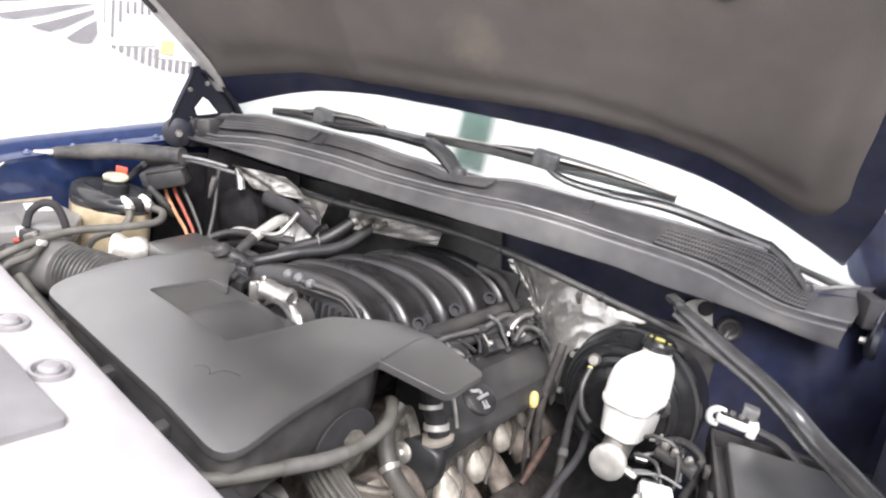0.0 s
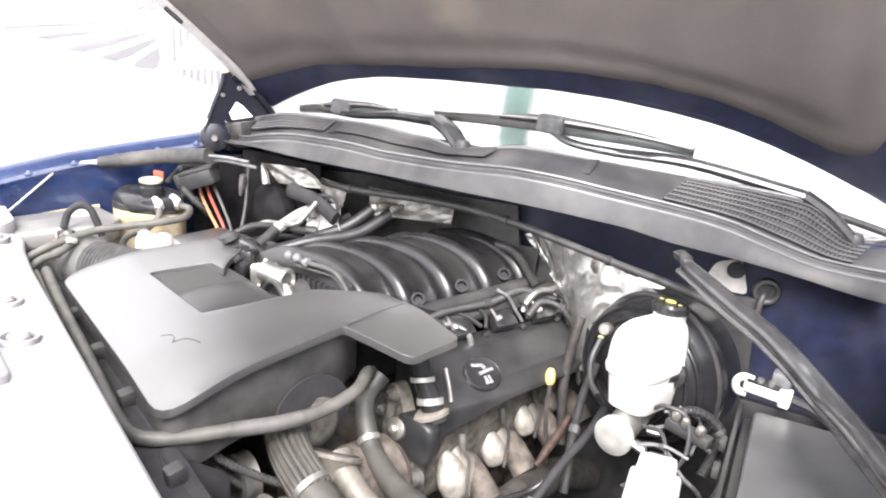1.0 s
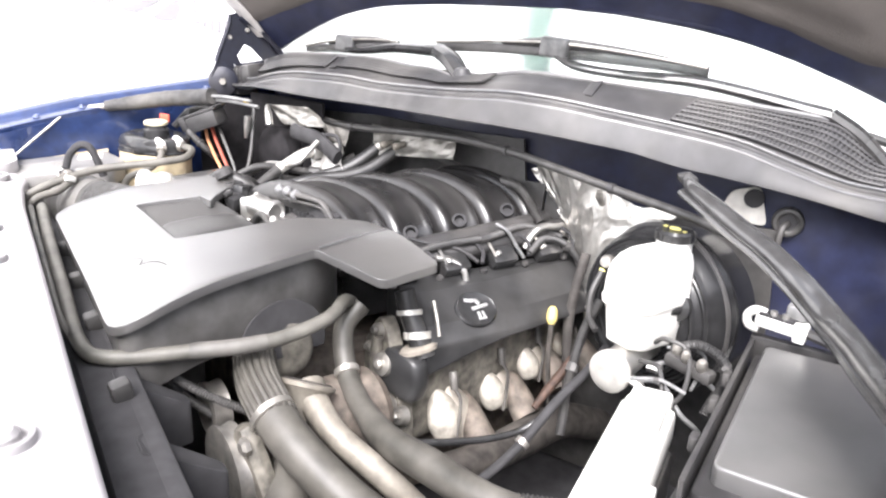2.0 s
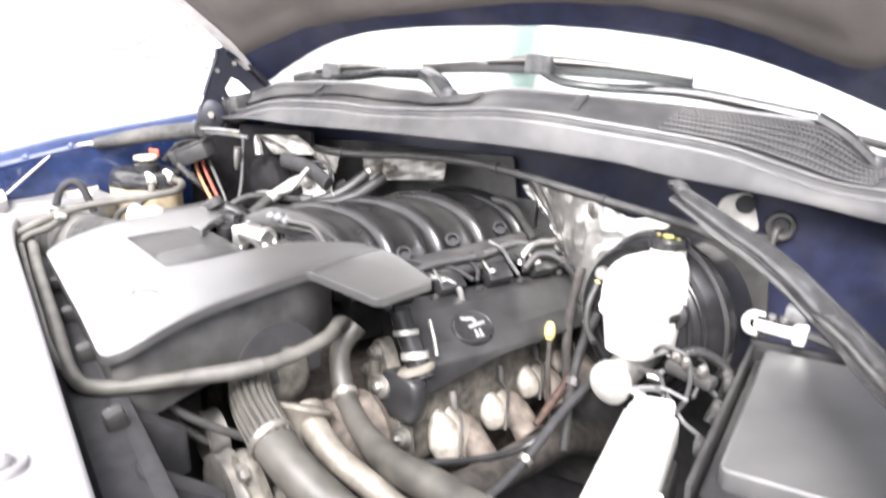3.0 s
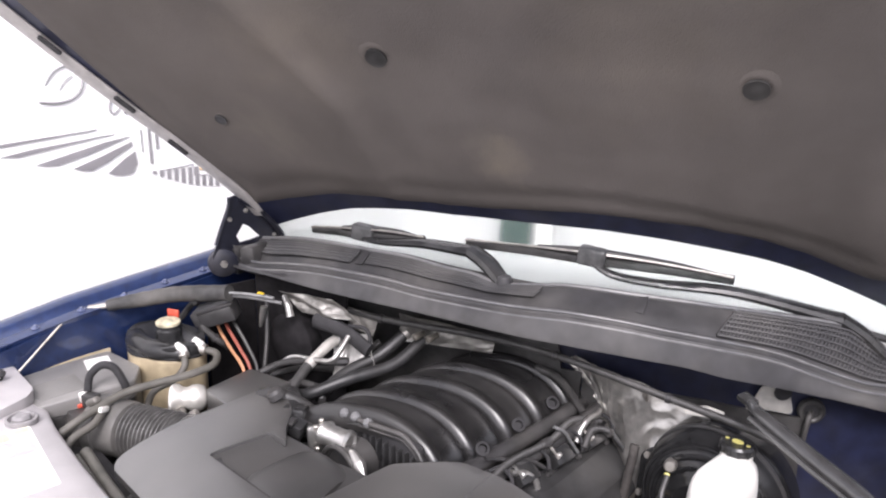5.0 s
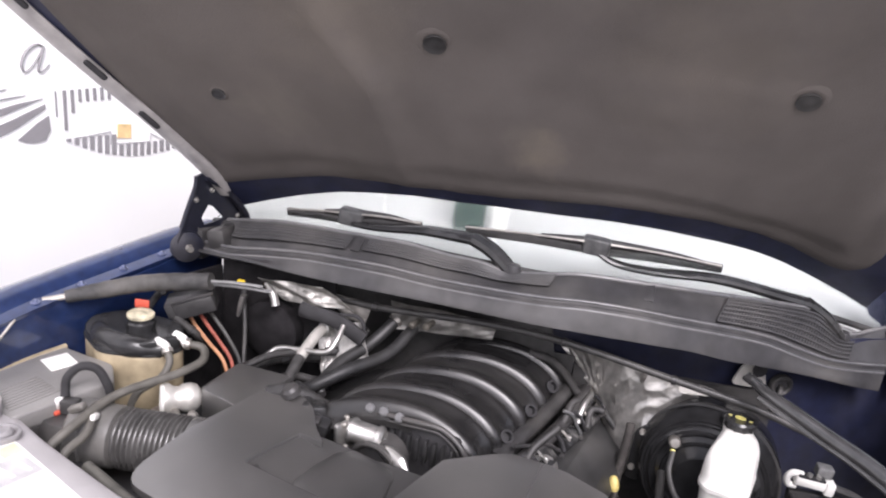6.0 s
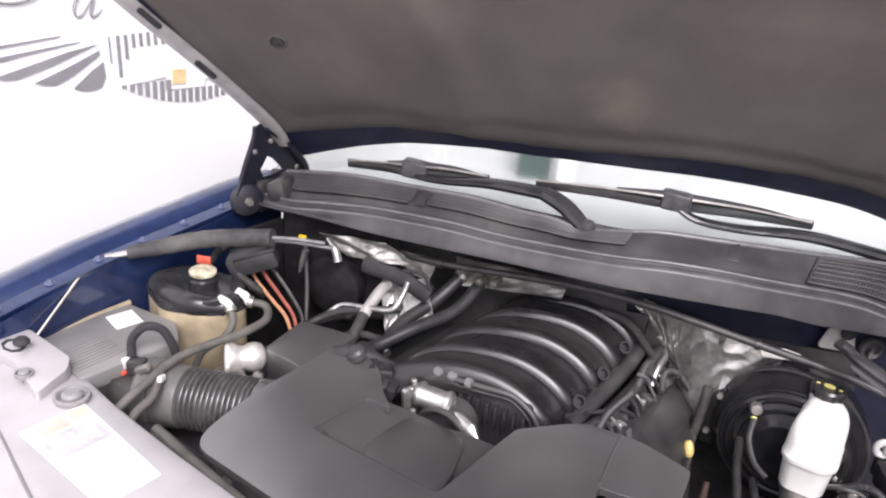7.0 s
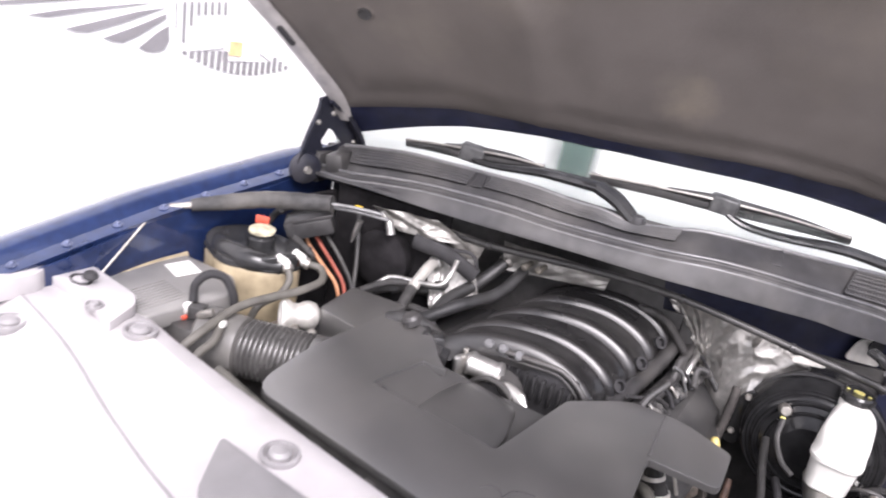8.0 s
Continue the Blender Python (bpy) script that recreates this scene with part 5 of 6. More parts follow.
part("hose", tube([(-0.60, 0.935, 1.180), (-0.43, 0.985, 1.182), (-0.25, 1.040, 1.176), (0.0, 1.125, 1.190), (0.17, 1.185, 1.184), (0.40, 1.260, 1.150), (0.56, 1.305, 1.128), (0.70, 1.33, 1.10)], 0.008, 10, 8), RUBBER, line)
for x, y, z in ((-0.25, 1.040, 1.176), (0.17, 1.185, 1.184), (0.40, 1.26, 1.15)):
    part("hose_clip", lathe([(0.0085, -0.006), (0.0105, -0.005), (0.0105, 0.005), (0.0085, 0.006)], 12, along((x, y, z), (x + 0.1, y + 0.035, z))), PLASTIC, line)
# firewall bracket with its hole, and the grommet
fab = thing("cable_sleeve", "brownish fabric sleeved cable beside the brake booster", "cable")
part("sleeve", tube([(0.322, 1.285, 1.00), (0.324, 1.275, 0.97), (0.324, 1.262, 0.92), (0.322, 1.255, 0.84), (0.34, 1.25, 0.72)], 0.010, 12, 6, ribs=70, rib_depth=0.0006), material("brown_fabric_sleeve", (0.036, 0.032, 0.030), 0.8, 0, 0.25, 60, 0.3, 400, dust=0.1), fab)
brk = thing("firewall_bracket", "pale bracket plate with a round hole on the firewall", "bracket")
part("plate", prism(rounded([(0.070, 0.010), (0.16, 0.0), (0.14, 0.075), (0.09, 0.062)], 0.015, 4), -0.003, 0.003, 0.001, 1), PALEALU, brk, m=pose(0.425, 1.412, 1.088, 90, 0, 38))
part("hole", lathe([(0.016, -0.002), (0.018, 0.003), (0.015, 0.004), (0.0, 0.002)], 20), DARK, brk, m=pose(0.531, 1.488, 1.140, 90, 0, 38))
grom = thing("grommet", "black rubber grommet in the firewall", "grommet")
part("ring", lathe([(0.015, -0.004), (0.016, 0.004), (0.020, 0.007), (0.025, 0.006), (0.028, 0.001), (0.028, -0.006)], 24, pose(0.579, 1.529, 1.102, 90, 0, 38)), RUBBER, grom)
part("bore", lathe([(0.016, 0.0), (0, 0.0005)], 20, pose(0.579, 1.529, 1.102, 90, 0, 38)), DARK, grom)
part("plug", tube([(0.579, 1.529, 1.100), (0.582, 1.512, 1.094), (0.581, 1.506, 1.066), (0.577, 1.512, 1.03)], 0.006, 10, 5), RUBBER, grom)
part("plate", prism(rounded([(0.0, 0.008), (0.065, 0.014), (0.080, 0.030), (0.04, 0.036), (-0.005, 0.022)], 0.007, 4), -0.003, 0.003, 0.001, 1), PALEALU, brk, m=pose(0.40, 1.335, 1.080, 78, 0, 20))
# body brace from the cowl to the fender
brace = thing("body_brace", "shiny black tubular body brace", "brace")
BRACE_LINE = [(0.548, 1.285, 1.196), (0.585, 1.256, 1.192), (0.647, 1.238, 1.178), (0.711, 1.225, 1.160), (0.775, 1.209, 1.146), (0.835, 1.191, 1.128), (0.870, 1.186, 1.110), (0.905, 1.172, 1.098), (0.960, 1.130, 1.096), (1.013, 1.080, 1.099), (1.12, 0.985, 1.105)]
part("tube", tube(BRACE_LINE, [0.009, 0.013, 0.015, 0.016, 0.0165, 0.017, 0.018, 0.018, 0.0175, 0.0175, 0.0175], 18, 6), BRACE, brace)
part("edge_bead", tube([Vector(p) + Vector((-0.013, -0.010, -0.009)) for p in BRACE_LINE[1:]], 0.0060, 8, 6), BRACE, brace)
part("foot", box(0.035, 0.025, 0.012, 0.004, pose(0.548, 1.285, 1.197, 10, 10, -20)), GLOSS, brace)

# ---------------- brakes ----------------
booster = thing("brake_booster", "round black brake booster with master cylinder", "brake booster")
C = Vector((0.497, 1.335, 0.945))
part("drum", lathe([(0.05, -0.09), (0.11, -0.085), (0.140, -0.06), (0.150, 0.002), (0.153, 0.018), (0.147, 0.030), (0.150, 0.038), (0.143, 0.058), (0.128, 0.072), (0.124, 0.071), (0.121, 0.075), (0.108, 0.082), (0.104, 0.080), (0.100, 0.084), (0.070, 0.090), (0.060, 0.10), (0, 0.102)], 64, along(C, C + Vector((0.10, -1, 0.02)))), BOOSTER, booster)
part("crimp_band", tube([C + Vector((0.151 * math.cos(a), -0.020, 0.151 * math.sin(a))) for a in (math.tau * k / 48 for k in range(49))], 0.006, 8, 1), PLASTIC, booster)
for ring, depth in ((0.134, 0.068), (0.112, 0.082), (0.088, 0.088)):
    part("pressed_ring", lathe([(ring - 0.005, depth - 0.003), (ring - 0.002, depth + 0.003), (ring + 0.002, depth + 0.003), (ring + 0.005, depth - 0.003)], 56, along(C, C + Vector((0.10, -1, 0.02)))), BOOSTER, booster)
part("vacuum_valve", lathe([(0.022, 0), (0.024, 0.012), (0.014, 0.016), (0.012, 0.035), (0, 0.036)], 18, along(C + Vector((0.095, -0.075, 0.045)), C + Vector((0.11, -0.2, 0.06)))), GLOSS, booster)
plate = prism(rounded([(-0.018, -0.075), (0.012, -0.075), (0.022, 0.0), (0.034, 0.055), (0.010, 0.075), (-0.014, 0.050)], 0.010, 4), -0.004, 0.006, 0.002, 2)
plate.transform(pose(0.345, 1.302, 0.930, 90, 0, 8))
mount = part("mount_plate", plate, GLOSS, booster, "black mounting plate with bolts")
for p in ((0.350, 1.294, 0.985), (0.340, 1.292, 0.890)):
    part("mount_bolt", lathe([(0.008, 0), (0.009, 0.004), (0.006, 0.009), (0, 0.009)], 6, along(p, Vector(p) + Vector((0.01, -0.1, 0.02)))), STEEL, mount)
part("master_cylinder", tube([(0.530, 1.285, 0.915), (0.550, 1.21, 0.905), (0.575, 1.135, 0.890)], [0.030, 0.030, 0.028], 20, 4), ALU, booster)
part("cylinder_plug", lathe([(0.030, 0), (0.036, 0.003), (0.036, 0.016), (0.030, 0.020), (0.012, 0.021), (0, 0.019)], 28, along((0.572, 1.140, 0.892), (0.600, 1.04, 0.890))), PALEALU, booster)
for k, (a, b) in enumerate((((0.60, 1.19, 0.90), (0.69, 1.23, 0.90)), ((0.605, 1.15, 0.885), (0.70, 1.16, 0.87)))):
    part("brake_line", tube([a, Vector(a).lerp(Vector(b), 0.5) + Vector((0, 0.01, 0.02)), b, Vector(b) + Vector((0.02, 0.04, -0.06)), Vector(b) + Vector((0.0, 0.0, -0.18))], 0.0042, 8, 6), LINE, booster)
    part("line_nut", lathe([(0.009, 0), (0.009, 0.018), (0.006, 0.024)], 6, along(a, b)), ALU, booster)
res = thing("brake_fluid_reservoir", "white plastic brake fluid reservoir with black cap", "reservoir")
body = rounded([(0.512, 1.160), (0.530, 1.140), (0.592, 1.145), (0.610, 1.168), (0.604, 1.260), (0.588, 1.290), (0.532, 1.290), (0.512, 1.265)], 0.022, 5)
rings = []
for z, k, f in ((0.925, 0.74, 0.0), (0.932, 0.84, 0.0), (0.985, 0.92, 0.0), (0.994, 0.95, 0.0), (0.998, 1.02, 0.0), (1.008, 1.04, 0.0), (1.012, 1.00, 0.0), (1.034, 0.99, 0.02), (1.050, 0.97, 0.05), (1.064, 0.92, 0.12), (1.075, 0.83, 0.24), (1.083, 0.68, 0.40), (1.087, 0.48, 0.55)):
    cx, cy = 0.558 + (0.550 - 0.558) * f, 1.215 + (1.262 - 1.215) * f
    rings.append([(cx + (x - 0.558) * k, cy + (y - 1.215) * k, z) for x, y in body])
part("bottle", loft(rings), WHITE, res)
part("neck", lathe([(0.030, 0), (0.030, 0.03)], 24, pose(0.546, 1.276, 1.075)), WHITE, res)
cap = part("cap", lathe([(0.031, 0), (0.033, 0.003), (0.033, 0.014), (0.029, 0.019), (0.026, 0.018), (0, 0.019)], 28, pose(0.546, 1.276, 1.092)), GLOSS, res, "black cap with a yellow mark")
part("cap_mark", lathe([(0.010, 0), (0.010, 0.0015), (0, 0.0015)], 20, pose(0.546, 1.274, 1.1113) @ Matrix.Diagonal((1.1, 0.8, 1, 1))), PALEYELLOW, cap)
for dx in (-0.021, 0.021):
    part("cap_mark", box(0.007, 0.006, 0.0012, 0.0004, pose(0.546 + dx, 1.274, 1.1115)), PALEYELLOW, cap)
for k in range(12):
    a = math.tau * k / 12
    part("cap_rib", box(0.004, 0.006, 0.014, 0.001, pose(0.546 + 0.033 * math.cos(a), 1.276 + 0.033 * math.sin(a), 1.100, 0, 0, math.degrees(a))), GLOSS, cap)
sens = thing("pressure_sensor", "small grey sensor with yellow seal on the booster", "sensor")
part("can", lathe([(0.010, 0), (0.013, 0.004), (0.013, 0.022), (0.010, 0.027), (0, 0.028)], 18, along((0.430, 1.250, 1.020), (0.452, 1.19, 1.035))), STEEL, sens)
part("seal", lathe([(0.004, 0), (0.006, 0.001), (0.006, 0.004), (0.004, 0.005)], 16, along((0.438, 1.222, 1.012), (0.445, 1.20, 0.99))), PALEYELLOW, sens)
part("lead", tube([(0.440, 1.220, 1.010), (0.445, 1.195, 0.975), (0.470, 1.170, 0.945), (0.50, 1.16, 0.93)], 0.006, 8, 6), RUBBER, sens)
wc = thing("white_connector", "white plastic cable connector on a bracket", "connector")
WC = pose(0.700, 1.372, 0.978, 0, 5, 24)
part("loop", tube([WC @ Vector(p) for p in ((-0.028, 0, -0.018), (-0.045, 0, -0.016), (-0.050, 0, 0.0), (-0.040, 0, 0.012), (-0.022, 0, 0.012))], 0.0075, 10, 5), WHITE, wc)
part("body", box(0.072, 0.026, 0.022, 0.006, WC), WHITE, wc)
part("socket", box(0.020, 0.032, 0.030, 0.004, WC @ pose(0.036, 0, -0.002)), WHITE, wc)
part("slot", box(0.056, 0.020, 0.006, 0.002, WC @ pose(-0.004, -0.002, 0.0125)), DARK, wc, "dark slot")
part("plug", box(0.034, 0.028, 0.024, 0.004, WC @ pose(0.022, 0.014, 0.026)), LINE, wc, "grey plug")
part("cable", tube([(0.742, 1.390, 0.974), (0.79, 1.40, 0.965), (0.84, 1.40, 0.94)], 0.009, 8, 5), PLASTIC, wc)
for k in range(2):
    part("pin", lathe([(0.006, 0), (0.006, 0.012), (0, 0.013)], 8, WC @ pose(-0.01 + 0.018 * k, -0.006, 0.010)), ALU, wc)

# ---------------- fuse box ----------------
fuse = thing("fuse_box", "black underhood fuse box with a large lid", "fuse box")
FB = Matrix(((0.186, 0.205, 0, 0.690), (0.085, -0.372, 0, 1.351), (0, 0, 1, 0), (0, 0, 0, 1)))


def fuse_poly(a0, a1, b0, b1):
    return [tuple((FB @ Vector((a, b, 0)))[:2]) for a, b in ((a0, b0), (a1, b0), (a1, b1), (a0, b1))]


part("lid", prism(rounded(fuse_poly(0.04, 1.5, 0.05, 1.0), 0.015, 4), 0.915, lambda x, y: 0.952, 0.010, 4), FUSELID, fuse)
part("lid_rim", prism(rounded(fuse_poly(-0.04, 1.58, 0.0, 1.07), 0.015, 4), 0.895, 0.925, 0.006, 2), PLASTIC, fuse)
part("base", prism(rounded(fuse_poly(-0.12, 1.6, 0.0, 1.28), 0.015, 4), 0.74, 0.90, 0.006, 2), PLASTIC, fuse)
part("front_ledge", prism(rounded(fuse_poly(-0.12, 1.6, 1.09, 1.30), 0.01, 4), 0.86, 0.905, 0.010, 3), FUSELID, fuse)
part("back_ridge", prism(rounded(fuse_poly(-0.10, 1.5, -0.075, -0.035), 0.004, 3), 0.91, 0.948, 0.003, 2), PLASTIC, fuse)
part("side_rim", prism(rounded(fuse_poly(-0.095, -0.06, -0.03, 1.10), 0.003, 3), 0.90, 0.944, 0.003, 2), PLASTIC, fuse)
for k in (0.30, 0.52, 0.80):
    p = FB @ Vector((-0.14, k, 0))
    part("latch", box(0.012, 0.022, 0.022, 0.003, pose(p.x, p.y, 0.925, 0, 0, 28)), PLASTIC, fuse)

# white connector block beside it
blk = thing("module_connector", "white plastic module connector block", "connector")
D0, D1 = Vector((0.700, 1.092, 0)), Vector((0.868, 0.838, 0))
ang = math.degrees(math.atan2(D1.y - D0.y, D1.x - D0.x)) + 90
mid = (D0 + D1) / 2
L = (D1 - D0).length
BM = pose(mid.x, mid.y, 0.88, 0, 0, ang)
part("body", box(0.082, L, 0.05, 0.008, BM), WHITE, blk)
part("top_cover", box(0.062, L * 0.78, 0.02, 0.006, BM @ pose(0, 0.02, 0.032)), WHITE, blk)
part("lock_end", box(0.062, 0.05, 0.03, 0.008, BM @ pose(0, L / 2 + 0.01, 0.02)), WHITE, blk)
for k in range(4):
    part("rib", box(0.012, 0.05, 0.012, 0.003, BM @ pose(-0.028 + 0.019 * k, -L / 2 + 0.01, 0.028)), WHITE, blk)
for k in range(2):
    part("side_tab", box(0.012, 0.028, 0.034, 0.003, BM @ pose(0.045, -L / 2 + 0.04 + k * 0.055, 0.0)), WHITE, blk)
part("bracket", box(0.042, 0.07, 0.03, 0.006, BM @ pose(0.0, L / 2 + 0.045, -0.002)), FUSELID, blk)
part("stand", box(0.09, L * 1.0, 0.22, 0.01, BM @ pose(0.0, 0, -0.15)), PLASTIC, blk)

# ---------------- hoses and front of the engine ----------------
SLEEVE = material("dark_hose_sleeve", (0.055, 0.053, 0.050), 0.55, 0, 0.2, 40, 0.1, 400, dust=0.25)


def hose(name, label, pts, r, mat, clamps=(), **kw):
    h = thing(name, label, "hose")
    part("hose", tube(pts, r, 14, 8, **kw), mat, h)
    line = spline(pts, 8)
    for f in clamps:
        i = min(int(f * (len(line) - 1)), len(line) - 2)
        rr = r if not isinstance(r, (list, tuple)) else r[0]
        part("clamp", lathe([(rr, -0.006), (rr + 0.004, -0.005), (rr + 0.004, 0.005), (rr, 0.006)], 18, along(line[i], line[i + 1])), STEEL, h)
    return h


hose("vent_hose", "dusty grey vent hose across the engine front", [(0.300, 0.790, 0.975), (0.332, 0.762, 0.992), (0.372, 0.715, 0.985), (0.392, 0.62, 0.976), (0.376, 0.505, 0.976), (0.345, 0.40, 0.976), (0.285, 0.372, 0.982), (0.10, 0.372, 0.995), (-0.20, 0.374, 1.010), (-0.36, 0.378, 1.022)], 0.0112, HOSE)
sleeve_pts = [(0.393, 0.612, 0.9762), (0.390, 0.57, 0.976), (0.376, 0.505, 0.976)]
vh = bpy.data.objects["vent_hose"]
part("joint_sleeve", tube(sleeve_pts, 0.0124, 14, 8), SLEEVE, vh, "darker joining sleeve")
hose("radiator_hose", "thick dusty radiator hose with a ribbed end", [(0.460, 0.596, 0.893), (0.520, 0.612, 0.865), (0.590, 0.650, 0.82), (0.680, 0.70, 0.78), (0.78, 0.74, 0.72)], 0.031, OLDHOSE, (0.02,))
ribbed = thing("ribbed_hose", "grey fluted hose end under the intake cover", "hose")
line = spline([Vector(p) for p in ((0.27, 0.640, 0.940), (0.33, 0.612, 0.928), (0.40, 0.596, 0.912), (0.470, 0.598, 0.888))], 8)
rows = []
for i, c in enumerate(line):
    d = (line[min(i + 1, len(line) - 1)] - line[max(i - 1, 0)]).normalized()
    u = d.cross(Vector((0, 0, 1))).normalized()
    v = u.cross(d)
    rows.append([c + (u * math.cos(a) + v * math.sin(a)) * (0.0335 - 0.0045 * abs(math.cos(a * 9)) ** 6) for a in (math.tau * k / 144 for k in range(145))])
part("hose", sheet(rows, 0.002), OLDHOSE, ribbed)
part("hose_end", lathe([(0.058, 0), (0.057, 0.010), (0.050, 0.018), (0.034, 0.023), (0, 0.024)], 30, along((0.322, 0.650, 0.930), (0.39, 0.636, 0.927))), TANCAST, ribbed)
hose("coolant_hose", "black coolant hose bending round the engine", [(0.318, 0.800, 0.975), (0.325, 0.765, 0.940), (0.360, 0.755, 0.88), (0.430, 0.750, 0.85), (0.515, 0.752, 0.838), (0.600, 0.775, 0.836), (0.690, 0.800, 0.834), (0.76, 0.84, 0.835)], [0.017, 0.017, 0.018, 0.019, 0.024, 0.026, 0.024, 0.020], OLDHOSE, (0.30, 0.62))
hose("loom_conduit", "black ribbed wiring conduit", [(0.72, 0.815, 0.83), (0.765, 0.85, 0.838), (0.82, 0.88, 0.85)], 0.020, PLASTIC, ribs=160, rib_depth=0.003)
hose("lower_hose", "tan lower radiator hose", [(0.40, 0.66, 0.80), (0.50, 0.60, 0.78), (0.58, 0.60, 0.74), (0.64, 0.66, 0.66)], 0.034, OLDHOSE)
hose("power_steering_line", "thin glossy black line beside the exhaust", [(0.470, 0.790, 0.802), (0.480, 0.830, 0.791), (0.480, 0.909, 0.771), (0.480, 0.970, 0.760), (0.485, 1.025, 0.762), (0.50, 1.07, 0.79)], 0.0062, GLOSS)
hose("brake_conduit", "thin black wiring conduit beside the exhaust", [(0.52, 0.85, 0.690), (0.515, 0.945, 0.722), (0.51, 1.010, 0.756), (0.505, 1.085, 0.815), (0.50, 1.150, 0.852), (0.47, 1.22, 0.87)], 0.0085, DARK, (0.42,))
shroud = thing("fan_shroud", "black plastic fan shroud behind the radiator", "fan shroud")
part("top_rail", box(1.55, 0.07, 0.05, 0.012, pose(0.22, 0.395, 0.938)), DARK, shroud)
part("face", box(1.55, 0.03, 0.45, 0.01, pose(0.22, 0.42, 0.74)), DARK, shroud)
for x in (0.36, 0.55, 0.72, 0.92):
    part("gusset", prism(rounded([(x, 0.40), (x + 0.05, 0.40), (x + 0.035, 0.50), (x + 0.005, 0.50)], 0.01, 3), 0.84, lambda px, py: 0.965 - 0.7 * max(0, py - 0.41), 0.006, 2), DARK, shroud)
for x in (-0.20, 0.0, 0.20, 0.45):
    part("rail_clip", box(0.022, 0.026, 0.030, 0.005, pose(x, 0.402, 0.975, 12, 8, 20 * x)), SKIRT, shroud)
part("rail_cable", tube([(-0.34, 0.356, 1.030), (-0.15, 0.354, 1.014), (0.05, 0.354, 1.004), (0.22, 0.355, 0.994), (0.30, 0.372, 0.97)], 0.006, 8, 6), HOSE, shroud)
PUMPCAST = material("stained_pump_casting", (0.19, 0.172, 0.145), 0.55, 0.2, 0.2, 45, 0.3, 150, dust=0.15)
drive = thing("belt_drive", "tan belt pulleys at the engine front", "pulley")
for x, y, z, r in ((0.415, 0.545, 0.79, 0.072), (0.29, 0.555, 0.83, 0.045), (0.545, 0.60, 0.70, 0.06)):
    part("pulley", lathe([(0.012, -0.02), (r * 0.75, -0.016), (r, -0.014), (r * 0.94, 0), (r, 0.014), (r * 0.75, 0.016), (r * 0.3, 0.004), (0.012, 0.006), (0, 0.006)], 32, along((x, y, z), (x + 0.1, y - 1, z))), STEEL, drive)
part("tensioner", box(0.05, 0.035, 0.17, 0.015, pose(0.47, 0.575, 0.80, 10, -25, 0)), TANCAST, drive)
for z in (0.74, 0.86):
    part("tensioner_bolt", lathe([(0.013, 0), (0.014, 0.008), (0.009, 0.012), (0, 0.012)], 6, along((0.47, 0.555, z), (0.49, 0.45, z))), STEEL, drive)
part("alternator", lathe([(0.02, 0), (0.062, 0.004), (0.068, 0.02), (0.068, 0.10), (0.055, 0.115), (0.02, 0.12), (0, 0.12)], 30, along((0.36, 0.70, 0.80), (0.34, 0.94, 0.81))), IRON, drive)
part("pump_neck", tube([(0.390, 0.676, 0.885), (0.424, 0.676, 0.868), (0.478, 0.688, 0.842), (0.54, 0.73, 0.80), (0.58, 0.78, 0.74)], [0.028, 0.023, 0.020, 0.020, 0.020], 18, 6), PUMPCAST, drive)
PUMP = along((0.390, 0.672, 0.886), (0.374, 0.692, 0.93))
part("pump_flange", lathe([(0.022, -0.05), (0.029, -0.032), (0.034, -0.014), (0.042, -0.003), (0.046, 0.0), (0.047, 0.006), (0.043, 0.008), (0.030, 0.007), (0.026, 0.002), (0, 0.002)], 32, PUMP), PUMPCAST, drive, "pale tan pump flange")
# added disc darkens the flange's top so that only its rim looks lit
part("pump_dark_disc", lathe([(0.040, 0.006), (0.039, 0.010), (0.020, 0.011), (0, 0.011)], 28, PUMP), SOOT, drive, "added dark disc that leaves only the flange rim light")

# ---------------- passenger side of the bay ----------------
air_box = thing("air_cleaner_box", "black air cleaner box with a printed label", "air cleaner")
top = [(-0.725, 0.335), (-0.545, 0.345), (-0.525, 0.545), (-0.59, 0.585), (-0.735, 0.56)]
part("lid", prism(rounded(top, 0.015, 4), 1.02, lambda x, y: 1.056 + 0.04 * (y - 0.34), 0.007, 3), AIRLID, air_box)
part("base", prism(rounded([(x * 0.99 - 0.005, y) for x, y in top], 0.015, 4), 0.72, 1.022, 0.006, 2), PLASTIC, air_box)
for k in range(9):
    part("lid_rib", box(0.0035, 0.10, 0.003, 0.001, pose(-0.650 + 0.010 * k, 0.405, 1.0592, 2.3, 0, 0)), AIRLID, air_box)
part("label", box(0.062, 0.055, 0.001, 0, pose(-0.672, 0.515, 1.0645, 2, 0, -10)), PAPER, air_box, "white label")
rail = part("side_rail", tube([(-0.728, 0.38, 1.045), (-0.736, 0.48, 1.056), (-0.730, 0.565, 1.064)], 0.007, 8, 5), TANK, air_box)
BELLOWS = material("ribbed_duct_rubber", (0.080, 0.078, 0.076), 0.26, 0, 0.2, 40, 0.08, 400, spec=0.8, dust=0.03)
COLLAR = material("grey_duct_collar", (0.085, 0.084, 0.082), 0.42, 0, 0.15, 40, 0.08, 400, dust=0.2)
duct = thing("intake_duct", "black ribbed intake bellows from the air cleaner", "duct")
B0, B1 = Vector((-0.430, 0.499, 0.994)), Vector((-0.307, 0.560, 0.997))
pitch = (B1 - B0).length / 13
rib_profile = [(0.050, -0.004)]
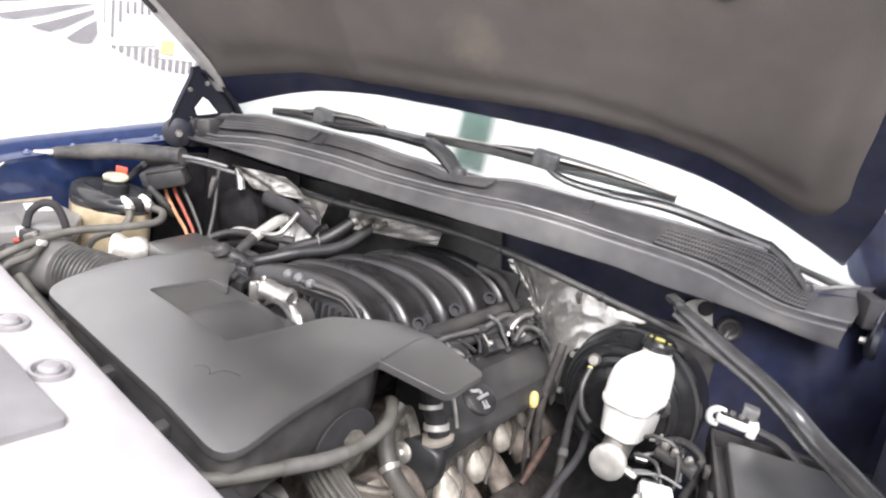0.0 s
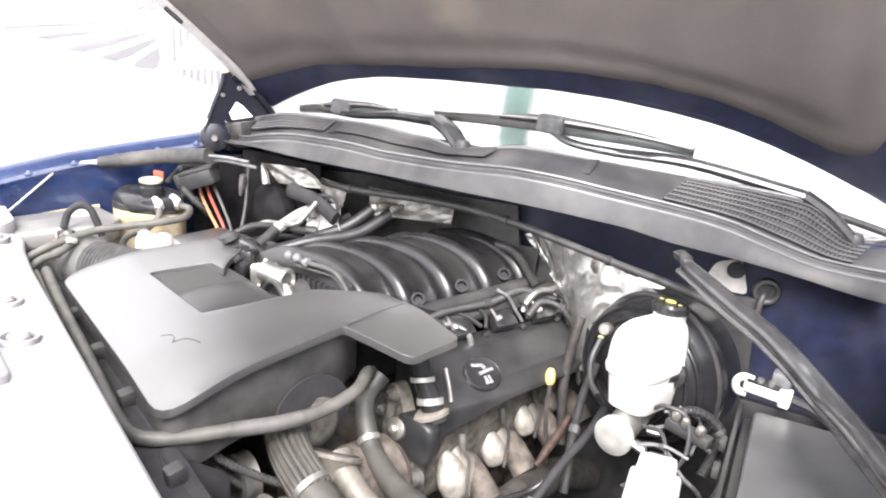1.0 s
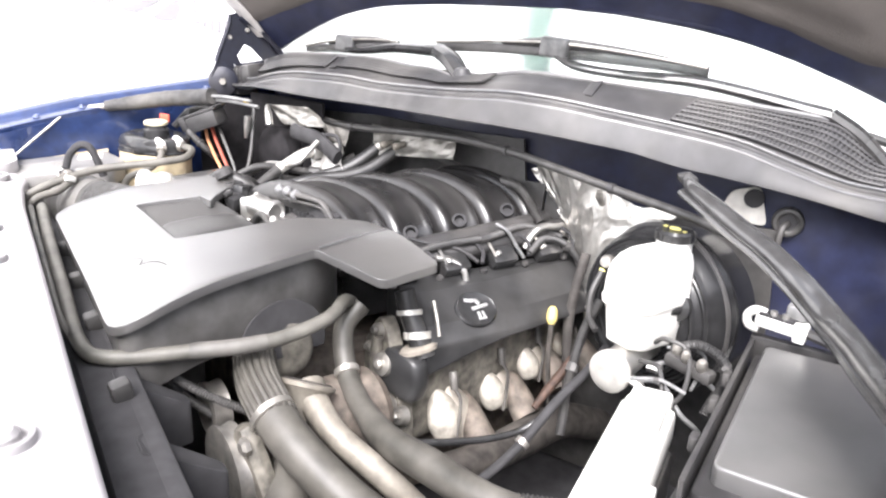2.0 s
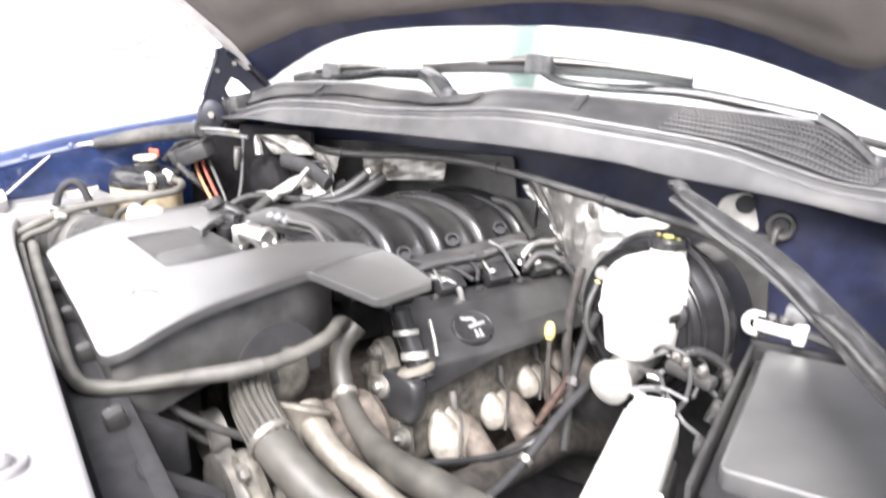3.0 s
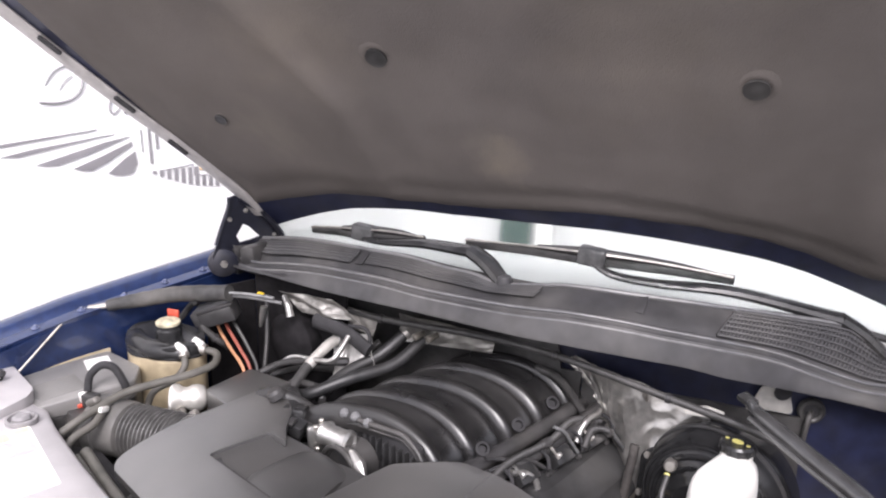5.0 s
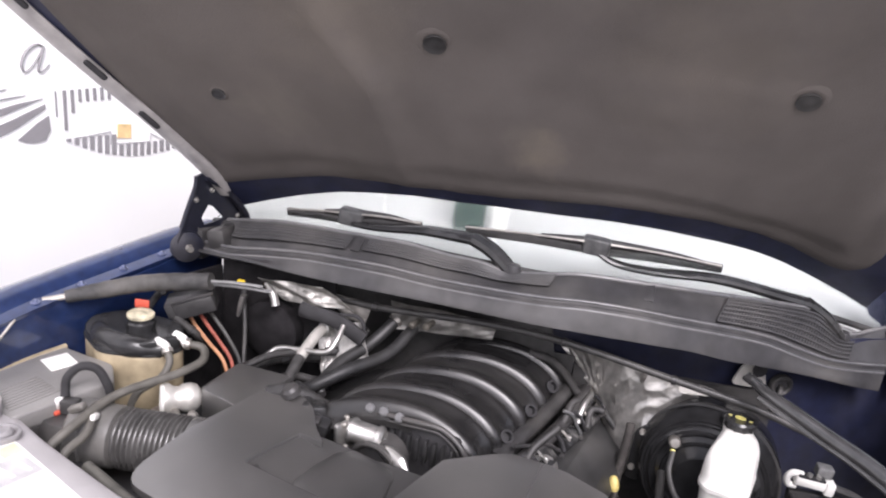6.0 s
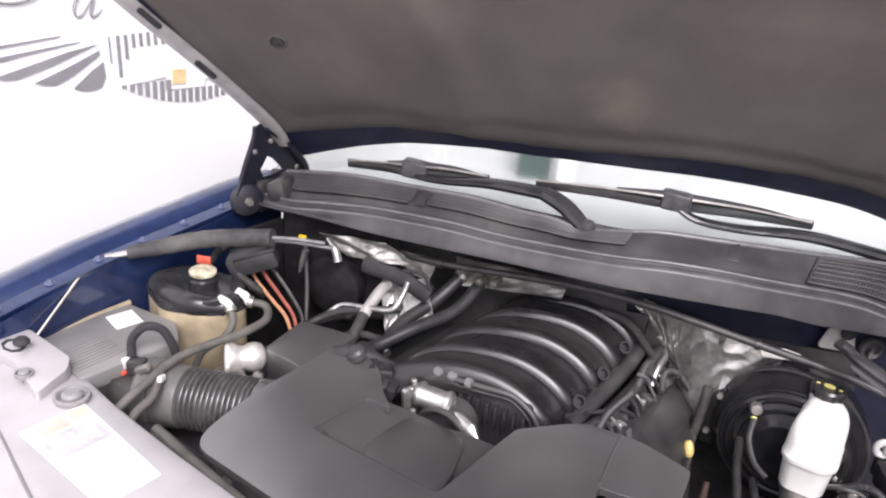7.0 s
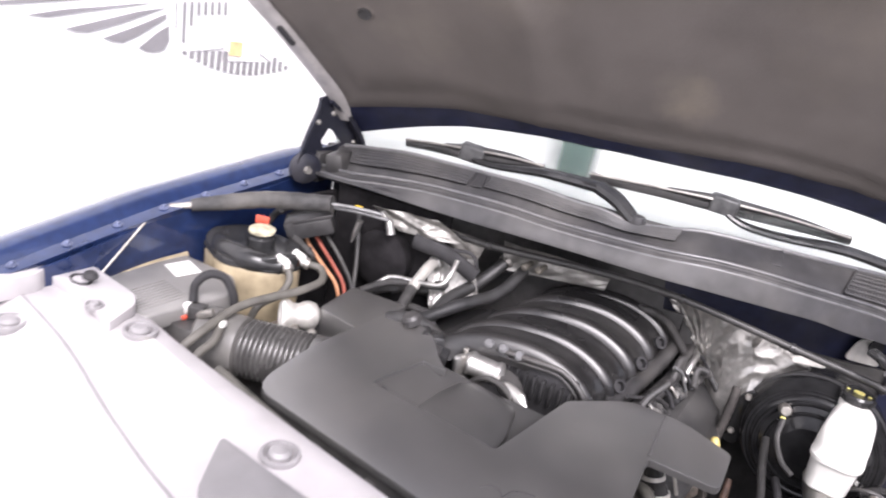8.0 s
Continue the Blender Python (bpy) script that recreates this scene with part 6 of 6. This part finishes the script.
for k in range(13):
    rib_profile += [(0.052, pitch * (k + 0.02)), (0.0525, pitch * (k + 0.28)), (0.0585, pitch * (k + 0.40)), (0.0605, pitch * (k + 0.55)), (0.0600, pitch * (k + 0.72)), (0.0535, pitch * (k + 0.88))]
rib_profile += [(0.050, pitch * 13.02)]
part("bellows", lathe(rib_profile, 56, along(B0, B1)), BELLOWS, duct)
part("cuff", lathe([(0.050, 0), (0.060, 0.002), (0.0615, 0.006), (0.0615, 0.026), (0.058, 0.030), (0.050, 0.031)], 48, along(B1, B1 + (B1 - B0))), BELLOWS, duct)
part("collar", lathe([(0.050, 0), (0.060, 0.003), (0.062, 0.010), (0.062, 0.055), (0.066, 0.058), (0.066, 0.085), (0.060, 0.092), (0.04, 0.094)], 40, along(B0 - (B1 - B0) * 0.03, B0 - (B1 - B0))), COLLAR, duct)
part("meter_body", lathe([(0.03, 0), (0.062, 0.004), (0.064, 0.06), (0.055, 0.075), (0, 0.076)], 28, pose(-0.525, 0.455, 0.955)), PLASTIC, duct)
mafs = part("flow_sensor", box(0.034, 0.026, 0.03, 0.004, pose(-0.520, 0.447, 1.050, 0, 0, 30)), PLASTIC, duct)
part("sensor_tip", box(0.036, 0.016, 0.014, 0.004, pose(-0.487, 0.440, 1.062, 10, -28, 20)), STEEL, mafs)
part("sensor_tip", box(0.012, 0.02, 0.026, 0.003, pose(-0.540, 0.437, 1.052, 0, 15, 0)), PAPER, mafs)
part("sensor_seal", box(0.014, 0.012, 0.008, 0.002, pose(-0.538, 0.427, 1.036)), RED, mafs)
part("sensor_loop", tube([(-0.535, 0.445, 1.065), (-0.548, 0.458, 1.095), (-0.535, 0.480, 1.118), (-0.510, 0.498, 1.115), (-0.498, 0.510, 1.085), (-0.50, 0.52, 1.05)], 0.0080, 10, 7, ribs=240, rib_depth=0.0012), DARK, duct)

surge = thing("coolant_surge_tank", "tan coolant tank with black upper half and cap", "coolant tank")
tk = [(-0.736, 0.606), (-0.622, 0.572), (-0.525, 0.635), (-0.508, 0.705), (-0.57, 0.745), (-0.71, 0.705)]
part("lower_tank", prism(rounded(tk, 0.03, 5), 0.93, lambda x, y: 1.090 + 0.10 * max(0.0, -0.60 - x), 0.016, 4), TANK, surge, "stained translucent tan tank")
upper = part("upper_tank", prism(rounded(tk, 0.03, 5), 1.082, lambda x, y: 1.122 - 0.5 * max(0, 0.635 - y), 0.020, 5), GLOSS, surge)
part("tank_seam", prism(rounded([(-0.605 + (x + 0.605) * 1.03, 0.662 + (y - 0.662) * 1.03) for x, y in tk], 0.03, 5), 1.083, 1.090, 0.003, 2), GLOSS, surge)
part("tank_hump", tube([(-0.705, 0.628, 1.096), (-0.65, 0.606, 1.100), (-0.58, 0.622, 1.098), (-0.530, 0.664, 1.094)], [0.018, 0.026, 0.026, 0.020], 16, 6), GLOSS, surge)
part("filler_neck", lathe([(0.031, 0), (0.031, 0.030), (0.027, 0.034), (0.027, 0.044)], 24, pose(-0.605, 0.665, 1.105)), GLOSS, surge)
part("pressure_cap", lathe([(0.027, 0), (0.029, 0.002), (0.029, 0.008), (0.025, 0.011), (0, 0.012)], 28, pose(-0.605, 0.665, 1.146)), material("worn_cap", (0.55, 0.50, 0.36), 0.5, 0, 0.3, 60, 0.1, 300), surge, "worn pale coolant cap")
part("hot_tag", box(0.032, 0.006, 0.020, 0.002, pose(-0.640, 0.694, 1.157, 0, 0, 30)), RED, surge, "red warning tag")
for k, p in enumerate(((-0.514, 0.658, 1.112), (-0.508, 0.700, 1.116))):
    part("hose_nipple", tube([Vector(p) + Vector((-0.02, -0.006, 0.006)), p, Vector(p) + Vector((0.016, -0.004, -0.008))], 0.009, 10, 5), WHITE, surge)
hose("tank_hose", "grey coolant hose from the tank along the bellows", [(-0.500, 0.654, 1.104), (-0.482, 0.645, 1.084), (-0.475, 0.615, 1.062), (-0.488, 0.570, 1.040), (-0.50, 0.550, 0.98)], 0.0080, TANKHOSE, (0.02,))
branch = hose("drain_hose", "short grey hose with a pale clip beside the bellows", [(-0.453, 0.456, 1.058), (-0.440, 0.440, 1.052), (-0.424, 0.415, 1.040), (-0.414, 0.372, 1.030), (-0.41, 0.345, 1.0)], 0.0082, TANKHOSE)
part("clip", box(0.010, 0.026, 0.012, 0.003, pose(-0.436, 0.444, 1.062, -20, 0, 35)), WHITE, branch, "pale clip")
hose("tank_hose", "grey coolant hose looping from the tank", [(-0.494, 0.696, 1.110), (-0.462, 0.715, 1.104), (-0.434, 0.692, 1.092), (-0.432, 0.630, 1.086), (-0.449, 0.567, 1.080), (-0.461, 0.494, 1.072), (-0.450, 0.414, 1.054), (-0.446, 0.36, 1.032), (-0.445, 0.33, 1.0)], 0.0088, TANKHOSE, (0.02,))
elbow = thing("coolant_elbow", "pale aluminium outlet fitting beside the bellows", "fitting")
part("barrel", lathe([(0.026, 0), (0.032, 0.003), (0.032, 0.012), (0.025, 0.022), (0.024, 0.032), (0.029, 0.042), (0.031, 0.054), (0.027, 0.068), (0.016, 0.076), (0, 0.078)], 28, along((-0.436, 0.592, 1.040), (-0.382, 0.672, 1.036))), PALEALU, elbow)
part("barrel_face", lathe([(0.020, -0.001), (0.026, -0.004), (0.030, -0.001), (0.030, 0.004)], 24, along((-0.436, 0.592, 1.040), (-0.382, 0.672, 1.036))), WHITE, elbow)
part("stub", lathe([(0.010, 0), (0.012, 0.004), (0.012, 0.016), (0, 0.018)], 14, along((-0.405, 0.600, 1.018), (-0.38, 0.57, 1.02))), STEEL, elbow)
part("stub", lathe([(0.011, 0), (0.011, 0.014), (0, 0.016)], 14, along((-0.365, 0.612, 1.022), (-0.34, 0.58, 1.03))), STEEL, elbow)
part("base", tube([(-0.44, 0.62, 1.00), (-0.47, 0.60, 0.98), (-0.50, 0.57, 0.95)], 0.020, 12, 4), IRON, elbow)
FOAM = material("grey_black_foam", (0.040, 0.039, 0.039), 0.7, 0, 0.25, 60, 0.4, 500, dust=0.15)
sleeve = thing("foam_sleeve", "black foam sleeved line along the fender", "sleeve")
part("sleeve", tube([(-0.732, 0.570, 1.180), (-0.695, 0.627, 1.190), (-0.640, 0.70, 1.205), (-0.560, 0.765, 1.216), (-0.520, 0.786, 1.223)], [0.013, 0.018, 0.019, 0.020, 0.019], 14, 7, ribs=28, rib_depth=0.0010), FOAM, sleeve)
part("steel_line", tube([(-0.528, 0.782, 1.222), (-0.50, 0.802, 1.2235), (-0.475, 0.822, 1.223), (-0.43, 0.855, 1.219)], 0.0042, 8, 5), LINE, sleeve)
part("steel_line", tube([(-0.530, 0.792, 1.212), (-0.50, 0.812, 1.2135), (-0.47, 0.834, 1.212), (-0.42, 0.87, 1.206)], 0.0045, 8, 5), LINE, sleeve)
part("end_pipe", tube([(-0.756, 0.533, 1.174), (-0.730, 0.573, 1.181)], 0.007, 8), STEEL, sleeve)
jb = thing("junction_box", "black wiring junction box on the fender", "junction box")
part("box", box(0.105, 0.052, 0.040, 0.005, pose(-0.568, 0.776, 1.156, 6, -20, 40)), PLASTIC, jb)
part("lid", box(0.112, 0.058, 0.008, 0.003, pose(-0.575, 0.774, 1.179, 6, -20, 40)), PLASTIC, jb)
part("latch", box(0.018, 0.012, 0.034, 0.003, pose(-0.588, 0.729, 1.146, 6, -20, 40)), PLASTIC, jb)
loom = thing("battery_cables", "orange and red battery cables with black loom", "cable")
for k, mat in enumerate((ORANGE, REDWIRE, RUBBER)):
    dx = 0.030 * k
    part("cable", tube([(-0.606 + dx * 0.8, 0.785 + dx * 0.4, 1.138), (-0.578 + dx * 0.75, 0.785 + dx * 0.4, 1.104 + dx * 0.3), (-0.530 + dx * 0.6, 0.788 + dx * 0.4, 1.070 + dx * 0.3), (-0.484 + dx * 0.45, 0.792 + dx * 0.4, 1.038), (-0.460 + dx * 0.4, 0.79, 0.99)], 0.0044, 8, 6), mat, loom)
part("cable_wrap", tube([(-0.455, 0.80, 1.015), (-0.445, 0.79, 0.995), (-0.44, 0.77, 0.96)], 0.020, 10, 4), RUBBER, loom)
part("cable", tube([(-0.535, 0.895, 1.19), (-0.520, 0.885, 1.14), (-0.500, 0.870, 1.08), (-0.47, 0.84, 1.0)], 0.0055, 10, 6), RUBBER, loom)
# near-black painted as deep shade, on added panels and the blower housing
SHADE_BLACK = material("black_deep_shade", (0.013, 0.012, 0.013), 0.85, 0, 0.3, 30, 0.3, 200, spec=0.15)
mat_panel = thing("firewall_shade_panel", "added black panels painted as deep shade at the passenger firewall", "mat")
part("mat", box(0.30, 0.012, 0.34, 0.005, pose(-0.485, 0.962, 1.05, 0, 0, 17)), SHADE_BLACK, mat_panel)
part("side_shade_panel", box(0.012, 0.14, 0.34, 0.005, pose(-0.640, 0.850, 1.03, 0, 0, 0)), SHADE_BLACK, mat_panel)
blower = thing("blower_housing", "round black blower housing at the firewall", "blower")
part("shell", lathe([(0.02, 0), (0.065, 0.004), (0.073, 0.03), (0.073, 0.07), (0.050, 0.085), (0, 0.086)], 36, along((-0.49, 0.99, 1.075), (-0.455, 0.85, 1.075))), SHADE_BLACK, blower)
part("bracket", tube([(-0.506, 0.870, 1.172), (-0.513, 0.868, 1.145), (-0.520, 0.866, 1.115)], [0.010, 0.009, 0.004], 10, 5, flat=0.6), ALU, blower)
part("yellow_clip", box(0.018, 0.008, 0.010, 0.002, pose(-0.512, 0.866, 1.204, 0, 0, 20)), YELLOW, blower)
part("hook", tube([(-0.475, 0.910, 1.199), (-0.446, 0.902, 1.186), (-0.433, 0.900, 1.160)], [0.006, 0.009, 0.010], 10, 5), ALU, blower)
ac = thing("air_conditioning_lines", "bare aluminium air conditioning lines", "pipe")
part("pipe", tube([(-0.438, 0.815, 1.022), (-0.414, 0.858, 1.054), (-0.394, 0.882, 1.072), (-0.335, 0.900, 1.080), (-0.280, 0.912, 1.092), (-0.272, 0.935, 1.116), (-0.280, 0.965, 1.140)], 0.0065, 10, 6), ALU, ac)
part("thick_pipe", tube([(-0.355, 1.000, 1.105), (-0.350, 0.955, 1.098), (-0.335, 0.885, 1.068)], 0.013, 14, 6), PALEALU, ac)
part("dark_pipe", tube([(-0.335, 0.885, 1.068), (-0.315, 0.82, 1.03), (-0.30, 0.76, 1.00)], 0.013, 14, 6), RUBBER, ac)
part("fitting", lathe([(0.016, 0), (0.018, 0.004), (0.018, 0.020), (0.012, 0.024)], 8, along((-0.355, 1.000, 1.100), (-0.352, 0.96, 1.10))), ALU, ac)
part("dark_bar", tube([(-0.40, 0.950, 1.148), (-0.32, 0.978, 1.138), (-0.245, 1.000, 1.105)], 0.013, 10, 4, flat=1.5), DARK, ac)
part("dark_clip", tube([(-0.315, 0.99, 1.150), (-0.275, 1.01, 1.150), (-0.255, 1.01, 1.125), (-0.265, 1.00, 1.10)], 0.0045, 8, 5), DARK, ac)
hose("heater_hose", "black heater hose running back beside the manifold", [(-0.155, 0.715, 1.075), (-0.20, 0.765, 1.070), (-0.245, 0.785, 1.065), (-0.262, 0.830, 1.038), (-0.225, 0.93, 1.062), (-0.195, 1.03, 1.076), (-0.188, 1.10, 1.110), (-0.183, 1.15, 1.145)], 0.0145, VALVECOVER, (0.97,))
hose("heater_hose", "black heater hose running back beside the manifold", [(-0.262, 0.86, 1.020), (-0.272, 0.95, 1.052), (-0.252, 1.04, 1.082), (-0.228, 1.11, 1.135)], 0.015, VALVECOVER, (0.97,))
plugs = thing("throttle_connector", "black plastic connectors clustered beside the throttle", "connector")
part("housing", box(0.040, 0.034, 0.034, 0.006, pose(-0.118, 0.716, 1.058, 10, 12, 25)), GLOSS, plugs)
part("housing", box(0.030, 0.046, 0.026, 0.006, pose(-0.146, 0.742, 1.072, -8, 0, 40)), GLOSS, plugs)
part("collar", lathe([(0.012, 0), (0.019, 0.003), (0.019, 0.016), (0.014, 0.022), (0, 0.023)], 18, along((-0.196, 0.722, 1.092), (-0.204, 0.712, 1.116))), PLASTIC, plugs)
part("latch", box(0.014, 0.022, 0.010, 0.003, pose(-0.112, 0.702, 1.078, 15, 0, 25)), PLASTIC, plugs)
hose("breather_hose", "short black breather hose with connector", [(-0.255, 0.715, 1.075), (-0.220, 0.730, 1.088), (-0.190, 0.755, 1.080), (-0.165, 0.79, 1.05)], [0.018, 0.017, 0.014, 0.012], RUBBER)
tan = thing("heater_fitting", "tan plastic heater fittings at the firewall", "fitting")
for x, y in ((-0.150, 1.095), (-0.121, 1.112)):
    part("fitting", lathe([(0.006, 0), (0.009, 0.003), (0.009, 0.012), (0.007, 0.015), (0.007, 0.030)], 14, along((x - 0.02, y - 0.02, 1.142), (x - 0.01, y + 0.05, 1.160))), TANCAST, tan)
prop = thing("hood_prop_rod", "thin bright steel rod beside the fender", "rod")
part("rod", rod((-0.712, 0.345, 1.066), (-0.738, 0.463, 1.156), 0.0030), STEEL, prop)
lamp = thing("headlamp_bracket", "grey headlamp bracket with bolts beside the fender", "bracket")
part("plate", prism(rounded([(-0.80, 0.06), (-0.72, 0.06), (-0.715, 0.235), (-0.76, 0.28), (-0.80, 0.22)], 0.015, 4), 1.06, 1.105, 0.006, 2), PANEL, lamp)
part("bolt", lathe([(0.014, 0), (0.016, 0.004), (0.010, 0.012), (0, 0.013)], 8, pose(-0.665, 0.305, 1.098)), DARK, lamp)
# added dark sheets that close the bay below and stand in for its deep shade
part("bay_shade_sheet", box(0.5, 0.9, 0.02, 0.004, pose(-0.50, 0.75, 0.86)), DARK, truck)
part("bay_shade_sheet", box(0.55, 0.9, 0.02, 0.004, pose(0.85, 0.85, 0.62)), DARK, truck)


# ---------------- wiring and small hoses ----------------


def harness(label, runs, mat=RUBBER, r=0.006, ribbed=True):
    """A bundle of wires or thin hoses, with taped joints."""
    h = thing("wire_harness", label, "wiring", group="wiring harnesses")
    for pts in runs:
        kw = dict(ribs=240, rib_depth=0.0014) if ribbed else {}
        part("conduit", tube(pts, r, 8, 6, **kw), mat, h)
        p, q = Vector(pts[len(pts) // 2]), Vector(pts[len(pts) // 2 - 1])
        part("tape", tube([p, p.lerp(q, 0.18)], r * 1.45, 8), PLASTIC, h)
    return h


harness("black ribbed wiring behind the manifold", [[(-0.24, 1.11, 1.10), (-0.20, 1.17, 1.12), (0.0, 1.25, 1.09), (0.12, 1.26, 1.09), (0.19, 1.27, 1.03)]], r=0.009)
harness("black wiring beside the heater hoses", [[(-0.44, 0.80, 1.03), (-0.38, 0.86, 1.07), (-0.31, 0.98, 1.06), (-0.28, 1.06, 1.10)], [(-0.47, 0.86, 1.00), (-0.40, 0.92, 1.03), (-0.33, 1.00, 1.02)], [(-0.36, 0.80, 1.00), (-0.33, 0.84, 1.04), (-0.28, 0.88, 1.03), (-0.24, 0.86, 1.02)]], r=0.008)
harness("black wiring at the throttle", [[(-0.17, 0.72, 1.02), (-0.19, 0.77, 1.05), (-0.22, 0.80, 1.03), (-0.24, 0.86, 1.00)], [(-0.12, 0.70, 1.03), (-0.16, 0.71, 1.06), (-0.19, 0.74, 1.04), (-0.20, 0.78, 0.99)], [(-0.14, 0.76, 1.02), (-0.17, 0.79, 1.035), (-0.20, 0.83, 1.02)]], r=0.008)
harness("black wiring along the valve cover", [[(0.23, 0.90, 1.00), (0.215, 1.00, 1.02), (0.22, 1.12, 1.025), (0.20, 1.22, 1.03), (0.21, 1.31, 1.00)], [(0.25, 1.20, 0.99), (0.235, 1.25, 1.01), (0.25, 1.30, 0.99), (0.29, 1.33, 0.93)]], r=0.007)
harness("thin black hoses beside the brake booster", [[(0.42, 1.24, 0.94), (0.44, 1.19, 0.90), (0.47, 1.14, 0.84), (0.50, 1.10, 0.74)], [(0.62, 1.22, 0.93), (0.66, 1.24, 0.95), (0.70, 1.26, 0.92), (0.70, 1.22, 0.85)]], r=0.008)
harness("wires to the brake switch", [[(0.60, 1.20, 0.94), (0.63, 1.19, 0.96), (0.67, 1.20, 0.95), (0.70, 1.16, 0.90), (0.68, 1.10, 0.86)], [(0.61, 1.16, 0.92), (0.66, 1.15, 0.93), (0.69, 1.12, 0.89), (0.66, 1.06, 0.86)]], r=0.004, ribbed=False)
harness("wiring between tank and junction box", [[(-0.62, 0.76, 1.15), (-0.58, 0.74, 1.13), (-0.55, 0.76, 1.10), (-0.57, 0.80, 1.06)], [(-0.66, 0.72, 1.13), (-0.65, 0.76, 1.17), (-0.61, 0.80, 1.18)]], r=0.008)
harness("wiring in front of the engine", [[(0.30, 0.46, 0.94), (0.36, 0.52, 0.90), (0.40, 0.60, 0.86), (0.38, 0.66, 0.82)], [(0.27, 0.44, 0.96), (0.31, 0.50, 0.88), (0.32, 0.58, 0.80)]], r=0.006)
harness("thin wires between reservoir and fuse box", [[(0.642, 1.108, 0.915), (0.680, 1.130, 0.925), (0.718, 1.147, 0.915)], [(0.600, 1.230, 0.925), (0.640, 1.255, 0.930), (0.665, 1.250, 0.920), (0.700, 1.18, 0.905)]], mat=LINE, r=0.0030, ribbed=False)
sw = thing("brake_switch", "small metal valve beside the reservoir", "valve")
for p, r in (((0.645, 1.205, 0.938), 0.009), ((0.668, 1.198, 0.935), 0.007), ((0.695, 1.205, 0.930), 0.009)):
    part("valve", lathe([(r * 0.7, 0), (r, 0.004), (r, 0.016), (r * 0.6, 0.022), (0, 0.023)], 12, pose(*p, 20, 15, 0)), STEEL, sw)
for p in ((0.580, 1.286, 0.918), (0.606, 1.276, 0.915)):
    part("fitting", lathe([(0.008, 0), (0.012, 0.004), (0.012, 0.014), (0.007, 0.019), (0, 0.02)], 8, pose(*p, 25, 20, 0)), ALU, sw)
part("body", box(0.085, 0.024, 0.022, 0.006, pose(0.672, 1.205, 0.925, 0, 5, 8)), PLASTIC, sw)
seat = thing("hinge_cover", "black plastic corner cover beside the hood hinge", "cover")
part("cover", box(0.05, 0.11, 0.05, 0.012, pose(-0.665, 0.955, 1.262, 0, -12, 18)), PLASTIC, seat)
